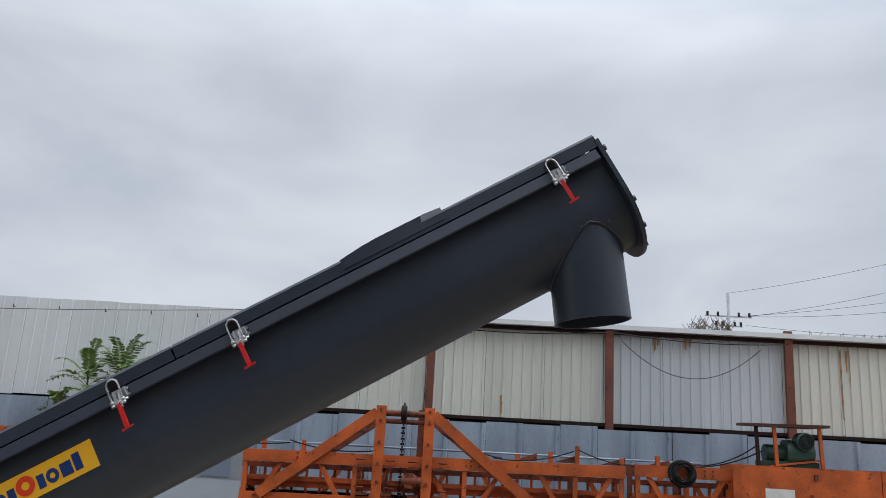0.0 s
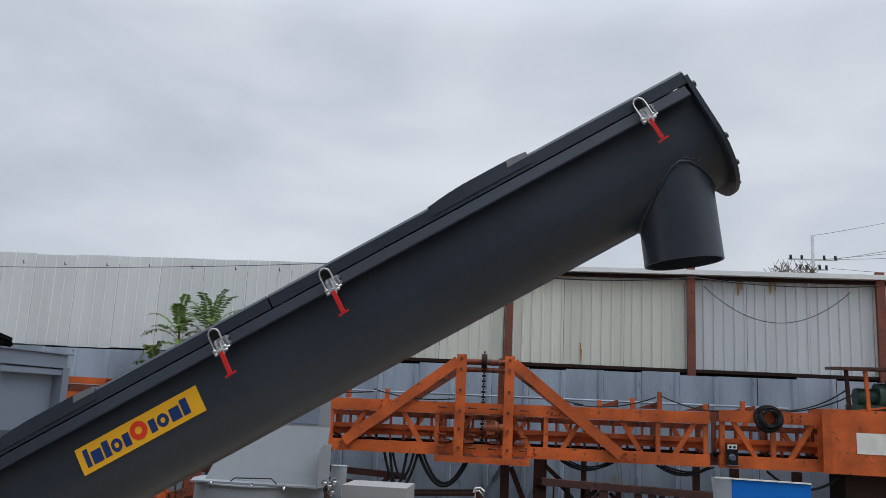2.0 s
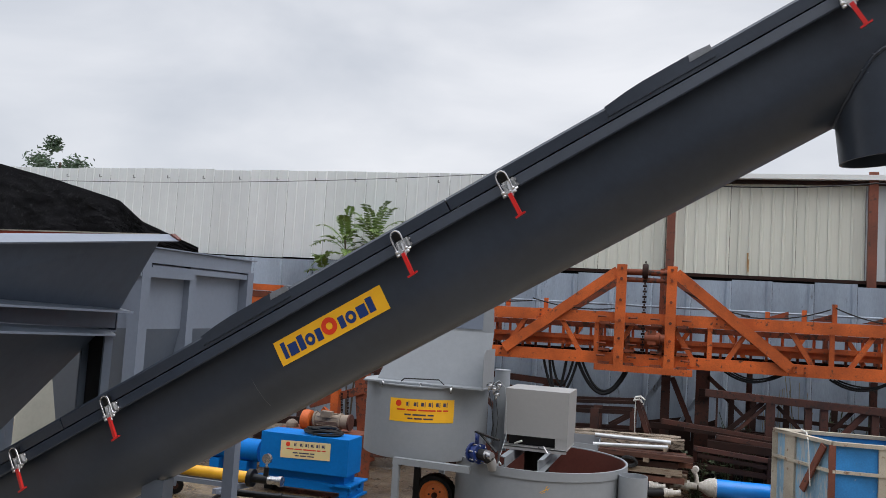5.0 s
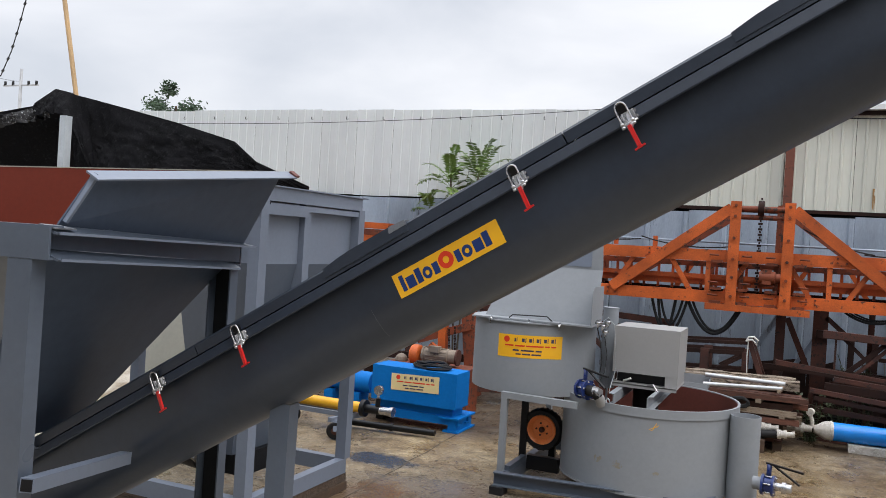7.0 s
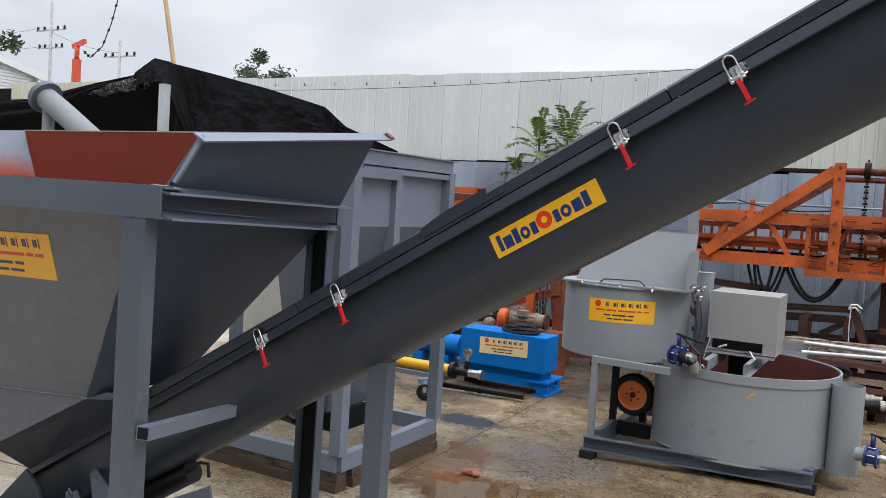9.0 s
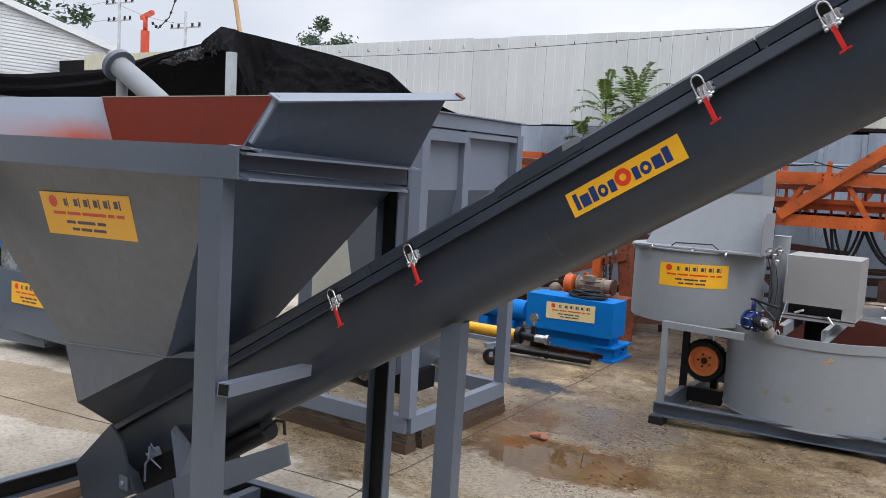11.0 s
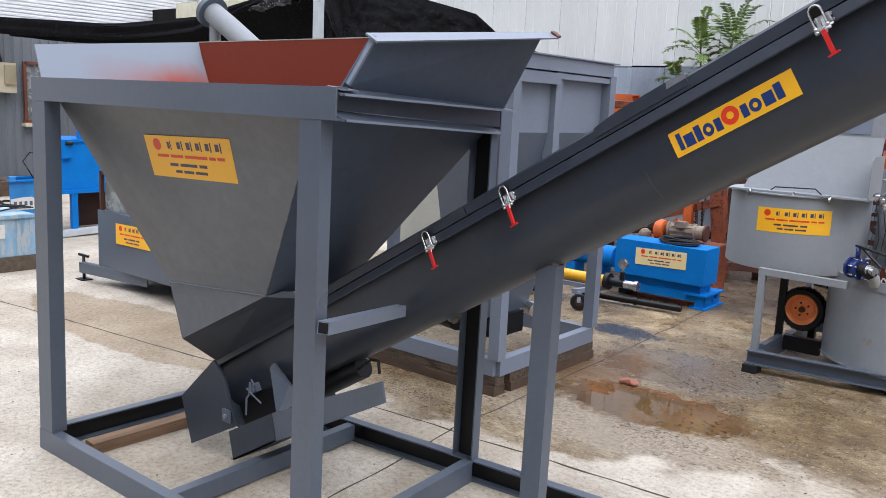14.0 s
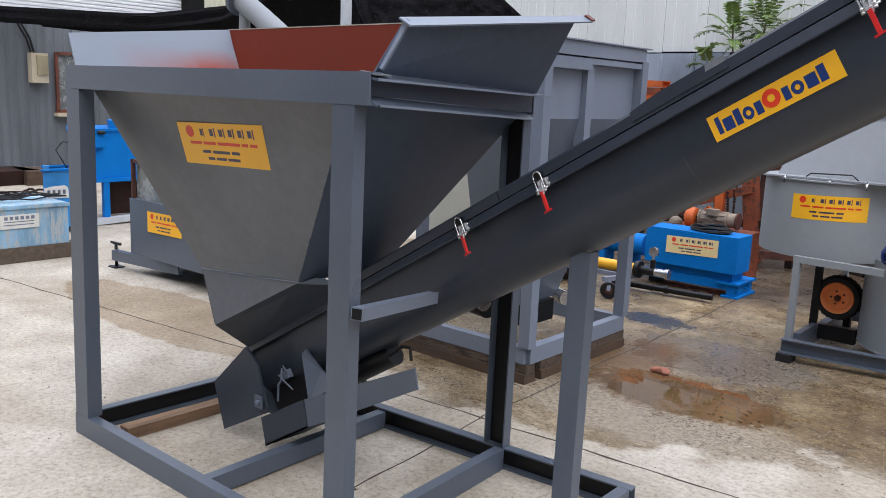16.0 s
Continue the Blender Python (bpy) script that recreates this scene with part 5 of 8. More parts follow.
for x, sg in ((2.745, 1), (2.985, -1)):
    bm = B()
    for w0, w1, z0, z1 in ((-0.035, 0.0, 0.742, 0.736), (0.0, 0.0, 0.736, 0.66), (0.0, -0.035, 0.66, 0.654)):
        plate(bm, [V((x + sg * w0, 4.24, z0)), V((x + sg * w1 + 0.0001, 4.24, z1 - 0.0001)), V((x + sg * w1 + 0.0001, 5.48, z1 - 0.0001)), V((x + sg * w0, 5.48, z0))], 0.007)
    part("bridge_channel", bm, MIXER_GREY, mixer)
for x in (1.97, 3.44):
    bm = B()
    box(bm, x - 0.05, x + 0.05, (4.04 if x < 3 else 4.29), (4.16 if x < 3 else 4.41), GZ, -0.022 if x < 3 else -0.039)
    part("rubber_pad", bm, BLACK_RUBBER, mixer, bevel=0.006)
# side wheel
wheel = thing("trailer_wheel", (2.06, 5.04, 0.0), "pneumatic wheel with orange rim beneath the mixer", "wheel")


def lathe(bm, c, prof, axis=(0, -1, 0), seg=32):
    d = V(axis).normalized()
    s = d.cross(V((0, 0, 1))).normalized()
    u = s.cross(d)
    rings = []
    for i in range(seg):
        t = 2 * math.pi * i / seg
        e = s * math.cos(t) + u * math.sin(t)
        rings.append([bm.verts.new(V(c) + e * r + d * h) for r, h in prof])
    for i in range(seg):
        a, b = rings[i], rings[(i + 1) % seg]
        for k in range(len(prof) - 1):
            f = bm.faces.new((a[k], b[k], b[k + 1], a[k + 1]))
            f.smooth = True
    return bm


def make_wheel(par, c, r, axis=(0, -1, 0), rim=None):
    bm = B()
    lathe(bm, c, [(r * 0.70, 0.02), (r * 0.73, 0.045), (r * 0.92, 0.05), (r, 0.03), (r, -0.03), (r * 0.92, -0.05), (r * 0.70, -0.045)], axis)
    d = V(axis)
    s = d.cross(V((0, 0, 1))).normalized()
    tyre = part("tyre", bm, BLACK_RUBBER, par, "black treaded tyre")
    for i in range(26):
        bm = B()
        t = 2 * math.pi * i / 26
        e = s * math.cos(t) + V((0, 0, 1)) * math.sin(t)
        bar(bm, V(c) + e * r * 0.985 - d * 0.03, V(c) + e * r * 0.985 + d * 0.03, r * 0.10, 0.012, up=e)
        part("tread_lug", bm, BLACK_RUBBER, tyre)
    bm = B()
    lathe(bm, c, [(0.001, 0.028), (r * 0.16, 0.028), (r * 0.19, 0.020), (r * 0.50, 0.016), (r * 0.57, 0.036), (r * 0.64, 0.050), (r * 0.70, 0.056), (r * 0.72, 0.04), (r * 0.70, -0.03)], axis)
    w = part("rim", bm, rim or WHEEL_ORANGE, par, "orange pressed-steel rim")
    for i in range(5):
        t = 2 * math.pi * i / 5
        e = s * math.cos(t) + V((0, 0, 1)) * math.sin(t)
        bm = B()
        rod(bm, V(c) + e * r * 0.3 + d * 0.012, V(c) + e * r * 0.3 + d * 0.026, 0.008, 6)
        part("bolt", bm, RUST, w)
    bm = B()
    lathe(bm, c, [(0.001, 0.062), (r * 0.09, 0.06), (r * 0.13, 0.05), (r * 0.14, 0.026)], axis, 16)
    part("hub_cap", bm, RUST, w, "rusty hub cap")


make_wheel(wheel, (2.112, 4.70, 0.308), 0.163)
bm = B()
bar(bm, (2.112, 4.70, 0.308), (2.112, 5.02, 0.308), 0.03, 0.03)
part("axle", bm, BLACK_PAINT, wheel)
bm = B()
bar(bm, (2.112, 5.02, GZ), (2.112, 5.02, 0.34), 0.05, 0.05)
part("bracket", bm, BLACK_PAINT, wheel)
bm = B()
box(bm, 2.012, 2.27, 4.63, 4.69, -0.01, 0.10)
part("black_beam", bm, BLACK_PAINT, mixer, "black painted cross beam")
bm = B()
bar(bm, (1.966, 4.66, 0.06), (1.966, 4.66, 0.633), 0.036, 0.05, up=(1, 0, 0))
part("black_post", bm, BLACK_PAINT, mixer, "black painted post beside the wheel", bevel=0.002)
bm = B()
box(bm, 1.965, 2.008, 4.23, 4.632, 0.061, 0.098)
part("side_rail", bm, FRAME_GREY, mixer, bevel=0.002)
info_sticker((1.848, 4.244, 0.908), (1, -0.0, 0.02), (0, 0, 1), 0.50, 0.17, "yellow company sticker with dark and red bars on the mixer drum", drum=(*UD, 0.4852, 252.6))


# valves
def butterfly_valve(at, ax, label, r=0.055, lever=True):
    at, ax = V(at), V(ax).normalized()
    v = thing("butterfly_valve", tuple(at), label, "valve", "valves")
    bm = B()
    lathe(bm, at, [(r * 0.6, -0.025), (r, -0.025), (r * 1.02, 0.0), (r, 0.025), (r * 0.6, 0.025)], ax, 24)
    part("body", bm, VALVE_BLUE, v)
    for k in range(6):
        t = 2 * math.pi * k / 6 + 0.3
        s = ax.cross(V((0, 0, 1))).normalized()
        e = s * math.cos(t) + V((0, 0, 1)) * math.sin(t)
        bm = B()
        rod(bm, at + e * r * 1.12 - ax * 0.05, at + e * r * 1.12 + ax * 0.05, 0.006, 8)
        part("bolt", bm, CHROME, v)
    for sgn in (-1, 1):
        bm = B()
        lathe(bm, at + ax * 0.034 * sgn, [(r * 0.55, -0.008), (r * 1.3, -0.008), (r * 1.3, 0.008), (r * 0.55, 0.008)], ax, 24)
        part("flange", bm, VALVE_BLUE, v)
    bm = B()
    rod(bm, at + V((0, 0, r)), at + V((0, 0, r + 0.09)), 0.016, 10)
    part("neck", bm, VALVE_BLUE, v)
    if lever:
        bm = B()
        s = ax
        bar(bm, at + V((0, 0, r + 0.095)) - s * 0.02, at + V((0, 0, r + 0.075)) + s * 0.22 + V((0, -0.04, 0)), 0.02, 0.012)
        bar(bm, at + V((0, 0, r + 0.085)) + s * 0.03, at + V((0, 0, r - 0.01)) + s * 0.20 + V((0, -0.04, 0)), 0.016, 0.010)
        part("lever", bm, BLACK_PAINT, v, "black squeeze lever")
    bm = B()
    lathe(bm, at, [(0.001, 0.04), (r * 0.5, 0.04), (r * 0.5, 0.09), (r * 0.72, 0.09), (r * 0.72, 0.115), (r * 0.55, 0.115), (r * 0.55, 0.15), (0.001, 0.15)], ax, 20)
    part("coupling", bm, CHROME, v, "zinc hose coupling")
    return v


butterfly_valve((3.80, 4.45, 0.215), (1, -0.15, 0), "blue butterfly valve with black lever at the tub outlet")
bm = B()
rod(bm, (3.70, 4.465, 0.215), (3.76, 4.456, 0.215), 0.045, 18)
rod(bm, (3.755, 4.457, 0.215), (3.765, 4.455, 0.215), 0.07, 18)
solid("outlet_stub", bm, MIXER_GREY, "grey flanged stub between the tub outlet and its valve", "pipe")
butterfly_valve((2.53, 4.25, 0.74), (0.9, -0.5, 0), "blue butterfly valve under the upper mixer drum")
elbow = thing("elbow_pipe", (2.60, 4.2, 0.74), "black elbow with a white hose end running from the drum valve", "pipe")
bm = B()
tube(bm, [(2.56, 4.225, 0.74), (2.595, 4.205, 0.742), (2.625, 4.20, 0.73), (2.640, 4.21, 0.71)], 0.040, 16)
part("bend", bm, BLACK_RUBBER, elbow)
bm = B()
tube(bm, [(2.632, 4.205, 0.722), (2.650, 4.225, 0.69), (2.656, 4.25, 0.645)], 0.036, 16)
part("hose_end", bm, MOTOR_GREY, elbow, "dirty white hose end")
bm = B()
ring_shell(bm, (2.535, 4.98), 0.062, 0.66, 1.30, 0.006, 24)
rod(bm, (2.535, 4.98, 1.296), (2.535, 4.98, 1.302), 0.066, 24)
solid("water_column", bm, MIXER_GREY, "grey upright water column beside the mixer drum", "tank")
for k, (x, z) in enumerate(((2.585, 1.225), (2.620, 1.205), (2.655, 1.235), (2.640, 1.165))):
    tap = thing("tap_fitting", (x, 4.30, z), "zinc tap fitting on the mixer's side", "fitting", "tap fittings")
    bm = B()
    rod(bm, (x - 0.018, 4.31, z), (x + 0.022, 4.295, z), 0.011, 10)
    rod(bm, (x, 4.303, z), (x, 4.303, z - 0.035), 0.008, 8)
    part("body", bm, CHROME, tap)
    bm = B()
    bar(bm, (x - 0.012, 4.30, z + 0.018), (x + 0.018, 4.295, z + 0.024), 0.008, 0.005)
    part("handle", bm, CHROME, tap)
bm = B()
tube(bm, [(2.585, 4.29, 1.19), (2.62, 4.27, 1.08), (2.64, 4.26, 0.95), (2.63, 4.25, 0.86)], 0.004, 6)
tube(bm, [(2.64, 4.30, 1.13), (2.665, 4.30, 1.0), (2.66, 4.28, 0.88), (2.64, 4.25, 0.82)], 0.003, 6)
solid("control_cable", bm, BLACK_RUBBER, "thin dark cables between the taps and valve", "cable")
bm = B()
tube(bm, [(2.62, 4.30, 1.24), (2.655, 4.31, 1.27), (2.70, 4.33, 1.22), (2.715, 4.35, 1.05), (2.72, 4.36, 0.88), (2.70, 4.28, 0.74)], 0.002, 6)
tube(bm, [(2.70, 4.25, 0.70) , (2.715, 4.245, 0.685), (2.72, 4.245, 0.66), (2.70, 4.245, 0.655), (2.69, 4.25, 0.68), (2.70, 4.25, 0.70)], 0.005, 6)
solid("cord", bm, FENCE_PALE, "thin white cord looped from the taps to the tub", "cord")

PLACE = Matrix.Identity(4)

# ---- blue power pack ----
pack = thing("power_pack", (0.66, 5.5, 0), "bright blue steel power pack on blue skids", "pump")
bm = B()
box(bm, 0.24, 1.105, 5.30, 5.62, 0.215, 0.54)
part("housing", bm, BLUE, pack, bevel=0.006)
bm = B()
box(bm, 0.27, 1.06, 5.36, 5.60, 0.135, 0.216)
part("plinth", bm, BLUE, pack)
bm = B()
channel(bm, (0.20, 5.34, 0.10), (1.13, 5.34, 0.10), 0.075, 0.07, 0.008, flip=True)
channel(bm, (0.20, 5.60, 0.10), (1.13, 5.60, 0.10), 0.075, 0.07, 0.008)
part("skid_rail", bm, BLUE, pack)
bm = B()
box(bm, 0.94, 1.14, 5.31, 5.74, 0.118, 0.135)
box(bm, 1.03, 1.11, 5.33, 5.72, 0.016, 0.1185)
box(bm, 0.99, 1.14, 5.31, 5.74, 0.0, 0.0165)
part("skid_foot", bm, BLUE, pack, bevel=0.003)
# this foot is black: the shade under the pack put into its colour
bm = B()
box(bm, 0.24, 0.32, 5.42, 5.70, 0.0, 0.062)
part("skid_foot", bm, BLACK_PAINT, pack, bevel=0.003)
info_sticker((0.445, 5.297, 0.325), (1, 0, 0.03), (0, 0, 1), 0.49, 0.155, "pale yellow company sticker with dark bars on the blue pack", True)
bm = B()
rnd = random.Random(5)
for k in range(7):
    c = V((0.78 + rnd.uniform(-0.02, 0.02), 5.45, 0.550 + 0.008 * k))
    ra = rnd.uniform(0.13, 0.19)
    tube(bm, [c + V((ra * math.cos(t), ra * 0.62 * math.sin(t), 0.006 * math.sin(2 * t + k))) for t in (2 * math.pi * i / 24 for i in range(25))], 0.008, 6)
solid("cable_coil", bm, BLACK_RUBBER, "coil of black cable on the blue power pack", "cable")
# pump cylinder on a cart
pump = thing("injection_pump", (0.2, 4.8, 0), "yellow pump cylinder on a small grey wheeled cart", "pump")
bm = B()
rod(bm, (-0.35, 4.80, 0.225), (0.42, 4.80, 0.225), 0.048, 20)
part("cylinder", bm, YELLOW_PAINT, pump, "yellow cylinder")
bm = B()
rod(bm, (0.42, 4.80, 0.225), (0.46, 4.80, 0.225), 0.075, 20)
rod(bm, (0.46, 4.80, 0.225), (0.60, 4.80, 0.225), 0.038, 16)
tube(bm, [(0.57, 4.80, 0.23), (0.575, 4.80, 0.33)], 0.022, 12)
part("valve_head", bm, BLACK_PAINT, pump)
bm = B()
rod(bm, (0.60, 4.80, 0.225), (0.70, 4.80, 0.225), 0.035, 16)
rod(bm, (0.70, 4.80, 0.225), (0.73, 4.80, 0.225), 0.045, 16)
part("coupling", bm, CHROME, pump)
bm = B()
rod(bm, (0.575, 4.80, 0.33), (0.575, 4.80, 0.36), 0.010, 10)
rod(bm, (0.575, 4.785, 0.40), (0.575, 4.815, 0.40), 0.042, 20)
part("gauge", bm, CHROME, pump, "round pressure gauge")
bm = B()
bar(bm, (-0.4, 4.72, 0.16), (0.38, 4.72, 0.16), 0.03, 0.04)
bar(bm, (-0.4, 4.88, 0.16), (0.38, 4.88, 0.16), 0.03, 0.04)
bar(bm, (0.30, 4.45, 0.16), (0.36, 4.9, 0.14), 0.04, 0.04)
part("cart_frame", bm, FRAME_LIGHT, pump)
for x, y in ((0.36, 4.45), (-0.30, 4.80)):
    bm = B()
    lathe(bm, (x, y, 0.075), [(0.030, 0.016), (0.052, 0.020), (0.070, 0.016), (0.075, 0), (0.070, -0.016), (0.052, -0.020), (0.030, -0.016)], (0.5, -1, 0), 24)
    castor = part("castor", bm, BLACK_RUBBER, pump, "small castor wheel")
    bm = B()
    lathe(bm, (x, y, 0.075), [(0.001, 0.024), (0.030, 0.022), (0.034, 0.010)], (0.5, -1, 0), 16)
    part("hub", bm, RUST, castor)
    bm = B()
    bar(bm, (x + 0.012, y - 0.028, 0.075), (x, y, 0.165), 0.03, 0.008)
    bar(bm, (x - 0.012, y + 0.028, 0.075), (x, y, 0.165), 0.03, 0.008)
    part("fork", bm, FRAME_LIGHT, castor)
bm = B()
rod(bm, (0.10, 4.92, 0.05), (1.04, 5.02, 0.05), 0.028, 14)
rod(bm, (0.62, 4.975, 0.05), (0.65, 4.979, 0.05), 0.036, 14)
solid("steel_pipe", bm, BLACK_PAINT, "black steel pipe lying on the yard", "pipe", "loose pipes")
bm = B()
rod(bm, (-0.55, 5.6, 0.30), (0.10, 5.6, 0.30), 0.105, 24)
box(bm, -0.4, -0.3, 5.5, 5.7, 0.0, 0.2)
box(bm, -0.1, 0.0, 5.5, 5.7, 0.0, 0.2)
solid("blue_drum", bm, BLUE, "blue steel drum on feet behind the pump cart", "drum")
# old motor on a frame
motor = thing("old_motor", (0.45, 6.2, 0), "dirty electric motor with orange belt guard", "motor")
bm = B()
rod(bm, (0.36, 6.2, 0.56), (0.74, 6.2, 0.56), 0.072, 22)
casing = part("casing", bm, MOTOR_DIRTY, motor, "dusty beige motor casing")
for k in range(10):
    bm = B()
    th = 2 * math.pi * k / 10
    bar(bm, (0.40, 6.2 + 0.074 * math.cos(th), 0.56 + 0.074 * math.sin(th)), (0.62, 6.2 + 0.074 * math.cos(th), 0.56 + 0.074 * math.sin(th)), 0.008, 0.012, up=(0, math.cos(th), math.sin(th)))
    part("cooling_fin", bm, MOTOR_DIRTY, casing)
for x in (0.355, 0.63, 0.73):
    bm = B()
    rod(bm, (x, 6.2, 0.56), (x + 0.018, 6.2, 0.56), 0.083, 22)
    part("end_bell", bm, MOTOR_DIRTY if x < 0.7 else RUST, motor)
bm = B()
box(bm, 0.45, 0.56, 6.10, 6.18, 0.60, 0.66)
part("terminal_box", bm, MOTOR_DIRTY, motor, bevel=0.006)
bm = B()
lathe(bm, (0.27, 6.2, 0.545), [(0.02, 0.05), (0.085, 0.05), (0.10, 0.04), (0.105, 0.0), (0.10, -0.04), (0.085, -0.05), (0.02, -0.05)], (1, 0, 0), 26)
part("belt_guard", bm, ORANGE, motor, "orange round belt guard")
bm = B()
bmesh.ops.create_icosphere(bm, subdivisions=2, radius=0.07, matrix=Matrix.Translation((0.10, 6.2, 0.47)))
part("oil_pot", bm, MOTOR_DIRTY, motor)
bm = B()
box(bm, 0.0, 0.9, 6.0, 6.4, 0.0, 0.46)
part("frame", bm, ORANGE_DARK, motor)

# ---- orange lattice mast along the wall ----
mast = thing("lattice_mast", (3.5, 8.2, 1.2), "orange painted lattice mast of a drilling rig laid on rusty racks", "mast")
MY0, MY1 = 8.0, 8.46


def mbar(name, a, b, w, h, mat=ORANGE, par=None, up=(0, 0, 1)):
    bm = B()
    bar(bm, a, b, w, h, up)
    return part(name, bm, mat, par or mast)


for x0, x1 in ((1.2, 5.98), (6.08, 7.2), (-2.6, 1.12)):
    dz = 0.03 if x0 > 6 else 0.0
    # members at the back take the darker orange
    for y in (MY0, MY1):
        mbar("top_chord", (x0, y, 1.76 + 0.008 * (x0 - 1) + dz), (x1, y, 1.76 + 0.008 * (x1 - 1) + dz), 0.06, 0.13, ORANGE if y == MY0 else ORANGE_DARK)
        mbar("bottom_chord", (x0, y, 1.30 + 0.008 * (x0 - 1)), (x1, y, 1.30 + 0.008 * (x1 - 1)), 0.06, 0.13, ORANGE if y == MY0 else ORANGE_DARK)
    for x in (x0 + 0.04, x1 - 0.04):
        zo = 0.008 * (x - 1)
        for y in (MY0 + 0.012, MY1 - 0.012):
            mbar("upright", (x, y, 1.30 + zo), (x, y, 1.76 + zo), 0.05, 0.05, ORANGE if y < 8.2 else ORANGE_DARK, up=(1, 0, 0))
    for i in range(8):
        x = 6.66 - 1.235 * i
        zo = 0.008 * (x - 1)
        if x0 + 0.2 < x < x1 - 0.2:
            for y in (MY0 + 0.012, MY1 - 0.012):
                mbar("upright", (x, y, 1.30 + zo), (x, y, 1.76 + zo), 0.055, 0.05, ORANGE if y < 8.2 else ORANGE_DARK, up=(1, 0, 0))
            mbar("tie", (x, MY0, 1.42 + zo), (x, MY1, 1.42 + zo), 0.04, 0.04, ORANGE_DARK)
        for sgn in (-1, 1):
            if x0 + 0.03 < x + 0.42 * sgn < x1 - 0.03:
                mbar("diagonal", (x + 0.17 * sgn, MY0 + 0.02, 1.33 + zo), (x + 0.42 * sgn, MY0 + 0.02, 1.73 + zo), 0.045, 0.05)
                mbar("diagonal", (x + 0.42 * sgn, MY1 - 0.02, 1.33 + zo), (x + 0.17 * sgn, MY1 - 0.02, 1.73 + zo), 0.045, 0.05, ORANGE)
    mbar("mid_rail", (x0, MY0 + 0.17, 1.46 + 0.008 * (x0 - 1)), (x1, MY0 + 0.17, 1.46 + 0.008 * (x1 - 1)), 0.08, 0.075, ORANGE)
    mbar("mid_rail", (x0, MY0 + 0.10, 1.52 + 0.008 * (x0 - 1)), (x1, MY0 + 0.10, 1.52 + 0.008 * (x1 - 1)), 0.05, 0.05, ORANGE)
    # ladder rungs of the inner feed beam
    k = max(3, round((x1 - x0) / 0.16))
    for i in range(k):
        x = x0 + 0.06 + (x1 - x0 - 0.12) * i / (k - 1)
        zo = 0.008 * (x - 1)
        mbar("rung", (x, MY0 + 0.21, 1.37 + zo), (x, MY0 + 0.21, 1.66 + zo), 0.028, 0.028, ORANGE if i % 3 else ORANGE_DARK, up=(1, 0, 0))
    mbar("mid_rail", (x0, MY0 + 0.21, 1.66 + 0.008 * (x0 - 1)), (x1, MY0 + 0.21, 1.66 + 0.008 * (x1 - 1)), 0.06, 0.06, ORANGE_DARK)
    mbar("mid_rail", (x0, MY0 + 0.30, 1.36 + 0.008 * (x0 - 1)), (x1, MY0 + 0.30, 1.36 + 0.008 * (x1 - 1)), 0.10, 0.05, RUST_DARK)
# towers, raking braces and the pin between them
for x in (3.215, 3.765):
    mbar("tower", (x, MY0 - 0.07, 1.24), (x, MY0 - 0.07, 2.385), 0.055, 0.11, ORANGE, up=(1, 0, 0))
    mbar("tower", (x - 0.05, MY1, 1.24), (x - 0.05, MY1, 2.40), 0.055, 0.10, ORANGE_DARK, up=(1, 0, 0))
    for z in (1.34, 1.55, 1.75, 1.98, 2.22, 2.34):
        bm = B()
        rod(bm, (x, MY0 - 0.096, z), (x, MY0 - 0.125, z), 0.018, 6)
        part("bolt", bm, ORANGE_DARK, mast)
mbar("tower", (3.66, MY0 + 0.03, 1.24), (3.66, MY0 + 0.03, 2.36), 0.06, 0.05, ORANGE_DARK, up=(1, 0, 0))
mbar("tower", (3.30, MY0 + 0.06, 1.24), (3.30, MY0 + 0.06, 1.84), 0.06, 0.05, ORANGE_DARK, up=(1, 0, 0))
for x, z in ((2.35, 1.79), (4.30, 1.80), (5.12, 1.34), (1.9, 1.31), (4.02, 1.34), (6.9, 1.84)):
    g = mbar("gusset", (x - 0.075, MY0 - 0.033, z), (x + 0.075, MY0 - 0.033, z), 0.008, 0.10)
    for dx, dz in ((-0.045, -0.025), (0.045, -0.025), (-0.045, 0.025), (0.045, 0.025)):
        bm = B()
        rod(bm, (x + dx, MY0 - 0.036, z + dz), (x + dx, MY0 - 0.052, z + dz), 0.012, 6)
        part("bolt", bm, ORANGE_DARK, g)
for x in (3.02, 3.36, 3.60, 3.94):
    for z in (1.30, 1.44, 1.74):
        bm = B()
        rod(bm, (x - 0.05, MY0 - 0.09, z + 0.045), (x + 0.05, MY0 - 0.09, z + 0.045), 0.012, 6)
        part("clamp_bolt", bm, ORANGE_DARK, mast)
for a, b in (((3.17, 2.31), (1.90, 1.35)), ((3.81, 2.31), (5.02, 1.35))):
    mbar("raking_brace", (a[0], MY0 - 0.05, a[1]), (b[0], MY0 - 0.05, b[1]), 0.05, 0.115)
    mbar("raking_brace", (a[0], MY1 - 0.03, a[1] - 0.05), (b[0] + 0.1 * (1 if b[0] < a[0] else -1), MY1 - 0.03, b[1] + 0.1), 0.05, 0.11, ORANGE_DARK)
for z, r in ((2.31, 0.035), (2.22, 0.028)):
    bm = B()
    rod(bm, (3.15, MY0 + 0.02, z), (3.80, MY0 + 0.02, z), r, 14)
    part("pin", bm, ORANGE_DARK, mast)
bm = B()
for k in range(38):
    z = 1.30 + 0.03 * k
    bar(bm, (3.47, MY0, z), (3.47, MY0, z + 0.024), 0.045 if k % 2 else 0.016, 0.016 if k % 2 else 0.045, up=(1, 0, 0))
part("drive_chain", bm, RUST_DARK, mast, "greasy steel drive chain")
bm = B()
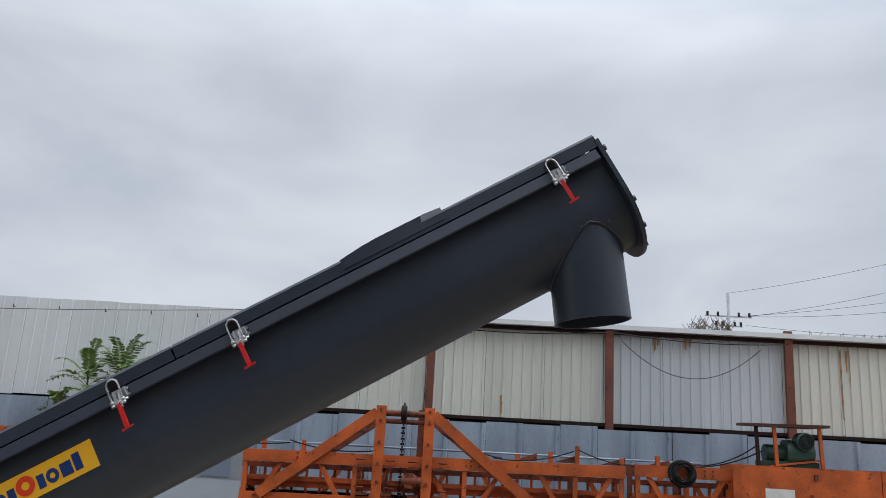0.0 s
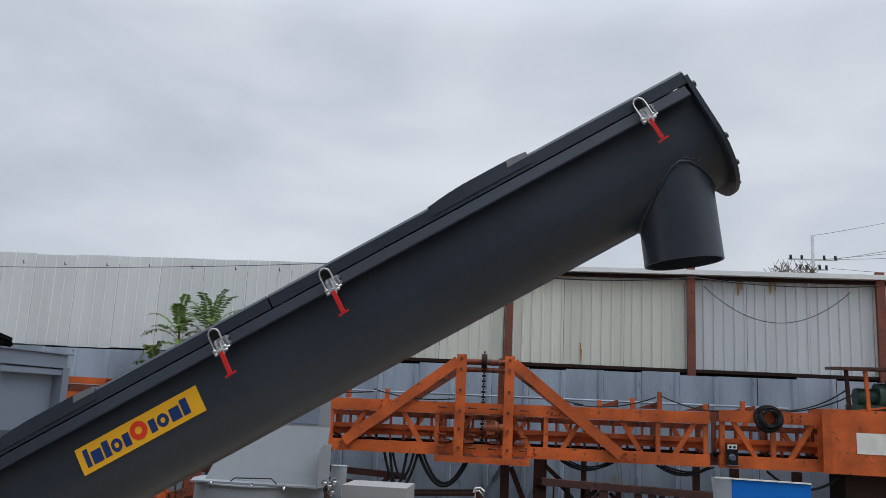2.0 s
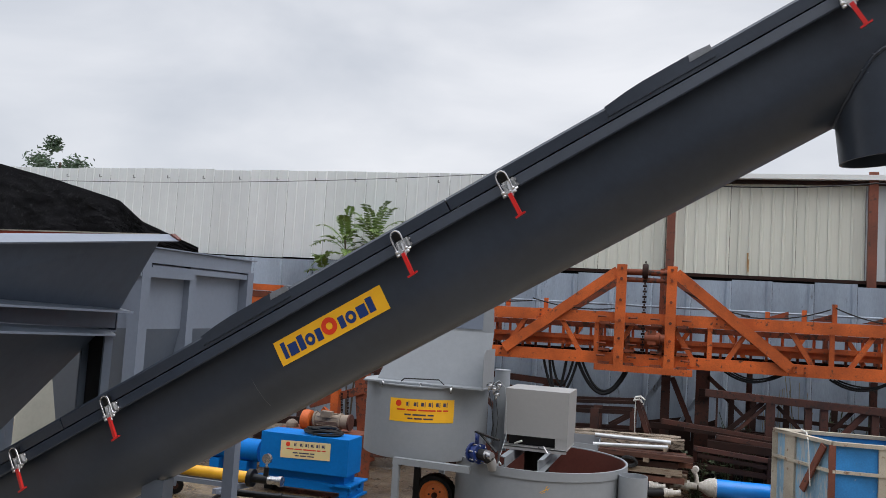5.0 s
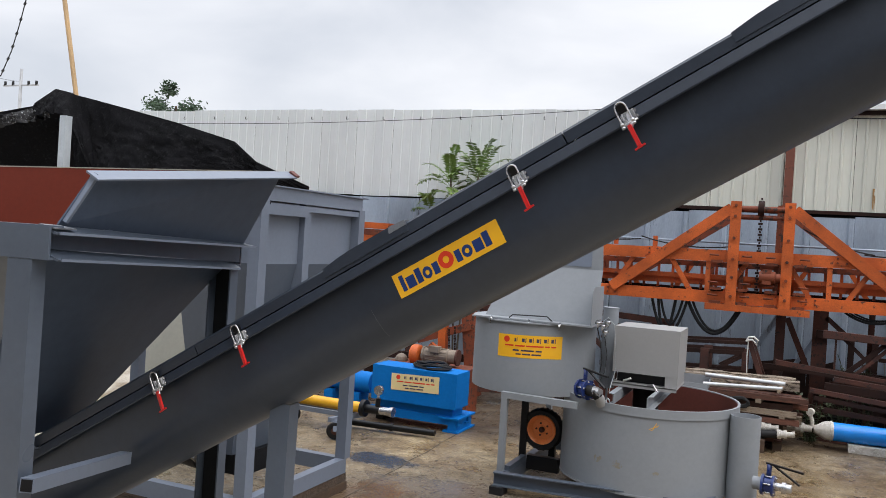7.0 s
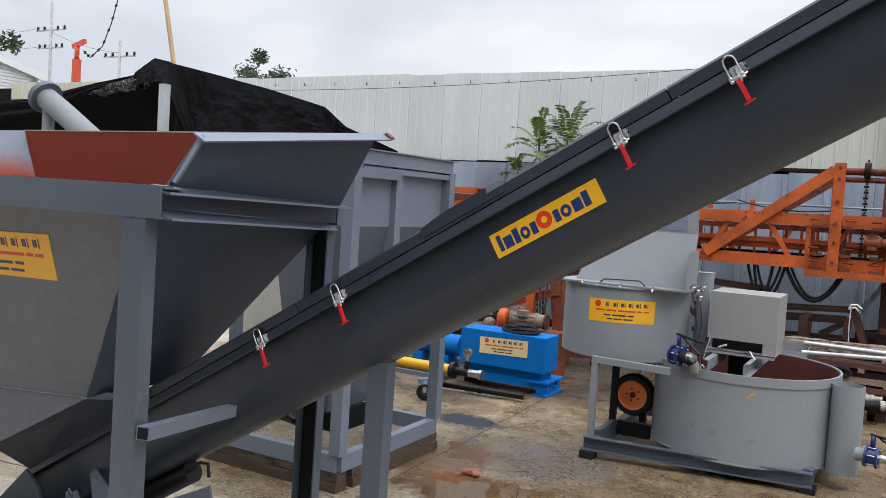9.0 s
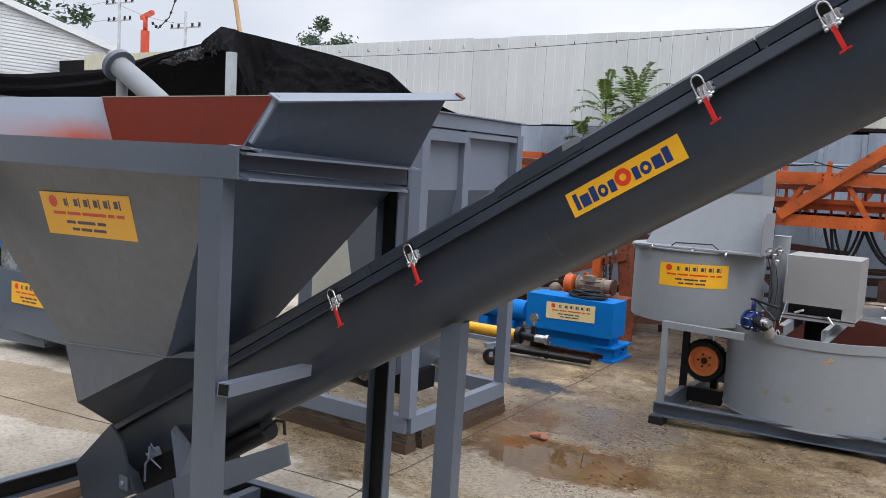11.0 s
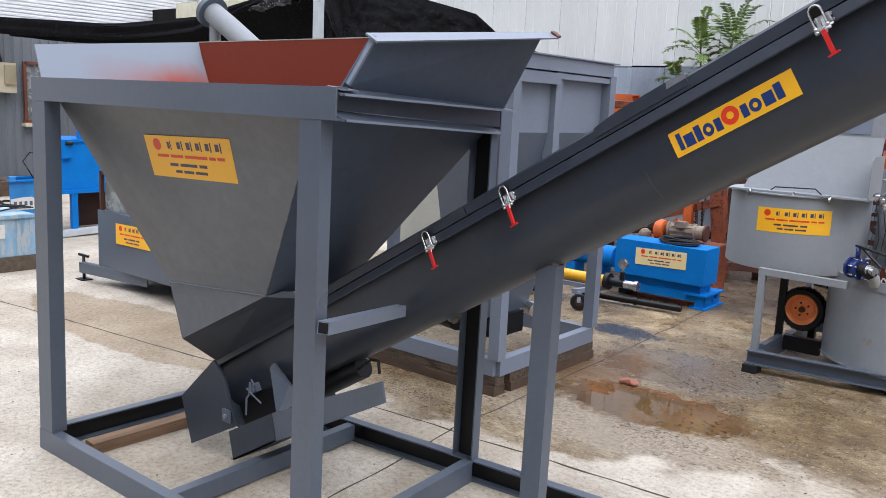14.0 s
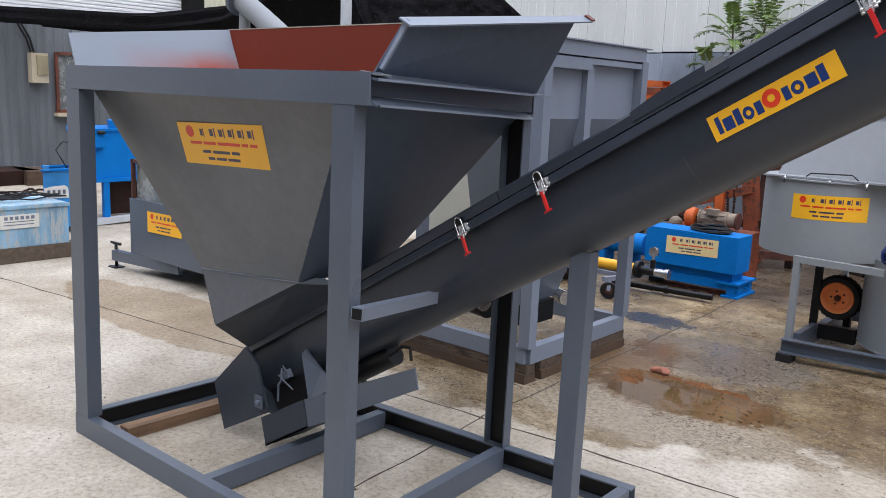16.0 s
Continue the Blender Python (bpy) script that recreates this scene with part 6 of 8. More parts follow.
rod(bm, (3.44, MY0 - 0.02, 2.32), (3.50, MY0 - 0.02, 2.32), 0.08, 18)
part("sprocket", bm, RUST_DARK, mast)
bm = B()
rod(bm, (3.50, MY0 - 0.10, 1.575), (3.66, MY0 - 0.11, 1.575), 0.066, 22)
rod(bm, (3.66, MY0 - 0.11, 1.575), (3.71, MY0 - 0.11, 1.575), 0.048, 16)
box(bm, 3.53, 3.62, MY0 - 0.16, MY0 - 0.04, 1.50, 1.66)
part("hydraulic_motor", bm, ORANGE_DARK, mast)
for z0 in (1.25, 1.40, 1.70):
    for x in (3.05, 3.32, 3.62, 3.90):
        bm = B()
        box(bm, x - 0.06, x + 0.06, MY0 - 0.085, MY0 - 0.035, z0, z0 + 0.03)
        part("clip", bm, ORANGE_DARK, mast)
mbar("carriage_foot", (2.95, MY0 - 0.04, 1.215), (4.02, MY0 - 0.04, 1.215), 0.12, 0.07, ORANGE)
for x, h in ((2.35, 0.12), (4.33, 0.13), (4.78, 0.10), (5.15, 0.14), (5.45, 0.22), (5.95, 0.11), (6.35, 0.16), (6.75, 0.10), (2.62, 0.10), (1.9, 0.12)):
    mbar("stub", (x, MY0 + 0.05, 1.84), (x, MY0 + 0.05, 1.84 + h), 0.055, 0.045, ORANGE, up=(1, 0, 0))
for x0, x1 in ((4.75, 5.0), (5.2, 5.45), (5.72, 6.0), (6.15, 6.5)):
    bm = B()
    plate(bm, [V((x0, MY0 + 0.1, 1.87)), V((x1, MY0 + 0.1, 1.87)), V((x1, MY0 + 0.1, 1.96))], 0.02)
    part("wedge_plate", bm, ORANGE_DARK, mast)
bm = B()
rod(bm, (1.2, MY1 + 0.15, 1.93), (7.0, MY1 + 0.15, 1.95), 0.013, 10)
part("grey_conduit", bm, FENCE, mast, "grey conduit")
bm = B()
box(bm, 6.14, 6.26, MY0 - 0.10, MY0 - 0.04, 1.30, 1.53)
sb = part("switch_box", bm, BLACK_PAINT, mast, "black switch box with white plate", bevel=0.006)
bm = B()
box(bm, 6.15, 6.25, MY0 - 0.108, MY0 - 0.101, 1.48, 1.53)
part("name_plate", bm, LABEL_WHITE, sb)
for x in (6.178, 6.222):
    bm = B()
    rod(bm, (x, MY0 - 0.108, 1.503), (x, MY0 - 0.113, 1.503), 0.014, 14)
    part("button", bm, BLACK_RUBBER, sb)
bm = B()
lathe(bm, (6.20, MY0 - 0.10, 1.39), [(0.001, 0.02), (0.026, 0.02), (0.036, 0.010), (0.040, 0.0)], (0, -1, 0), 18)
part("dial", bm, FRAME_GREY, sb)
bm = B()
for z in (1.31, 1.52):
    bar(bm, (6.14, MY0 - 0.103, z), (6.26, MY0 - 0.103, z), 0.004, 0.008)
part("box_edge", bm, FRAME_LIGHT, sb)
# cables over the mast
bm = B()
for k in range(24):
    c = V((6.60 + random.uniform(-0.012, 0.012), MY0 - 0.05 - 0.004 * k, 1.83 + random.uniform(-0.015, 0.01)))
    rr = random.uniform(0.08, 0.165)
    tube(bm, [c + V((rr * math.cos(t) * 0.95, 0.012 * math.sin(3 * t), rr * math.sin(t) * 0.9)) for t in (2 * math.pi * i / 22 for i in range(23))], 0.0065, 6)
solid("hanging_cable_coil", bm, BLACK_RUBBER, "coil of black cable hanging on the orange mast", "cable", kind="stuff")
for a, b, d in (((2.2, 1.95), (3.15, 1.88), 0.05), ((3.9, 2.12), (4.6, 1.88), 0.04), ((5.45, 2.02), (6.2, 1.88), 0.05), ((6.7, 1.90), (7.5, 2.12), 0.05), ((6.72, 1.92), (7.45, 2.18), 0.07), ((1.2, 1.95), (2.2, 1.92), 0.04), ((4.5, 1.88), (5.4, 2.0), 0.06)):
    bm = B()
    tube(bm, sag((a[0], MY0 - 0.02, a[1]), (b[0], MY0 - 0.02, b[1]), d), 0.008, 6)
    solid("mast_cable", bm, BLACK_RUBBER, "thin black cable draped along the orange mast", "cable", "mast cables")
for x0, x1, d, r in ((2.35, 2.75, 0.42, 0.016), (2.42, 2.62, 0.40, 0.016), (2.75, 3.35, 0.36, 0.02), (2.80, 3.32, 0.33, 0.014), (4.36, 4.92, 0.10, 0.012), (4.40, 4.96, 0.085, 0.010), (4.45, 4.90, 0.065, 0.009), (5.42, 6.0, 0.10, 0.011), (5.46, 5.98, 0.08, 0.010), (5.5, 6.04, 0.06, 0.009), (6.6, 7.4, 0.18, 0.014), (2.45, 2.70, 0.30, 0.014), (1.2, 1.75, 0.3, 0.012)):
    bm = B()
    tube(bm, sag((x0, MY0 + 0.06, 1.26), (x1, MY0 + 0.06, 1.27), d, 18), r, 8)
    solid("hanging_hose", bm, BLACK_RUBBER, "black hydraulic hose looping below the orange mast", "hose", "mast hoses")
# power head box with compressor
head = thing("rig_engine", (7.9, 8.2, 1.3), "orange rig power box carrying a green compressor under a small roof", "machine")
bm = B()
box(bm, 7.22, 8.75, 7.86, 8.6, 1.28, 1.96)
part("cabinet", bm, ORANGE, head, bevel=0.008)
bm = B()
plate(bm, [V((7.14, 7.88, 1.96)), V((7.14, 7.88, 1.28)), V((7.225, 7.86, 1.28)), V((7.225, 7.86, 1.96))][::-1], 0.02)
part("edge_plate", bm, ORANGE, head)
bm = B()
box(bm, 7.48, 7.80, 7.852, 7.858, 1.50, 1.72)
part("data_plate", bm, LABEL_WHITE, head, "worn white data plate")
for z in (1.40, 1.86):
    bm = B()
    box(bm, 8.02, 8.06, 7.835, 7.86, z - 0.03, z + 0.03)
    part("latch", bm, ORANGE_DARK, head)
bm = B()
bar(bm, (7.9, 7.835, 1.56), (7.98, 7.835, 1.62), 0.02, 0.06)
bar(bm, (7.98, 7.835, 1.50), (7.98, 7.835, 1.68), 0.02, 0.03, up=(1, 0, 0))
part("handle", bm, ORANGE_DARK, head)
bm = B()
plate(bm, [V((7.22, 7.8, 2.41)), V((8.2, 7.8, 2.43)), V((8.2, 8.4, 2.44)), V((7.36, 8.4, 2.44))], 0.03)
part("roof", bm, RUST, head, "rusty sheet roof")
for x in (7.42, 7.62, 8.12):
    bm = B()
    bar(bm, (x, 7.86, 1.96), (x - 0.02, 7.86, 2.40), 0.035, 0.035, up=(1, 0, 0))
    part("roof_post", bm, ORANGE if x > 7.5 else RUST_DARK, head)
bm = B()
rod(bm, (7.75, 8.0, 2.12), (8.05, 8.0, 2.12), 0.14, 22)
rod(bm, (7.55, 8.05, 2.10), (7.75, 8.05, 2.10), 0.10, 20)
box(bm, 7.5, 8.1, 7.9, 8.2, 1.96, 2.02)
comp = part("compressor", bm, GREEN_MACHINE, head, "dark green compressor")
bm = B()
lathe(bm, (7.93, 7.86, 2.24), [(0.001, 0.06), (0.08, 0.06), (0.10, 0.04), (0.10, -0.1)], (0, -1, 0), 22)
part("motor", bm, GREEN_MACHINE, comp)
for k in range(4):
    bm = B()
    lathe(bm, (7.93, 7.86, 2.24), [(0.02 + 0.018 * k, 0.061), (0.02 + 0.018 * k, 0.066), (0.03 + 0.018 * k, 0.066), (0.03 + 0.018 * k, 0.061)], (0, -1, 0), 22)
    part("grille_ring", bm, BLACK_PAINT, comp)
bm = B()
plate(bm, [V((7.55, 7.87, 1.97)), V((8.15, 7.87, 2.06)), V((8.15, 7.95, 2.06)), V((7.55, 7.95, 1.97))], 0.02)
part("ramp_plate", bm, ORANGE, head)
bm = B()
box(bm, 8.78, 9.8, 7.9, 8.6, 1.2, 1.97)
part("side_cabinet", bm, ORANGE, head, bevel=0.01)
bm = B()
box(bm, 7.4, 9.6, 8.0, 8.5, 0.0, 1.28)
part("under_frame", bm, RUST_DARK, head)

# rusty racks below the mast
rack = thing("rusty_rack", (4.5, 8.6, 0), "rusty brown steel lattice racks stored under the orange mast", "rack")


def rbar(a, b, w=0.06, mat=None, h=None):
    bm = B()
    bar(bm, a, b, w, h or w, up=(0, 0, 1) if abs(a[2] - b[2]) < abs(a[0] - b[0]) + abs(a[1] - b[1]) else (1, 0, 0))
    part("rack_bar", bm, mat or RUST, rack)


# posts behind, braces to the wall
for x, w in ((3.735, 0.10), (4.14, 0.15), (4.64, 0.06), (5.90, 0.07), (6.32, 0.09), (1.6, 0.09), (0.2, 0.09), (7.0, 0.09)):
    rbar((x, 8.35, 0.0), (x, 8.35, 1.25), w)
rbar((3.80, 8.4, 1.13), (4.05, 8.4, 0.55), 0.06)
rbar((3.70, 8.45, 1.12), (3.35, 8.45, 0.55), 0.06, FENCE)
rbar((4.14, 8.45, 1.00), (3.90, 8.45, 0.60), 0.045, FENCE)
rbar((4.19, 8.3, 1.18), (4.42, 8.3, 0.98), 0.05)
# lattice frame lying on its side
rbar((4.16, 7.8, 1.035), (6.05, 7.8, 0.98), 0.07, None, 0.075)
rbar((4.10, 8.22, 1.00), (6.1, 8.22, 0.95), 0.07, RUST_DARK, 0.08)
rbar((4.70, 8.0, 0.80), (6.0, 8.0, 0.78), 0.04, RUST_DARK)
for x, w in ((4.285, 0.02), (4.82, 0.09), (5.19, 0.07), (5.34, 0.075), (5.82, 0.07)):
    rbar((x, 7.82, 0.60), (x, 7.82, 1.00), w)
for x in (4.45, 4.68, 5.02, 5.50, 5.98):
    rbar((x, 8.22, 0.55), (x, 8.22, 0.97), 0.06, RUST_DARK)
for x0, z0, x1, z1, w, m in ((4.36, 1.0, 4.58, 0.79, 0.035, RUST_DARK), (4.75, 0.98, 4.37, 0.62, 0.045, RUST_DARK), (4.79, 0.95, 4.44, 0.60, 0.035, RUST), (4.89, 0.95, 5.12, 0.72, 0.04, RUST_DARK), (5.62, 0.97, 5.42, 0.74, 0.04, RUST_DARK), (5.74, 0.96, 5.52, 0.70, 0.055, RUST), (5.86, 0.91, 6.02, 0.74, 0.045, RUST_DARK)):
    rbar((x0, 7.84, z0), (x1, 7.84, z1), w, m)
# loose bars laid over its lower side
for x0, y0, z0, x1, y1, z1, w, m in ((3.72, 7.72, 0.70, 4.86, 7.76, 0.60, 0.05, RUST), (3.96, 7.66, 0.645, 5.0, 7.70, 0.57, 0.035, RUST_DARK), (3.60, 7.86, 0.63, 5.2, 7.9, 0.60, 0.06, RUST_DARK), (4.28, 7.62, 0.60, 5.1, 7.64, 0.54, 0.045, RUST), (3.9, 8.1, 0.62, 6.1, 8.1, 0.56, 0.07, RUST_DARK), (4.20, 7.60, 0.52, 6.4, 7.60, 0.45, 0.08, RUST_DARK), (4.25, 7.9, 0.50, 6.4, 7.9, 0.45, 0.08, RUST)):
    rbar((x0, y0, z0), (x1, y1, z1), w, m)
for x in (4.42, 4.85, 5.4, 6.2):
    rbar((x, 7.66, 0.0), (x, 7.66, 0.47), 0.08, RUST if x == 4.85 else RUST_DARK)
    rbar((x, 8.15, 0.0), (x, 8.15, 0.53), 0.08, RUST_DARK)
# lower rails beside the timber pile
for x0, z0, x1, z1, w in ((4.06, 0.50, 4.85, 0.43, 0.045), (4.1, 0.43, 4.85, 0.36, 0.04), (4.05, 0.33, 4.86, 0.27, 0.05)):
    rbar((x0, 7.35, z0), (x1, 7.42, z1), w, RUST if z0 > 0.45 else RUST_DARK)
for x in (4.12, 4.80):
    rbar((x, 7.40, 0.0), (x, 7.40, 0.46), 0.05, RUST_DARK)
# dark plates added at the foot of the wall, for the shade under the mast
rnd = random.Random(77)
x = 3.0
while x < 7.2:
    w = rnd.uniform(0.28, 0.6)
    h = rnd.uniform(0.42, 0.68)
    bm = B()
    plate(bm, [V((x, 8.52, 0.0)), V((x + w, 8.50, 0.0)), V((x + w, 8.62, h)), V((x + 0.02, 8.63, h * rnd.uniform(0.8, 1.0)))], 0.012)
    solid("scrap_plate", bm, rnd.choice((RUST_DARK, RUST_DARK, DARK, RUST)), "dark rusty plate added for the shade at the foot of the wall", "scrap", "scrap plates")
    x += w * rnd.uniform(0.75, 1.02)
# low trestle with stored plates
for y in (7.6, 7.95):
    rbar((1.9, y, 0.79), (3.46, y, 0.88), 0.05, RUST_DARK, 0.035)
    rbar((1.9, y, 0.70), (3.40, y, 0.77), 0.045, RUST_DARK)
    rbar((1.9, y, 0.50), (3.42, y, 0.56), 0.05, RUST_DARK)
    for x in (2.0, 2.35, 2.7, 3.02, 3.42):
        rbar((x, y, 0.0), (x, y, 0.78), 0.09 if x == 3.02 else 0.05, RUST if x > 3 else RUST_DARK)
    rbar((3.46, y, 0.90), (3.64, y, 0.40), 0.05)
    rbar((3.15, y, 0.58), (3.40, y, 0.74), 0.04, RUST_DARK)
    rbar((2.0, y, 0.1), (2.7, y, 0.75), 0.045, RUST_DARK)
rbar((3.64, 7.6, 0.0), (3.64, 7.6, 0.42), 0.05, RUST_DARK)
for x0, x1, z in ((1.0, 2.6, 1.05), (0.9, 2.5, 0.92)):
    rbar((x0, 8.2, z), (x1, 8.2, z - 0.08), 0.07)
rbar((1.4, 8.2, 0.95), (1.9, 8.2, 0.5), 0.05)
rbar((2.4, 8.2, 0.95), (1.9, 8.2, 0.5), 0.05)
bm = B()
tube(bm, [(3.43, 7.56, 0.90), (3.45, 7.55, 0.945), (3.50, 7.55, 0.955), (3.545, 7.55, 0.92), (3.53, 7.55, 0.87)], 0.011, 6)
tube(bm, [(3.44, 7.55, 0.91), (3.49, 7.54, 0.925), (3.52, 7.55, 0.89)], 0.010, 6)
tube(bm, [(3.45, 7.56, 0.92), (3.445, 7.55, 0.75), (3.455, 7.55, 0.52)], 0.006, 6)
solid("rope", bm, LABEL_WHITE, "frayed pale rope tied to the rusty rack", "rope")


def weed(at, h, spread, leaves, seed, dry=False):
    """Clump of thin stalks with small leaves set along them."""
    r_ = random.Random(seed)
    w = thing("weed_clump", at, "dry bare weed stalks by the wall" if dry else "dark green weeds growing through the rusty racks", "weed", "weeds")
    sb, lb = B(), B()
    for _ in range(9 if dry else 12):
        a = V(at) + V((r_.uniform(-1, 1) * spread * 0.4, r_.uniform(-1, 1) * spread * 0.3, 0))
        e = a + V((r_.uniform(-1, 1) * spread, r_.uniform(-0.5, 0.5) * spread, h * r_.uniform(0.6, 1.0)))
        m_ = (a + e) / 2 + V((r_.uniform(-0.03, 0.03), 0, 0.06))
        tube(sb, [a, m_, e], 0.004, 5)
        for k in range(leaves):
            q = a.lerp(m_, k / leaves * 2) if k < leaves / 2 else m_.lerp(e, k / leaves * 2 - 1)
            d = V((r_.uniform(-1, 1), r_.uniform(-1, 1), r_.uniform(-0.2, 0.7))).normalized() * r_.uniform(0.03, 0.075)
            s_ = d.cross(V((0, 0, 1))).normalized() * d.length * 0.28
            vs = [lb.verts.new(p) for p in (q, q + d * 0.5 + s_, q + d, q + d * 0.5 - s_)]
            lb.faces.new(vs)
    part("stalk", sb, WEED_DRY if dry else WEED, w)
    if leaves:
        part("foliage", lb, WEED, w)


for k, (x, y, h, sp, lv, dry) in enumerate(((4.10, 7.30, 0.50, 0.16, 14, False), (4.35, 7.55, 0.55, 0.22, 14, False), (4.62, 8.05, 0.85, 0.22, 14, False), (5.35, 8.1, 0.95, 0.25, 8, False), (5.20, 8.5, 1.25, 0.18, 0, True), (4.95, 8.5, 1.15, 0.15, 0, True), (5.7, 8.1, 0.9, 0.25, 12, False))):
    weed((x, y, 0.0), h, sp, lv, 40 + k, dry)

# orange rig frame and scrap behind the power pack
scrap = thing("rig_scrap_frame", (0.3, 7.2, 0), "orange and rusty rig frame scrap heaped behind the blue pack", "scrap")
for a, b, w, m in (((0.56, 7.2, 0.0), (0.42, 7.2, 1.15), 0.14, ORANGE_DARK), ((-0.15, 7.15, 0.58), (0.50, 7.15, 0.80), 0.09, ORANGE_DARK), ((0.20, 7.1, 0.0), (0.17, 7.1, 0.95), 0.09, ORANGE), ((-0.35, 7.3, 0.0), (-0.30, 7.3, 1.1), 0.08, RUST), ((-0.6, 7.25, 0.35), (0.6, 7.25, 0.42), 0.08, RUST_DARK), ((-0.5, 7.35, 0.95), (0.8, 7.35, 1.02), 0.07, RUST), ((0.95, 7.2, 0.0), (0.90, 7.2, 0.75), 0.07, RUST_DARK), ((0.2, 7.0, 0.1), (1.1, 7.05, 0.16), 0.08, RUST), ((-0.45, 6.9, 0.06), (0.7, 6.8, 0.10), 0.10, RUST_DARK), ((-0.2, 7.0, 0.30), (0.7, 7.1, 0.22), 0.06, ORANGE_DARK), ((0.05, 7.05, 0.55), (0.52, 7.05, 0.25), 0.06, ORANGE)):
    bm = B()
    bar(bm, a, b, w, w, up=(0, 0, 1) if abs(a[2] - b[2]) < 0.5 else (1, 0, 0))
    part("scrap_beam", bm, m, scrap, bevel=0.004)
for x, z0, z1 in ((0.27, 0.75, 0.15), (0.34, 0.78, 0.3)):
    bm = B()
    for k in range(int((z0 - z1) / 0.03)):
        z = z0 - 0.03 * k
        bar(bm, (x + 0.012 * k / 6, 7.05, z), (x + 0.012 * k / 6, 7.05, z - 0.026), 0.022 if k % 2 else 0.008, 0.008 if k % 2 else 0.022, up=(1, 0, 0))
    part("chain", bm, RUST_DARK, scrap)
# stacked orange rig beams beyond the bin
for k in range(4):
    z = 1.60 + 0.085 * k
    bm = B()
    channel(bm, (-1.95 + 0.03 * k, 7.75, z + 0.04), (-1.0 + 0.02 * k, 7.75, z + 0.03), 0.078, 0.06, 0.01, flip=True)
    channel(bm, (-1.95 + 0.03 * k, 7.95, z + 0.04), (-1.0 + 0.02 * k, 7.95, z + 0.03), 0.078, 0.06, 0.01)
    part("rig_beam", bm, ORANGE if k % 2 else ORANGE_DARK, scrap)
for x in (-1.8, -1.15):
    bm = B()
    bar(bm, (x, 7.85, 0.0), (x, 7.85, 1.60), 0.10, 0.10, up=(1, 0, 0))
    part("rack_post", bm, RUST_DARK, scrap)
# scrap strewn under the racks
rnd = random.Random(8)
for k in range(46):
    x, y = rnd.uniform(1.2, 6.6), rnd.uniform(7.3, 8.9)
    ln, th = rnd.uniform(0.25, 0.9), rnd.uniform(-0.5, 0.5)
    z = rnd.uniform(0.03, 0.10)
    bm = B()
    w = rnd.uniform(0.03, 0.08)
    bar(bm, (x, y, w / 2), (x + ln * math.cos(th), y + ln * math.sin(th), w / 2 + z * 0.5), w, w)
    solid("scrap_bar", bm, rnd.choice((RUST, RUST_DARK, RUST_DARK, WOOD_DARK, DARK)), "rusty scrap bar lying under the racks", "scrap", "scrap bars")

# pile of old timber, steel sections and silver pipes
rnd = random.Random(23)
PY = 6.62                          # front of the pile
for z0, z1 in ((0.0, 0.075), (0.16, 0.235), (0.32, 0.385)):
    for x in (2.95, 3.42, 3.80):
        bm = B()
        box(bm, x - 0.045 + rnd.uniform(-0.05, 0.05), x + 0.045, PY + rnd.uniform(-0.01, 0.04), 7.10, z0, z1)
        solid("timber_bearer", bm, TIMBER_PALE if (x, z0) == (3.80, 0.32) else WOOD_DARK, "short timber bearer between the layers of the pile", "timber", "pile bearers", bevel=0.004)
for layer, (z, h, n_, mats, end) in enumerate(((0.076, 0.075, 5, (TIMBER_RED, RUST, RUST_DARK), 3.90), (0.236, 0.072, 5, (TIMBER_RED, TIMBER_RED, TIMBER_PALE, RUST), 3.93), (0.386, 0.065, 5, (TIMBER_RED, TIMBER_RED, RUST, WOOD_DARK), 3.97), (0.455, 0.055, 4, (TIMBER_RED, RUST), 4.0))):
    y = PY + 0.005
    for k in range(n_):
        w = rnd.uniform(0.07, 0.11)
        x1 = end + rnd.uniform(-0.14, 0.09)
        hh = h * rnd.uniform(0.72, 1.0)
        tl = rnd.uniform(-0.012, 0.012)
        m = mats[k % len(mats)]
        bm = B()
        if m in (RUST, RUST_DARK):
            channel(bm, (2.72 + rnd.uniform(-0.1, 0.1), y + w / 2, z + hh / 2), (x1, y + w / 2 + tl, z + hh / 2), hh, w * 0.9, 0.009, flip=k % 2 == 0)
            solid("steel_section", bm, m, "rusty steel section in the timber pile", "steel section", "piled steel sections")
        else:
            bar(bm, (2.72 + rnd.uniform(-0.1, 0.1), y + w / 2, z + hh / 2), (x1, y + w / 2 + tl, z + hh / 2), w, hh)
            solid("old_timber", bm, m, "pale split timber in the pile" if m is TIMBER_PALE else "reddish damp timber in the pile", "timber", "piled timber", bevel=0.005)
        y += w + rnd.uniform(0.0, 0.02)
for z, x0, x1, m in ((0.372, 3.10, 3.955, TIMBER_PALE), (0.505, 2.7, 4.05, TIMBER_RED), (0.300, 3.2, 3.98, TIMBER_RED), (0.185, 3.0, 3.90, TIMBER_PALE)):
    bm = B()
    bar(bm, (x0, PY - 0.028, z - 0.016), (x1, PY - 0.034, z - 0.016), 0.05, 0.05 if z != 0.505 else 0.045)
    solid("front_batten", bm, m, "split batten along the front of the timber pile", "timber", "pile battens", bevel=0.006)
for k, x in enumerate((3.62, 3.83)):
    bm = B()
    bar(bm, (x, PY - 0.06, 0.45 - 0.12 * k), (x + 0.05, PY + 0.3, 0.46 - 0.12 * k), 0.05, 0.04)
    solid("timber_offcut", bm, TIMBER_PALE, "pale timber offcut sticking out of the pile", "timber", "pile offcuts", bevel=0.004)
bm = B()
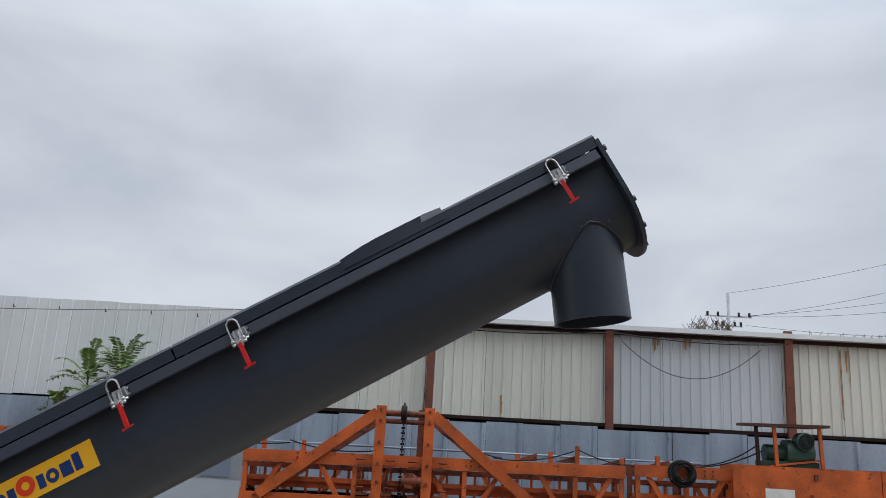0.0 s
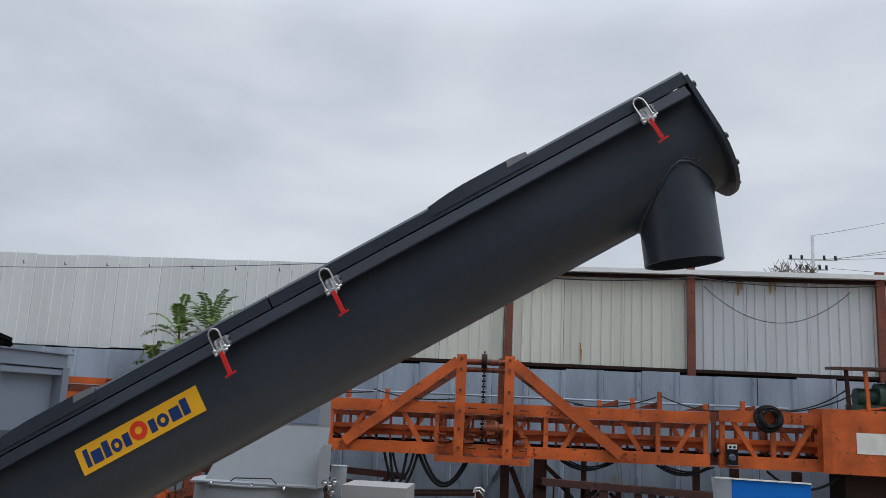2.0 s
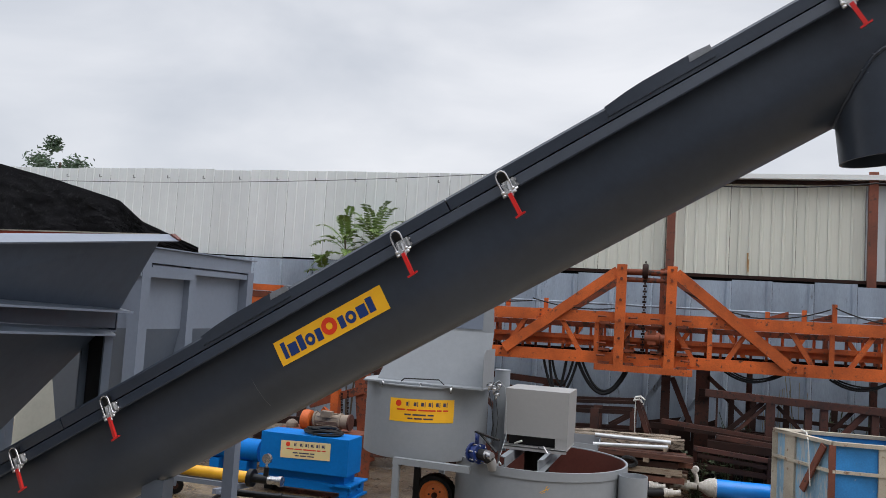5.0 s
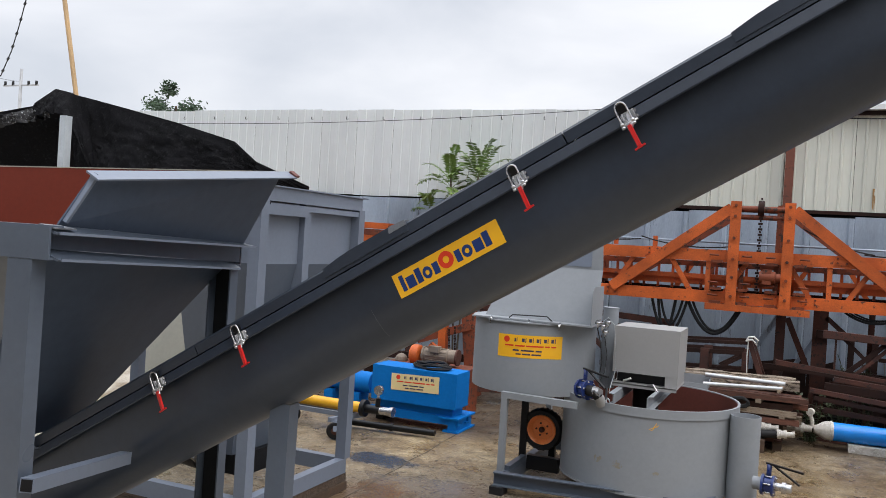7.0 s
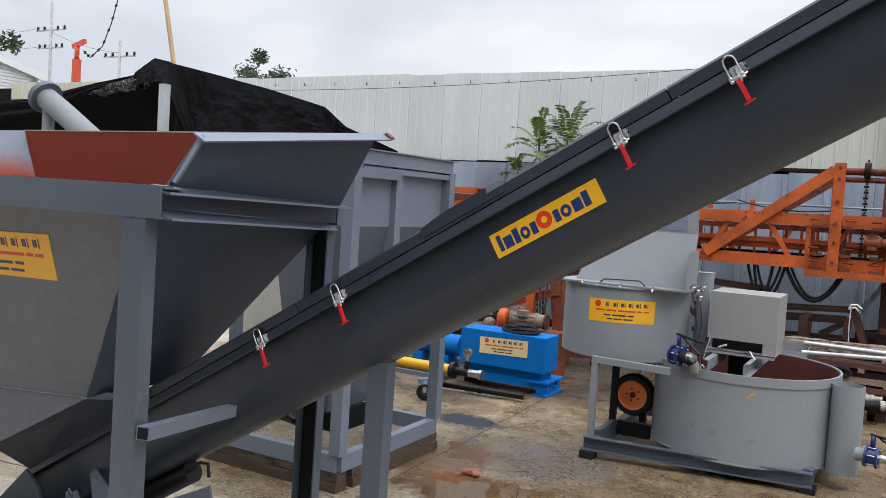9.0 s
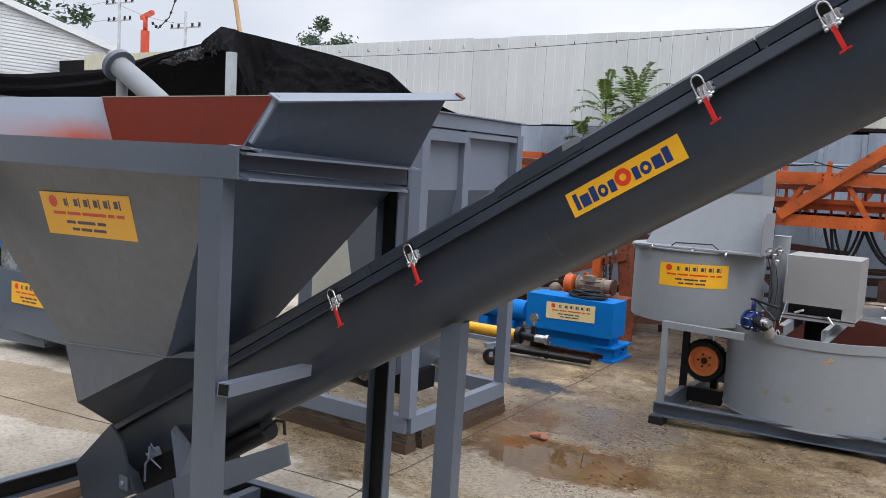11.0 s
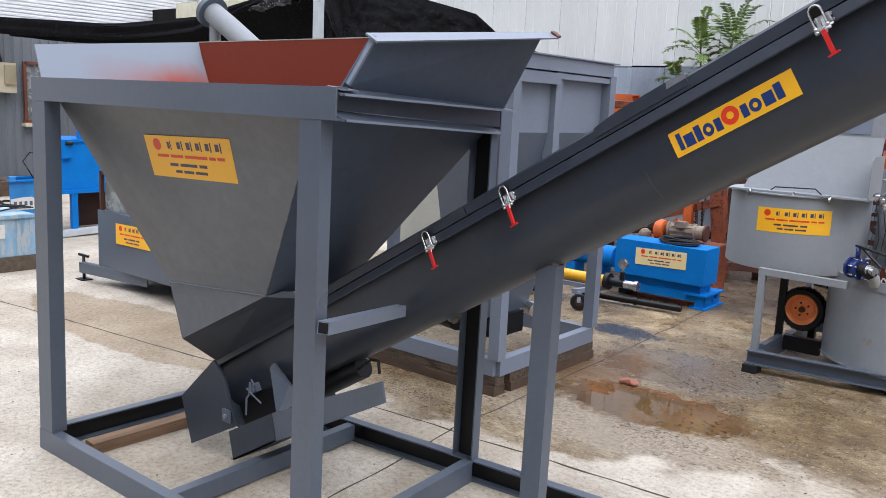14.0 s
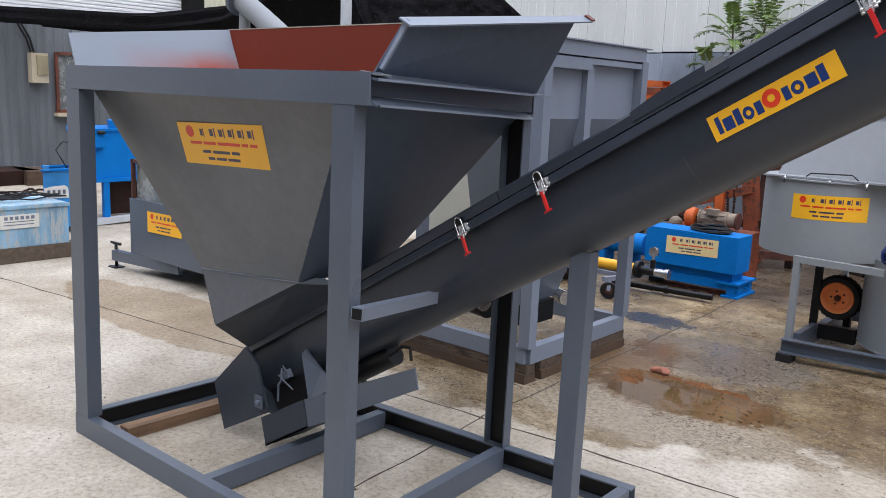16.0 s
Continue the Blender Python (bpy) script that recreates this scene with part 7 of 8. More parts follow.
for k in range(3):
    tube(bm, [V((3.46 + 0.07 * math.cos(t) * (1 + 0.1 * k), PY - 0.075, 0.43 + 0.04 * math.sin(t) - 0.008 * k)) for t in (2 * math.pi * i / 16 for i in range(17))], 0.011, 6)
solid("wire_bundle", bm, BLACK_RUBBER, "small bundle of black cable on the timber pile", "cable")
for k, (y, x1) in enumerate(((6.92, 3.965), (7.06, 3.93))):
    bm = B()
    bar(bm, (2.62, y, 0.555 + 0.012 * k), (x1, y + 0.02, 0.575 + 0.012 * k), 0.135, 0.085)
    bmesh.ops.subdivide_edges(bm, edges=[e for e in bm.edges if e.calc_length() > 1.0], cuts=16)
    for v_ in bm.verts:
        v_.co += V((0, rnd.uniform(-0.006, 0.006), rnd.uniform(-0.007, 0.007)))
    solid("rough_plank", bm, PLANK_MOSS, "rough mossy plank lying on top of the timber pile", "plank", "planks on the pile")
tray = thing("sheet_tray", (3.05, 6.68, 0.47), "light grey sheet-metal channel tray on the timber pile", "tray")
for name, (y0, y1, z0, z1) in (("base", (6.56, 6.80, 0.482, 0.488)), ("side", (6.555, 6.562, 0.482, 0.545)), ("side", (6.795, 6.802, 0.482, 0.60))):
    bm = B()
    box(bm, 2.62, 3.17, y0, y1, z0, z1)
    part(name, bm, MIXER_GREY, tray)
bm = B()
plate(bm, [V((3.172, 6.555, 0.483)), V((3.172, 6.80, 0.483)), V((3.172, 6.80, 0.60)), V((3.172, 6.555, 0.545))], 0.006)
part("end_plate", bm, MIXER_GREY, tray)
for a, b in (((3.12, 6.585, 0.545), (3.82, 6.60, 0.580)), ((3.12, 6.74, 0.615), (3.84, 6.70, 0.615))):
    bm = B()
    rod(bm, a, b, 0.021, 14)
    solid("silver_pipe", bm, CHROME_DULL, "silver galvanised pipe resting on the timber pile", "pipe", "loose pipes")
bm = B()
bar(bm, (3.79, 6.57, 0.555), (3.82, 6.86, 0.582), 0.03, 0.03)
solid("pipe_rest", bm, TIMBER_PALE, "pale batten across the pile under the silver pipes", "timber", bevel=0.003)


def coupling(bm, e, d, r):
    """Cam-lock end: collar, neck and lip."""
    for a, b, k in ((0.0, 0.035, 1.25), (0.035, 0.06, 1.0), (0.06, 0.085, 1.12), (0.085, 0.13, 0.72), (0.13, 0.15, 0.85)):
        rod(bm, e + d * a, e + d * b, r * k, 18)


for a, b, r, m, lab in (((3.20, 6.50, 0.115), (3.80, 6.52, 0.175), 0.036, BLACK_RUBBER, "black hose pipe with cement-splashed coupling by the timber pile"), ((3.15, 6.56, 0.20), (3.66, 6.575, 0.215), 0.036, GRAPHITE, "dark grey hose pipe by the timber pile")):
    p = thing("hose_pipe", (a[0], a[1], 0), lab, "pipe", "loose pipes")
    d = (V(b) - V(a)).normalized()
    bm = B()
    rod(bm, a, b, r, 20)
    part("barrel", bm, m, p)
    bm = B()
    coupling(bm, V(b), d, r * 0.95)
    part("coupling", bm, SPLASH, p, "cement-splashed coupling")
for x in (3.25, 3.62):
    bm = B()
    box(bm, x, x + 0.08, 6.44, 6.605, 0.0, 0.085 if x < 3.5 else 0.115)
    solid("hose_rest", bm, WOOD_DARK, "dark timber rest under the hose pipes", "timber", "hose rests", bevel=0.004)
for x in (3.42, 3.57):
    bm = B()
    lathe(bm, (x, 6.505, 0.138 + 0.1 * (x - 3.42)), [(0.038, 0.012), (0.046, 0.012), (0.046, -0.012), (0.038, -0.012)], (1, 0, 0.1), 18)
    solid("hose_clip", bm, CHROME, "zinc clip round the black hose pipe", "clip", "hose clips")
blue_pipe = thing("blue_pipe", (4.2, 7.15, 0), "blue pipe with a cement-splashed valve on a concrete block", "pipe")
bm = B()
rod(bm, (4.235, 7.10, 0.165), (6.0, 7.20, 0.165), 0.088, 28)
part("barrel", bm, PIPE_BLUE, blue_pipe)
bm = B()
lathe(bm, (4.235, 7.10, 0.165), [(0.001, 0.12), (0.038, 0.12), (0.048, 0.09), (0.075, 0.05), (0.089, 0.02), (0.090, -0.02), (0.098, -0.022), (0.098, -0.035), (0.090, -0.038), (0.088, -0.05)], (-1, -0.057, 0), 26)
part("reducer", bm, SPLASH, blue_pipe, "cement-splashed reducer")
bm = B()
rod(bm, (4.10, 7.09, 0.165), (4.00, 7.085, 0.165), 0.034, 16)
coupling(bm, V((4.03, 7.087, 0.165)), V((-1, -0.03, 0)), 0.038)
part("outlet", bm, SPLASH, blue_pipe, "pale coupling")
bm = B()
tube(bm, [(4.10, 7.09, 0.18), (4.095, 7.09, 0.25), (4.075, 7.09, 0.30)], 0.020, 12)
rod(bm, (4.072, 7.05, 0.325), (4.085, 7.13, 0.325), 0.034, 16)
part("tap", bm, SPLASH, blue_pipe, "splashed tap")
bm = B()
box(bm, 4.42, 6.4, 7.02, 7.24, 0.0, 0.078)
bmesh.ops.subdivide_edges(bm, edges=[e for e in bm.edges if e.calc_length() > 1.0], cuts=14)
for v_ in bm.verts:
    v_.co += V((0, rnd.uniform(-0.008, 0.008), rnd.uniform(-0.006, 0.0)))
solid("concrete_block", bm, SPLASH, "long pale concrete kerb block under the blue pipe", "block")

# blue tank and open crate
tank = thing("blue_board", (6.1, 6.42, 0), "bright blue upright steel board with a pale weathered corner", "board")
bm = B()
box(bm, 5.84, 6.54, 6.4, 6.45, 0.0, 1.265)
part("shell", bm, TARP_BLUE, tank, bevel=0.008)
bm = B()
rows_ = []
for k in range(13):
    u = k / 12
    z = 0.05 + 1.225 * u
    bow = 0.022 * max(0.0, (u - 0.6) / 0.4) ** 2 - 0.014 * math.sin(math.pi * u)
    rows_.append([bm.verts.new(p) for p in ((5.70 - bow, 6.46, z), (5.715 - bow, 6.40, z), (5.77, 6.388, z), (5.845, 6.391, z))])
for a_, b_ in zip(rows_, rows_[1:]):
    for k in range(3):
        bm.faces.new((a_[k], a_[k + 1], b_[k + 1], b_[k])).smooth = True
bmesh.ops.solidify(bm, geom=bm.faces[:], thickness=0.012)
part("corner_panel", bm, FENCE_PALE, tank, "pale weathered corner")
bm = B()
bar(bm, (5.70, 6.402, 1.272), (6.54, 6.394, 1.262), 0.03, 0.012)
part("top_edge", bm, LABEL_WHITE, tank, "chipped white top edge")
bm = B()
for z, dz in ((0.98, 0.004), (0.97, 0.0)):
    tube(bm, [(5.68, 6.40, z - 0.02), (5.76, 6.37, z), (5.9, 6.37, z - 0.01), (6.54, 6.37, z - 0.05)], 0.007, 6)
part("red_rope", bm, RED_ROPE, tank, "red rope tied round")
crate = thing("metal_crate", (5.3, 6.3, 0), "worn pale and blue metal crate with an open top", "crate")
K = [V((5.14, 5.95)), V((5.90, 6.02)), V((5.84, 6.68)), V((4.76, 6.58))]
for i in range(4):
    a, b = K[i], K[(i + 1) % 4]
    nrm = V((-(b - a).y, (b - a).x)).normalized()
    bm = B()
    bar(bm, (*a, 0.848), (*b, 0.848), 0.055, 0.03)
    part("rim", bm, RIM_PALE, crate, "pale rusted rim", bevel=0.003)
    bm = B()
    bar(bm, (*(a + nrm * 0.01), 0.42), (*(b + nrm * 0.01), 0.42), 0.012, 0.82)
    part("panel", bm, BLUE_SCUFFED if i == 3 else BLUE_WORN, crate)
    bm = B()
    bar(bm, (*(a - nrm * 0.012), 0.62), (*(b - nrm * 0.012), 0.62), 0.03, 0.025)
    part("waist_rail", bm, RIM_PALE, crate)
    bm = B()
    bar(bm, (*a, 0.0), (*a, 0.835), 0.05, 0.05, up=(1, 0, 0))
    part("post", bm, POST_RUST if i == 0 else RIM_PALE, crate)
for a, b, u in ((K[3], K[0], 0.30), (K[0], K[1], 0.55)):
    q = a.lerp(b, u)
    nrm = V((-(b - a).y, (b - a).x)).normalized()
    bm = B()
    bar(bm, (*(q - nrm * 0.008), 0.02), (*(q - nrm * 0.008), 0.835), 0.02, 0.13, up=(*(b - a).normalized(), 0))
    part("pale_stile", bm, RIM_PALE, crate)
bm = B()
bar(bm, (*(K[3].lerp(K[0], 0.55) + V((-0.02, -0.02))), 0.40), (*(K[3].lerp(K[0], 0.90) + V((-0.02, -0.02))), 0.82), 0.02, 0.06)
part("brace", bm, POST_RUST, crate)
bm = B()
plate(bm, [V((4.73, 6.55, 0.866)), V((4.86, 6.36, 0.866)), V((5.03, 6.46, 0.866)), V((4.98, 6.60, 0.866))], 0.006)
part("corner_plate", bm, RIM_PALE, crate, "pale rusty corner plate")
bm = B()
tube(bm, [(4.97, 6.55, 0.875), (4.985, 6.30, 0.878), (4.975, 6.13, 0.84), (4.985, 6.12, 0.70), (5.0, 6.12, 0.45)], 0.006, 6)
solid("pale_cord", bm, LABEL_WHITE, "thin pale cord hanging over the crate rim", "rope")

# ---- left of the yard ----
cabinet = thing("pump_cabinet", (-2.4, 2.4, 0), "grey pump cabinet with a dusty glass hood on a channel base", "cabinet")
bm = B()
box(bm, -3.0, -1.6, 1.95, 2.9, 0.17, 0.66)
box(bm, -1.95, -1.70, 2.3, 2.7, 0.0, 0.17)
part("body", bm, FRAME_GREY, cabinet, bevel=0.008)
bm = B()
channel(bm, (-3.22, 1.885, 0.125), (-2.33, 2.0, 0.125), 0.09, 0.06, 0.008, flip=True)
part("base_channel", bm, FRAME_GREY, cabinet)
bm = B()
channel(bm, (-3.28, 2.9, 0.125), (-2.33, 2.9, 0.125), 0.09, 0.06, 0.008)
part("base_channel", bm, FRAME_GREY, cabinet)
for y in (1.95, 2.85):
    bm = B()
    rod(bm, (-3.26, y, 0.0), (-3.26, y, 0.22), 0.014, 10)
    bar(bm, (-3.34, y, 0.22), (-3.18, y, 0.22), 0.02, 0.02)
    box(bm, -3.32, -3.20, y - 0.05, y + 0.05, 0.0, 0.01)
    part("jack_foot", bm, BLACK_PAINT, cabinet)
bm = B()
box(bm, -2.96, -1.7, 2.0, 2.85, 0.66, 0.99)
part("glass_hood", bm, GLASS_DUSTY, cabinet, "dusty glass hood")
for x in (-2.97, -1.7):
    bm = B()
    bar(bm, (x, 1.975, 0.66), (x, 1.975, 1.0), 0.03, 0.03, up=(1, 0, 0))
    part("hood_frame", bm, RUST, cabinet)
bm = B()
bar(bm, (-2.97, 1.975, 0.985), (-1.7, 1.975, 0.985), 0.03, 0.03)
part("hood_frame", bm, RUST, cabinet)
bm = B()
box(bm, -2.85, -2.6, 2.05, 2.3, 0.66, 0.86)
part("white_unit", bm, LABEL_WHITE, cabinet)
info_sticker((-2.70, 1.944, 0.405), (1, 0, 0.02), (0, 0, 1), 0.52, 0.175, "yellow company sticker with dark and red bars on the pump cabinet")
riser = thing("riser_pipe", (-1.95, 2.45, 0.99), "grey flanged riser pipe standing on the pump cabinet", "pipe")
bm = B()
tube(bm, [(-1.35, 2.45, 0.98), (-1.38, 2.45, 1.85), (-1.52, 2.45, 2.04), (-1.80, 2.45, 2.20), (-2.06, 2.45, 2.34)], 0.085, 24)
part("barrel", bm, MIXER_GREY, riser)
bm = B()
rod(bm, (-2.045, 2.45, 2.333), (-2.085, 2.45, 2.355), 0.13, 28)
part("flange", bm, FRAME_GREY, riser)
bm = B()
rod(bm, (-2.02, 2.45, 0.98), (-2.02, 2.45, 2.26), 0.045, 16)
part("support_tube", bm, MIXER_GREY, riser)

bluemix = thing("blue_mixer", (-5.9, 3.0, 0), "bright blue mixing tank on legs with a smaller tub", "mixer")
def skewed(bm, x0, x1, y0, y1, z0, z1, k=0.46):
    """Box whose sides run back askew, as the tank stands at an angle to the yard."""
    a = [[bm.verts.new((x, y + k * (-5.5 - x), z)) for x, y in ((x0, y0), (x1, y0), (x1, y1), (x0, y1))] for z in (z0, z1)]
    bm.faces.new(a[0][::-1])
    bm.faces.new(a[1])
    for i in range(4):
        bm.faces.new((a[0][i], a[0][(i + 1) % 4], a[1][(i + 1) % 4], a[1][i]))


bm = B()
skewed(bm, -6.2, -5.5, 2.62, 3.62, 0.52, 1.08)
part("tank_body", bm, BLUE, bluemix, bevel=0.02)
bm = B()
skewed(bm, -6.22, -5.48, 2.60, 3.64, 1.08, 1.11)
part("lid", bm, BLUE, bluemix, bevel=0.006)
for y0, y1, z1 in ((2.62, 2.86, 1.25), (3.10, 3.36, 1.20)):
    bm = B()
    skewed(bm, -5.9, -5.52, y0, y1, 1.112, z1)
    part("gear_cover", bm, BLUE, bluemix, bevel=0.01)
bm = B()
skewed(bm, -5.49, -5.44, 2.90, 3.02, 0.90, 1.11)
part("bracket", bm, BLUE, bluemix, bevel=0.01)
bm = B()
rod(bm, (-5.44, 2.92, 1.07), (-5.40, 2.99, 1.07), 0.022, 10)
part("motor_plug", bm, BLACK_RUBBER, bluemix)
bm = B()
skewed(bm, -5.52, -5.46, 2.60, 3.66, 0.495, 0.535)
part("frame", bm, BLUE, bluemix)
for x, y in ((-5.5, 3.03), (-5.5, 3.58), (-6.15, 3.05), (-6.15, 3.85)):
    bm = B()
    bar(bm, (x, y, 0.0), (x, y, 0.50), 0.07, 0.06, up=(1, 0, 0))
    part("leg", bm, BLUE, bluemix)
bm = B()
bar(bm, (-5.46, 2.75, 0.04), (-5.46, 3.7, 0.07), 0.10, 0.07)
part("base_beam", bm, FENCE_PALE, bluemix, "pale worn base beam")
bm = B()
skewed(bm, -6.15, -5.62, 3.06, 3.62, 0.09, 0.49)
part("plinth", bm, RUST_DARK, bluemix)
bm = B()
for y0, y1, x0, x1 in ((2.18, 2.60, -5.212, -5.2), (2.18, 2.60, -5.60, -5.588), (2.18, 2.192, -5.588, -5.212), (2.588, 2.60, -5.588, -5.212)):
    skewed(bm, x0, x1, y0 + 0.14, y1 + 0.14, 0.06, 0.68)
side_tub = part("side_tub", bm, BLUE_WORN, bluemix, "worn blue square side tub")
bm = B()
skewed(bm, -5.59, -5.21, 2.34, 2.72, 0.56, 0.57)
part("tub_floor", bm, DARK, side_tub)
for x0, x1 in ((-5.23, -5.18), (-5.62, -5.58)):
    bm = B()
    skewed(bm, x0, x1, 2.30, 2.76, 0.681, 0.70)
    part("tub_rim", bm, BLUE, side_tub)
bm = B()
skewed(bm, -5.24, -5.17, 2.325, 2.39, 0.685, 0.74)
part("lug", bm, BLUE_WORN, side_tub)
bm = B()
arc = [(2.19, 0.385), (2.45, 0.385), (2.45, 0.45)] + [(2.40 + 0.05 * math.cos(t), 0.46 + 0.06 * math.sin(t)) for t in (radians(10 + 20 * i) for i in range(5))] + [(2.30, 0.515), (2.19, 0.50)]
plate(bm, [V((-5.196, y, z)) for y, z in arc], 0.003)
patch_ = part("white_patch", bm, LABEL_WHITE, side_tub, "faded white stencil patch")
for k in range(4):
    bm = B()
    box(bm, -5.1925, -5.191, 2.22 + 0.055 * k, 2.25 + 0.055 * k, 0.43, 0.475)
    part("dark_mark", bm, FRAME_GREY, patch_)
bm = B()
box(bm, -5.1925, -5.191, 2.22, 2.42, 0.40, 0.412)
part("dark_mark", bm, FRAME_GREY, patch_)
bm = B()
tube(bm, [(-5.47, 2.64, 0.96), (-5.45, 2.52, 0.97), (-5.44, 2.44, 0.88), (-5.44, 2.50, 0.78), (-5.45, 2.56, 0.68)], 0.007, 6)
part("cable", bm, BLACK_RUBBER, bluemix)
# rusty wire and cable heaped beyond the worn tank
rnd = random.Random(52)
bm = B()
for k in range(70):
    c = V((rnd.uniform(-5.35, -4.9), rnd.uniform(1.2, 2.1), rnd.uniform(0.03, 0.42)))
    ra, th = rnd.uniform(0.10, 0.26), rnd.uniform(0, 3.1)
    e = V((math.cos(th), math.sin(th), rnd.uniform(-0.3, 0.3)))
    tube(bm, [c + e * ra * math.cos(t) + V((0, 0.3, 1)) * min(ra, c.z + 0.05) * 0.45 * math.sin(t) for t in (2 * math.pi * i / 10 for i in range(9))], rnd.uniform(0.006, 0.013), 5)
solid("wire_heap", bm, RUST_DARK, "heap of rusty wire and cable beyond the worn tank", "wire", kind="stuff")
bm = B()
box(bm, -5.40, -4.88, 1.2, 2.12, 0.0, 0.30)
solid("scrap_bin", bm, DARK, "dark low scrap bin filled with rusty wire", "bin", bevel=0.02)

wt = thing("worn_tank", (-4.3, 1.3, 0), "scuffed pale blue steel tank standing on timber", "tank")
bm = B()
box(bm, -4.8, -3.95, 0.3, 1.85, 0.14, 0.52)
part("shell", bm, BLUE_SCUFFED, wt, bevel=0.02)
bm = B()
bar(bm, (-3.948, 0.25, 0.505), (-3.948, 1.9, 0.505), 0.03, 0.03)
part("rim", bm, BLUE_SCUFFED, wt)
bm = B()
box(bm, -3.945, -3.94, 1.21, 1.575, 0.315, 0.44)
np_ = part("name_plate", bm, LABEL_WHITE, wt, "pale name plate")
for k in range(6):
    bm = B()
    box(bm, -3.9395, -3.938, 1.27 + 0.047 * k, 1.30 + 0.047 * k, 0.395, 0.425)
    part("dark_mark", bm, FRAME_LIGHT, np_)
for z in (0.372, 0.345):
    bm = B()
    box(bm, -3.9395, -3.938, 1.26, 1.53, z, z + 0.008)
    part("dark_mark", bm, FRAME_LIGHT, np_)
for k in range(2):
    bm = B()
    bar(bm, (-4.0 - 0.6 * k, 0.2, 0.07), (-4.0 - 0.6 * k, 1.92, 0.07), 0.14, 0.135)
    part("skid_timber", bm, WOOD, wt)
for k in range(8):
    bm = B()
    tube(bm, [(-4.02 - 0.45 * random.random(), 0.4 + 0.24 * i + 0.12 * random.random(), 0.53 + 0.05 * random.random()) for i in range(7)], 0.007, 6)
    solid("tangled_cable", bm, BLACK_RUBBER, "dark tangled cable lying over the worn tank", "cable", "tangled cables")
for k in range(4):
    bm = B()
    bar(bm, (-5.4 + 0.1 * k, 0.2, 0.05 + 0.07 * (k % 2)), (-5.1 + 0.05 * k, 2.0, 0.05 + 0.07 * (k % 2)), 0.09, 0.065)
    solid("scrap_timber", bm, WOOD_DARK if k % 2 else RUST, "scrap timber lying near the blue mixer", "timber", "scrap timber")

for k in range(5):
    bm = B()
    y = 1.6 + 0.75 * k
    bar(bm, (-9.9 + 0.1 * (k % 2), y, 0.11), (-9.7 - 0.15 * (k % 3), y + 0.95, 0.11), 0.75, 0.22)
    solid("flat_timber", bm, WOOD_DARK if k % 2 else RUST_DARK, "dark flat timber lying along the shed wall", "timber", "flat timbers", bevel=0.02)
# container with meter box and window
wall_w = thing("wall_west", (-11.2, 4.5, 0), "grey painted sheet-metal shed wall with stains", "wall", kind="structure")
for k in range(18):
    y0 = 9.3 - 0.62 * k
    bm = B()
    n_ = 4
    for i in range(n_):
        a = y0 - 0.62 * i / n_
        b = a - 0.62 / n_
        plate(bm, [V((-11.2, a, 0.05)), V((-11.2, a, 2.75)), V((-11.2, (a + b) / 2 + 0.03, 2.75)), V((-11.2, (a + b) / 2 + 0.03, 0.05))], 0.004)
        plate(bm, [V((-11.182, (a + b) / 2 + 0.02, 0.05)), V((-11.182, (a + b) / 2 + 0.02, 2.75)), V((-11.182, b + 0.02, 2.75)), V((-11.182, b + 0.02, 0.05))], 0.004)
        plate(bm, [V((-11.2, (a + b) / 2 + 0.03, 0.05)), V((-11.2, (a + b) / 2 + 0.03, 2.75)), V((-11.182, (a + b) / 2 + 0.02, 2.75)), V((-11.182, (a + b) / 2 + 0.02, 0.05))], 0.004)
        plate(bm, [V((-11.182, b + 0.02, 0.05)), V((-11.182, b + 0.02, 2.75)), V((-11.2, b, 2.75)), V((-11.2, b, 0.05))], 0.004)
    part("sheet", bm, WALL_DARK, wall_w)
bm = B()
box(bm, -11.6, -11.22, -2.0, 9.3, 0.0, 2.74)
part("core", bm, DARK, wall_w)
bm = B()
box(bm, -11.17, -11.08, -2.0, 9.3, 0.0, 0.12)
part("sill_beam", bm, WALL_DARK, wall_w)
meter = thing("meter_box", (-11.1, 4.8, 1.7), "beige plastic meter box fixed to the shed wall", "box")
bm = B()
box(bm, -11.16, -11.0, 4.64, 4.92, 1.56, 2.06)
part("case", bm, BEIGE, meter, bevel=0.03)
bm = B()
box(bm, -11.0, -10.96, 4.72, 4.90, 1.70, 2.02)
part("cover", bm, BEIGE_DARK, meter, bevel=0.015)
for k in range(2):
    bm = B()
    tube(bm, [(-11.12, 4.74 - 0.05 * k, 2.06), (-11.12, 4.68 - 0.06 * k, 2.3), (-11.12, 4.5 - 0.06 * k, 2.62)], 0.018, 6)
    part("feed_cable", bm, BLACK_RUBBER, meter)
win = thing("window_1", (-11.1, 5.3, 1.0), "grimy rust-framed window in the shed wall", "window", kind="structure")
for a, b in (((5.12, 1.08), (5.12, 2.10)), ((5.55, 1.08), (5.55, 2.10)), ((5.12, 2.08), (5.57, 2.08)), ((5.08, 1.08), (5.6, 1.08))):
    bm = B()
    bar(bm, (-11.13, *a), (-11.13, *b), 0.05, 0.05, up=(1, 0, 0))
    part("window_frame", bm, POST_RUST, win)
bm = B()
box(bm, -11.17, -11.15, 5.12, 5.55, 1.1, 2.08)
part("pane", bm, GLASS_DUSTY, win)
bm = B()
box(bm, -11.18, -11.03, 5.06, 5.62, 0.99, 1.05)
part("window_sill", bm, BEIGE, win)

# ---- shade net canopy ----
canopy = thing("shade_net", (-5.0, 6.4, 2.3), "black shade net draped over a post and poles", "canopy")


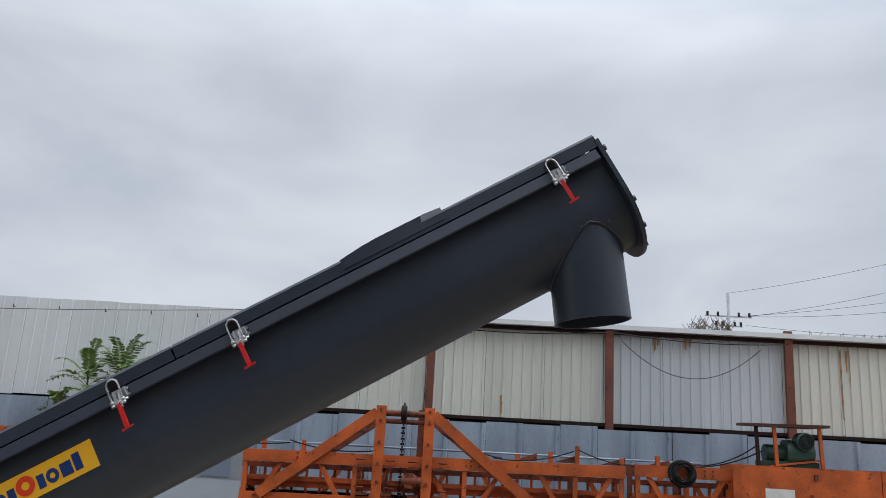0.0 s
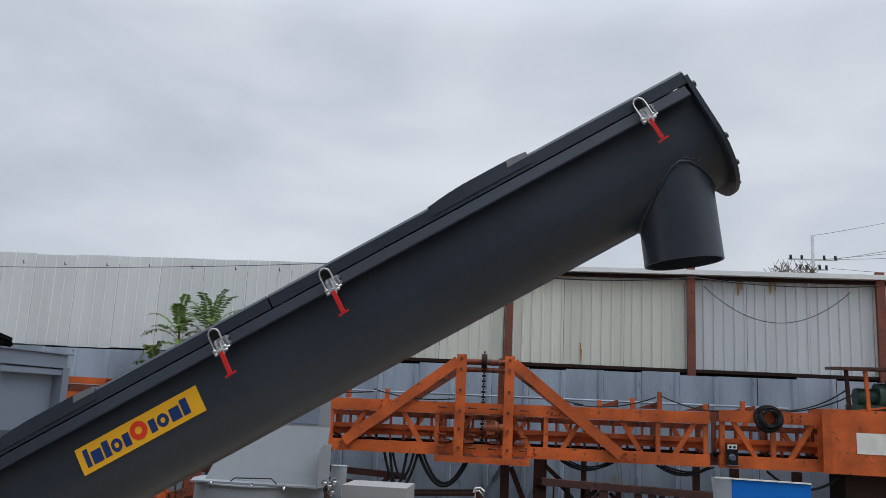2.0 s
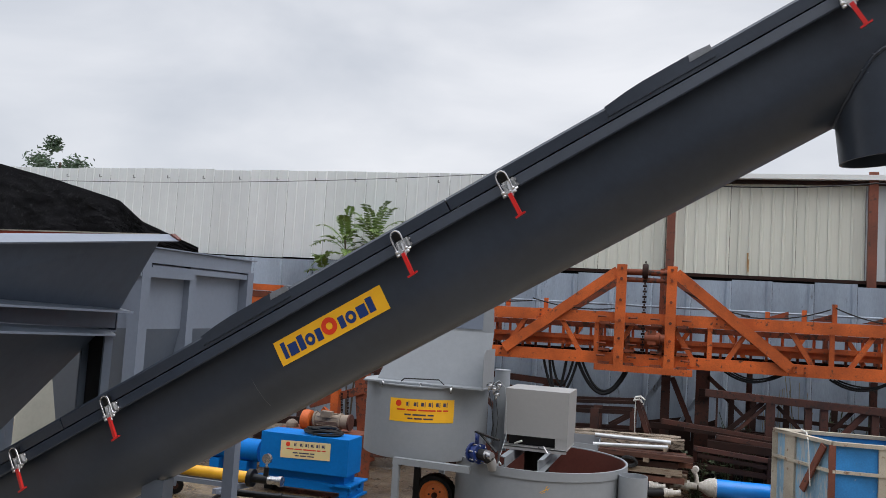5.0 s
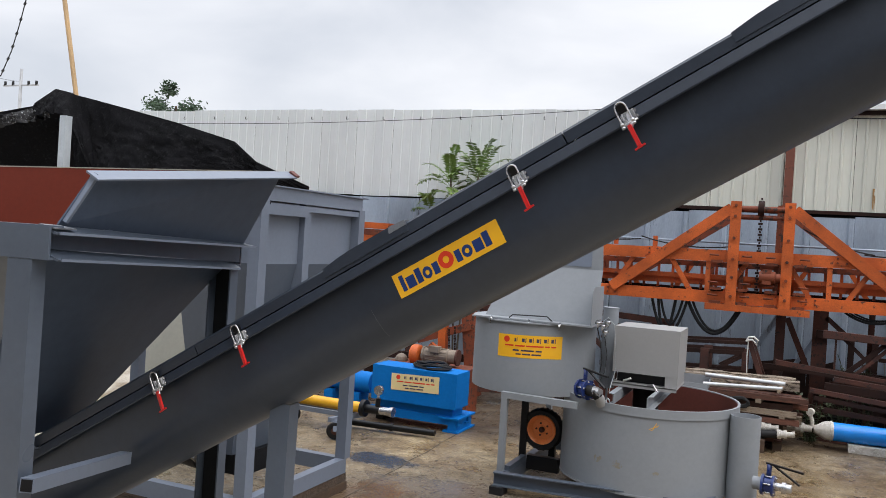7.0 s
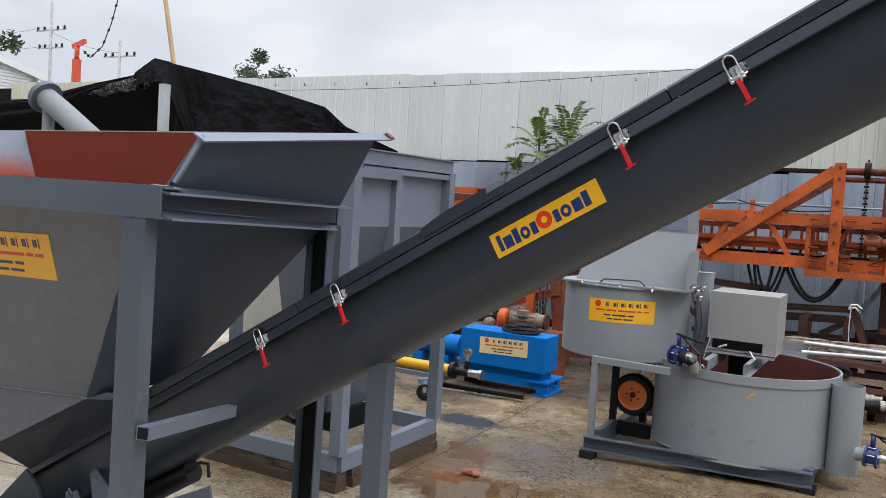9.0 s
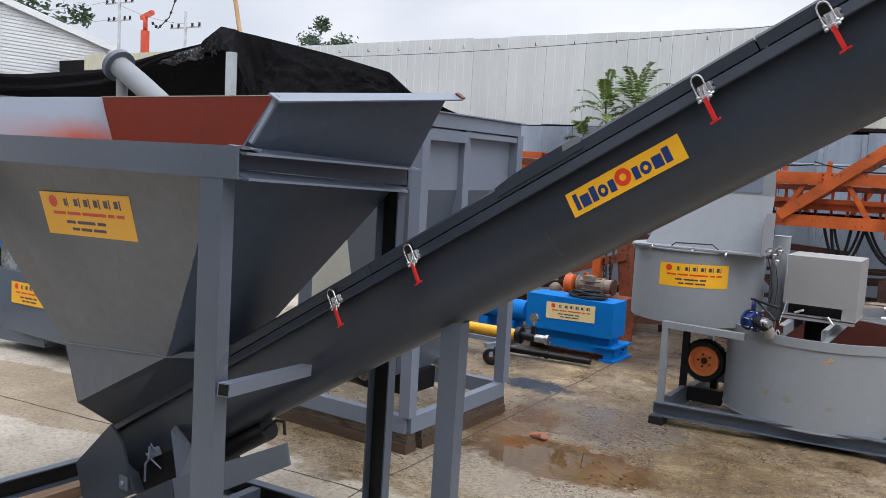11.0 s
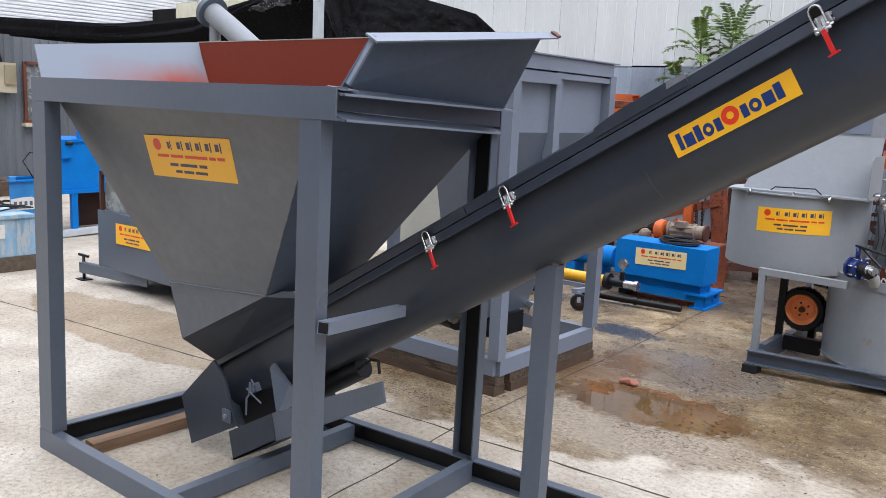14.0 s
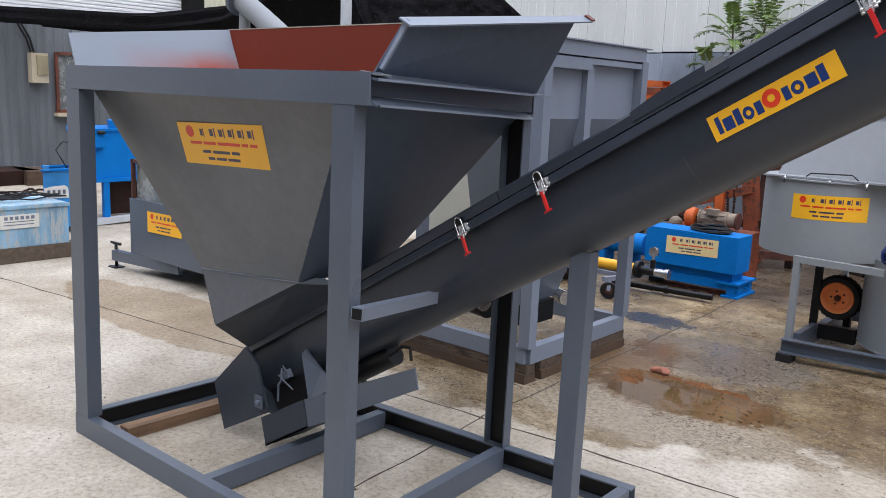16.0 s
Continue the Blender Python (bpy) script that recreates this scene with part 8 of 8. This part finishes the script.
def drape(top, bottom, k=40, m=14, fold=0.05, seed=1):
    """A cloth between two edge polylines, with sag and folds."""
    bm = B()

    def along(pts, t):
        pts = [V(p) for p in pts]
        seg = t * (len(pts) - 1)
        i = min(int(seg), len(pts) - 2)
        return pts[i].lerp(pts[i + 1], seg - i)

    grid = []
    for i in range(k + 1):
        t = i / k
        a, b = along(top, t), along(bottom, t)
        row = []
        for j in range(m + 1):
            s = j / m
            p = a.lerp(b, s)
            f = noise.noise(V((t * 9 + seed, s * 2.2, seed))) * fold * (0.3 + s) + noise.noise(V((t * 30, s * 9, seed))) * fold * 0.25
            f += 0.028 * math.sin(t * 55 + 5 * s + seed) * math.exp(-t * 6) + noise.noise(V((t * 80, s * 26, seed))) * 0.018
            f *= min(1.0, 0.12 + 4.0 * s)
            row.append(bm.verts.new(p + V((0.3 * f, -f, 0.35 * f))))
        grid.append(row)
    for i in range(k):
        for j in range(m):
            f = bm.faces.new((grid[i][j], grid[i + 1][j], grid[i + 1][j + 1], grid[i][j + 1]))
            f.smooth = True
    return bm


part("net_slope", drape([(-5.10, 6.3, 3.385), (-4.27, 6.3, 3.215), (-3.2, 6.3, 2.985), (-2.30, 6.3, 2.76), (-1.98, 6.3, 2.53), (-1.62, 6.9, 2.30)], [(-4.35, 6.0, 2.1), (-3.8, 6.0, 2.1), (-3.1, 6.0, 2.1), (-2.3, 6.1, 2.1), (-1.90, 6.3, 2.12), (-1.62, 6.9, 2.10)], k=110, m=40, fold=0.11), TARP, canopy)
part("net_back", drape([(-5.10, 6.34, 3.37), (-5.5, 6.32, 3.15), (-6.2, 6.25, 3.03), (-7.4, 6.2, 2.80), (-9.4, 6.0, 2.72), (-10.9, 4.6, 2.72)], [(-4.3, 6.9, 1.8), (-5.2, 7.0, 1.8), (-6.2, 7.0, 1.8), (-7.5, 7.0, 1.9), (-9.4, 6.6, 2.42), (-10.9, 4.8, 2.50)], fold=0.10, seed=5), TARP, canopy)
part("net_fold", drape([(-5.10, 6.25, 3.38), (-5.5, 6.2, 3.18), (-6.2, 6.1, 3.06), (-7.4, 6.0, 2.84), (-9.4, 5.8, 2.76), (-11.15, 3.6, 2.76), (-11.15, 1.0, 2.86)], [(-5.25, 6.2, 3.26), (-5.6, 6.18, 3.02), (-6.3, 6.05, 2.90), (-7.4, 5.95, 2.60), (-9.4, 5.75, 2.50), (-11.1, 3.6, 2.50), (-11.1, 1.0, 2.62)], fold=0.06, seed=9), TARP, canopy)
part("net_peak", drape([(-5.42, 6.16, 3.22), (-5.12, 6.20, 3.40), (-4.80, 6.16, 3.34), (-4.45, 6.1, 3.22)], [(-5.30, 6.02, 3.02), (-4.95, 5.95, 3.06), (-4.55, 5.90, 3.0), (-4.02, 5.95, 2.10)], k=40, m=16, fold=0.05, seed=12), TARP, canopy)
part("torn_edge", drape([(-5.2, 6.17, 3.22), (-5.5, 6.15, 3.14), (-6.1, 6.08, 3.0)], [(-5.15, 6.15, 3.02), (-5.5, 6.12, 2.95), (-6.2, 6.05, 2.88)], k=26, m=8, fold=0.12, seed=7), TARP_TORN, canopy, "torn frayed net edge")
bm = B()
bar(bm, (-4.46, 5.80, 0.0), (-4.46, 5.80, 2.98), 0.10, 0.10, up=(1, 0, 0))
solid("canopy_post", bm, FENCE_PALE, "pale painted steel post holding the shade net", "post")
bm = B()
tube(bm, [(-4.36, 6.33, 0.0), (-4.66, 6.33, 2.0), (-4.90, 6.33, 3.35), (-5.13, 6.33, 4.3), (-5.37, 6.33, 5.3)], 0.030, 10)
solid("bamboo_pole", bm, WOOD_PALE, "pale bamboo pole standing up through the shade net", "pole")

# ---- beyond the wall ----
hall = thing("white_hall", (-16, 6, 0), "white clad factory hall with a gable roof", "building")
HX = -14.0
g = [(10.7, 0.0), (10.7, 3.98), (5.0, 5.36), (-1.0, 3.9), (-1.0, 0.0)]
bm = B()
a = [bm.verts.new((HX, y, z)) for y, z in g]
b = [bm.verts.new((HX - 14, y, z)) for y, z in g]
bm.faces.new(a)
bm.faces.new(b[::-1])
for i in range(5):
    j = (i + 1) % 5
    bm.faces.new((a[i], b[i], b[j], a[j]))
part("shell", bm, WHITE_SHEET, hall)
for k in range(46):
    z = 1.9 + 0.075 * k
    y1 = 10.55 if z < 3.98 else 10.55 - (z - 3.98) / 0.242
    y0 = -0.9 if z < 3.9 else -1.0 + (z - 3.9) / 0.243
    if y1 - y0 > 0.3:
        bm = B()
        extrude(bm, (HX + 0.002, y0, z), (HX + 0.002, y1, z), [(0, -0.028), (0.022, -0.018), (0.022, 0.018), (0, 0.028)])
        part("cladding_rib", bm, WHITE_SHEET, hall)
bm = B()
for p, q in (((10.75, 3.99), (5.0, 5.38)), ((5.0, 5.38), (-1.1, 3.9))):
    bar(bm, (HX + 0.06, *p), (HX + 0.06, *q), 0.16, 0.14)
bar(bm, (HX + 0.05, 10.66, 0), (HX + 0.05, 10.66, 3.98), 0.14, 0.14, up=(1, 0, 0))
part("verge_trim", bm, WHITE_SHEET, hall)
shed = thing("cream_shed", (-14, 13, 0), "low cream building behind the yard wall", "building")
bm = B()
box(bm, -19, -7.6, 12.0, 16.0, 0.0, 3.95)
part("wall", bm, CREAM_YELLOW, shed)
bm = B()
extrude(bm, (-19.2, 11.9, 3.98), (-7.4, 11.9, 3.98), [(-4.2, 0.0), (0.1, 0.0), (0.1, 0.06), (-4.2, 0.5)])
part("roof", bm, CREAM_YELLOW, shed)


def leafy_crown(name, mat, c, r, count, leaf, squash=0.8, seed=1, par=None, label=""):
    rnd = random.Random(seed)
    verts, faces = [], []
    clumps = [(V((rnd.gauss(0, 0.45), rnd.gauss(0, 0.45), rnd.gauss(0.1, 0.40) * squash)) * r, rnd.uniform(0.18, 0.40) * r) for _ in range(26)]
    for i in range(count):
        cc, cr = rnd.choice(clumps)
        p = V(c) + cc + V((rnd.gauss(0, 1), rnd.gauss(0, 1), rnd.gauss(0, 0.8))).normalized() * cr * rnd.uniform(0.35, 1.0)
        d1 = V((rnd.gauss(0, 1), rnd.gauss(0, 1), rnd.gauss(0, 0.5))).normalized() * leaf * rnd.uniform(0.6, 1.3)
        d2 = d1.cross(V((rnd.gauss(0, 1), rnd.gauss(0, 1), rnd.gauss(0, 1)))).normalized() * leaf * 0.4
        k = len(verts)
        verts += [p - d1, p + d2, p + d1, p - d2]
        faces.append((k, k + 1, k + 2, k + 3))
    me = bpy.data.meshes.new(name)
    me.from_pydata(verts, [], faces)
    me.materials.append(mat)
    ob = new(name, me)
    if par:
        me.transform(world_of(par).inverted())
        ob.parent = par
        ob["kind"] = "stuff"
    return ob


def tree(at, h, r, count, leaf, seed, label):
    t = thing("tree", at, label, "tree", "trees beyond the wall")
    bm = B()
    tube(bm, [V(at), V(at) + V((0.1, 0, h * 0.4)), V(at) + V((-0.1, 0.1, h * 0.75)), V(at) + V((0, 0, h * 0.95))], 0.16, 8)
    rnd = random.Random(seed)
    for k in range(9):
        z = h * rnd.uniform(0.5, 0.85)
        d = V((rnd.gauss(0, 1), rnd.gauss(0, 1), 0)).normalized() * r * rnd.uniform(0.5, 0.9)
        tube(bm, [V(at) + V((0, 0, z)), V(at) + d * 0.5 + V((0, 0, z + r * 0.25)), V(at) + d + V((0, 0, z + r * 0.55))], 0.05, 6)
    part("trunk", bm, BARK, t)
    leafy_crown("crown", TREE_LEAF, V(at) + V((0, 0, h * 0.86)), r, count, leaf, 0.6, seed, t)
    return t


tree((-19.8, 25.0, 0), 6.55, 1.7, 5200, 0.10, 4, "dark green broadleaf tree rising behind the yard wall")
tree((-35.5, 20.0, 0), 8.2, 3.2, 3000, 0.2, 8, "leafy tree standing behind the white hall")
bm = B()
rnd = random.Random(11)
for k in range(300):
    x = rnd.choice((rnd.uniform(27.5, 32), rnd.uniform(39, 56)))
    z0 = 15.4
    hgt = rnd.uniform(0.3, 2.4) * (0.6 if x > 38 else 1)
    tube(bm, [(x, 84, z0 - 3), (x + rnd.uniform(-0.3, 0.3), 84, z0 + hgt * 0.6), (x + rnd.uniform(-0.9, 0.9), 84, z0 + hgt)], 0.026, 4)
solid("scrub", bm, BARK, "bare scrub tops showing over the wall", "bushes", kind="stuff")


def utility_pole(at, h, arms, label):
    p = thing("utility_pole", at, label, "pole", "utility poles")
    a = V(at)
    bm = B()
    rod(bm, a, a + V((0, 0, h)), 0.24, 10, 0.15)
    part("mast", bm, CONCRETE_POLE, p)
    for z, w in arms:
        bm = B()
        bar(bm, a + V((-w, 0, z)), a + V((w, 0, z)), 0.14, 0.14)
        part("cross_arm", bm, CONCRETE_POLE, p)
        for s in (-0.9, -0.45, 0.45, 0.9):
            bm = B()
            rod(bm, a + V((w * s, 0, z)), a + V((w * s, 0, z + 0.45)), 0.13, 8)
            part("insulator", bm, BLACK_PAINT, p)
    return p


utility_pole((31.8, 84.3, 0), 20.4, ((17.9, 2.4), (16.9, 1.4)), "concrete utility pole with cross arms beyond the wall")
utility_pole((-83.0, 60.0, 0), 21.5, ((18.3, 2.6), (16.3, 2.2)), "concrete utility pole with cross arms far off")
utility_pole((-71.4, 60.0, 0), 16.7, ((15.0, 2.5),), "tall lamp-topped utility pole far off")
WIRES = [((33.8, 84.3, 17.99), (52, 84.3, 22.4), 0.3), ((33.0, 84.3, 17.99), (52, 84.3, 21.0), 0.25), ((33.9, 84.3, 17.99), (52, 84.3, 19.8), 0.3), ((31.8, 84.3, 20.36), (52, 84.3, 25.4), 0.3), ((33.5, 84, 17.0), (54, 84, 16.8), 0.3), ((-84, 60, 18.5), (-71.4, 60, 15.4), 0.5), ((-110, 60, 19.5), (-84, 60, 18.7), 0.8), ((-110, 60, 18.0), (-83, 60, 16.6), 0.8)]
for a, b, d in WIRES:
    bm = B()
    tube(bm, sag(a, b, d), 0.019, 5)
    solid("overhead_wire", bm, BLACK_PAINT, "thin overhead wire against the sky", "wire", "overhead wires")
bm = B()
pts = [(-15.2, 14.6, 9.6), (-15.95, 14.6, 7.75), (-16.2, 14.6, 6.9), (-16.45, 14.6, 6.2), (-16.8, 14.6, 5.55), (-17.3, 14.6, 5.25), (-17.6, 14.6, 5.45)]
tube(bm, pts, 0.016, 6)
solid("service_cable", bm, BLACK_PAINT, "drooping service cable with clips", "cable")
bm = B()
for a, b in zip(pts, pts[1:]):
    for s in (0.3, 0.8):
        c = V(a).lerp(V(b), s)
        bar(bm, c - V((0.03, 0, 0.03)), c + V((0.03, 0, 0.03)), 0.045, 0.045)
solid("cable_clips", bm, BLACK_PAINT, "small clips along the service cable", "clip", kind="stuff")
hoist = thing("red_hoist", (-17.55, 14.3, 3.9), "red hoist post with a hooked arm on the cream shed", "hoist")
bm = B()
rod(bm, (-17.5, 14.3, 3.95), (-17.5, 14.3, 5.15), 0.125, 14)
part("post", bm, RED_PAINT, hoist)
bm = B()
bar(bm, (-17.68, 14.3, 5.52), (-17.15, 14.3, 5.66), 0.10, 0.12)
rod(bm, (-17.5, 14.3, 5.15), (-17.5, 14.3, 5.55), 0.07, 10)
part("arm", bm, RED_PAINT, hoist)

# cables on the wall
for pts, r in ((sag((6.16, 9.14, 3.45), (7.95, 9.14, 3.43), 0.43, 24), 0.005), (sag((-6.5, 9.2, 3.42), (1.4, 9.2, 3.62), 0.08, 24), 0.0045), (sag((3.7, 9.14, 3.52), (6.0, 9.14, 3.55), 0.05, 16), 0.009), (sag((6.0, 9.14, 3.56), (8.3, 9.14, 3.52), 0.06, 16), 0.009), (sag((1.6, 9.14, 3.50), (3.7, 9.14, 3.52), 0.05, 14), 0.008)):
    bm = B()
    tube(bm, pts, r, 6)
    solid("wall_cable", bm, BLACK_PAINT, "thin dark cable strung along the sheet wall", "cable", "wall cables")
# rust runs and hooks on the sheets
for x, z0, z1, w in ((4.63, 2.42, 2.68, 0.022), (4.645, 2.42, 2.60, 0.012), (6.62, 3.35, 3.54, 0.05), (6.66, 3.42, 3.54, 0.03), (7.02, 3.38, 3.54, 0.05), (7.08, 3.42, 3.54, 0.04), (9.02, 2.6, 3.5, 0.022), (9.1, 3.2, 3.5, 0.03), (9.14, 3.0, 3.5, 0.015), (4.2, 3.44, 3.54, 0.04)):
    bm = B()
    p = [V((x - w / 2, WY - 0.024, z1)), V((x - w * 0.2, WY - 0.024, z0)), V((x + w * 0.25, WY - 0.024, z0 + 0.03)), V((x + w / 2, WY - 0.024, z1))]
    plate(bm, p, 0.001)
    part("rust_run", bm, RUST_STAIN, wall_n, "rust stain on the sheet")
for k in range(16):
    x = 1.8 - 0.62 * k
    bm = B()
    tube(bm, [(x, WY + 0.0, 3.50), (x, WY - 0.05, 3.49), (x, WY - 0.05, 3.53)], 0.006, 5)
    part("hook", bm, DARK, wall_n)


# ---- young tree of heaven by the fence ----
def pinnate(bm, a, b, pairs, leaf, rnd):
    """A compound leaf from a to b: an arched stalk with paired, drooping leaflets."""
    a, b = V(a), V(b)
    length = (b - a).length
    arch = 0.22 * length

    def at(t):
        return a.lerp(b, t) + V((0, 0, arch * 4 * t * (1 - t)))

    tube(bm, [at(i / 8) for i in range(9)], 0.0035, 4)
    for i in range(pairs):
        t = 0.16 + 0.84 * i / (pairs - 1)
        p, d = at(t), (at(min(1.0, t + 0.04)) - at(t - 0.04)).normalized()
        side = d.cross(V((0, 0, 1))).normalized()
        lift = side.cross(d).normalized()
        for k in (-1, 1):
            sz = leaf * (1.05 - 0.55 * abs(t - 0.4)) * rnd.uniform(0.8, 1.12) * (0.55 if t > 0.94 else 1.0)
            tip = p + (side * k * 0.9 + d * 0.45 + lift * rnd.uniform(-0.15, 0.35) - V((0, 0, 0.28))).normalized() * sz
            w = (tip - p).cross(lift).normalized() * sz * 0.15
            m, e = p.lerp(tip, 0.35) + lift * 0.006, p.lerp(tip, 0.72) + lift * 0.004
            bm.faces.new([bm.verts.new(q) for q in (p, m + w, e + w * 0.7, tip, e - w * 0.7, m - w)])


sap = thing("sapling", (-0.42, 8.95, 0), "young green sapling with feathery leaves growing by the fence", "plant")
rnd = random.Random(3)
stems = [((-0.40, 8.95, 0.0), (-0.30, 8.9, 1.7), (-0.20, 8.88, 2.68)), ((-0.44, 8.95, 0.0), (-0.50, 8.9, 1.6), (-0.60, 8.85, 2.62)), ((-0.60, 8.96, 0.0), (-0.78, 8.9, 1.5), (-0.90, 8.88, 2.20))]
for st_ in stems:
    bm = B()
    tube(bm, st_, 0.013, 6)
    part("stem", bm, BARK, sap)
# each crown: rise of its leaf stalks above the horizontal, swung round the stem
for st_, count, reach, lean in ((stems[0], 19, 0.62, 0.06), (stems[1], 13, 0.50, -0.10), (stems[2], 8, 0.34, -0.05)):
    top, low = V(st_[2]), V(st_[1])
    for k in range(count):
        f = k / (count - 1)
        th = 2.4 * k + rnd.uniform(-0.35, 0.35)
        rise = radians(68 - 92 * f + rnd.uniform(-10, 10))
        ln = reach * rnd.uniform(0.82, 1.08) * (0.9 + 0.15 * f)
        o = top.lerp(low, 0.22 * f)
        tip = o + V((math.cos(th) * math.cos(rise) + lean, 0.75 * math.sin(th) * math.cos(rise), math.sin(rise))) * ln
        bm = B()
        pinnate(bm, o, tip, 15, 0.105, rnd)
        part("leaf", bm, LEAF, sap)

# litter
bm = B()
bmesh.ops.create_icosphere(bm, subdivisions=3, radius=0.06, matrix=Matrix.Translation((1.595, 2.955, 0.018)) @ Matrix.Diagonal((1.0, 0.6, 0.38, 1)))
for v in bm.verts:
    v.co += V((noise.noise(v.co * 22), noise.noise(v.co * 22 + V((5, 0, 0))), noise.noise(v.co * 22 + V((0, 7, 0))) * 0.4)) * 0.022
    v.co.z = max(0.001, v.co.z)
solid("crumpled_glove", bm, RAG, "crumpled reddish work glove lying by the puddle", "glove")
rnd = random.Random(21)
bm = B()
for k in range(700):
    x, y = rnd.uniform(-5, 5.5), rnd.uniform(-0.8, 7.0)
    s = rnd.uniform(0.0025, 0.006)
    bmesh.ops.create_cone(bm, cap_ends=True, segments=5, radius1=s, radius2=s * 0.5, depth=s, matrix=Matrix.Translation((x, y, s * 0.4)))
solid("gravel", bm, GRIT, "scattered grit on the yard concrete", "gravel", kind="stuff")
# leaf litter and crumbs drifted over the damp part
rnd = random.Random(33)
vs, fs = [], []
DRIFTS = ((1.85, 3.50, 0.42, 0.20, 5), (2.45, 3.42, 0.50, 0.34, 4), (1.95, 2.30, 0.42, 0.05, 0.8), (2.3, 3.02, 0.30, 0.08, 1.2), (0.75, 1.92, 0.35, 0.10, 1), (1.4, 4.6, 0.5, 0.6, 1.6), (2.8, 2.9, 0.8, 0.5, 2.2))
picks = [d for d in DRIFTS for _ in range(round(d[4] * 5))]
for k in range(19000):
    cx, cy, dx, dy, _ = rnd.choice(picks)
    x, y = rnd.gauss(cx, dx), rnd.gauss(cy, dy)
    if noise.noise(V((x * 3.2, y * 3.2, 4.0))) < rnd.uniform(-0.30, 0.45) or y < 1.75:
        continue
    s, th = 0.0025 + 0.0065 * rnd.random() ** 2, rnd.gauss(0.7, 0.7)
    c_, s_ = math.cos(th), math.sin(th)
    w_, h_ = s * rnd.uniform(0.25, 0.6), s * rnd.uniform(0.15, 0.4)
    o = len(vs)
    for p, q, z in ((-s, 0, 0.0008), (0, -w_, 0.0008), (s, 0, 0.0012), (0, w_, 0.001), (0, 0, h_)):
        vs.append((x + p * c_ - q * s_, y + p * s_ + q * c_, z))
    fs += [(o, o + 1, o + 4), (o + 1, o + 2, o + 4), (o + 2, o + 3, o + 4), (o + 3, o, o + 4)]
me = bpy.data.meshes.new("leaf_litter")
me.from_pydata(vs, [], fs)
me.materials.append(LITTER)
tagged(new("leaf_litter", me), "dark crumbs and leaf litter on the damp concrete", "litter", kind="stuff")
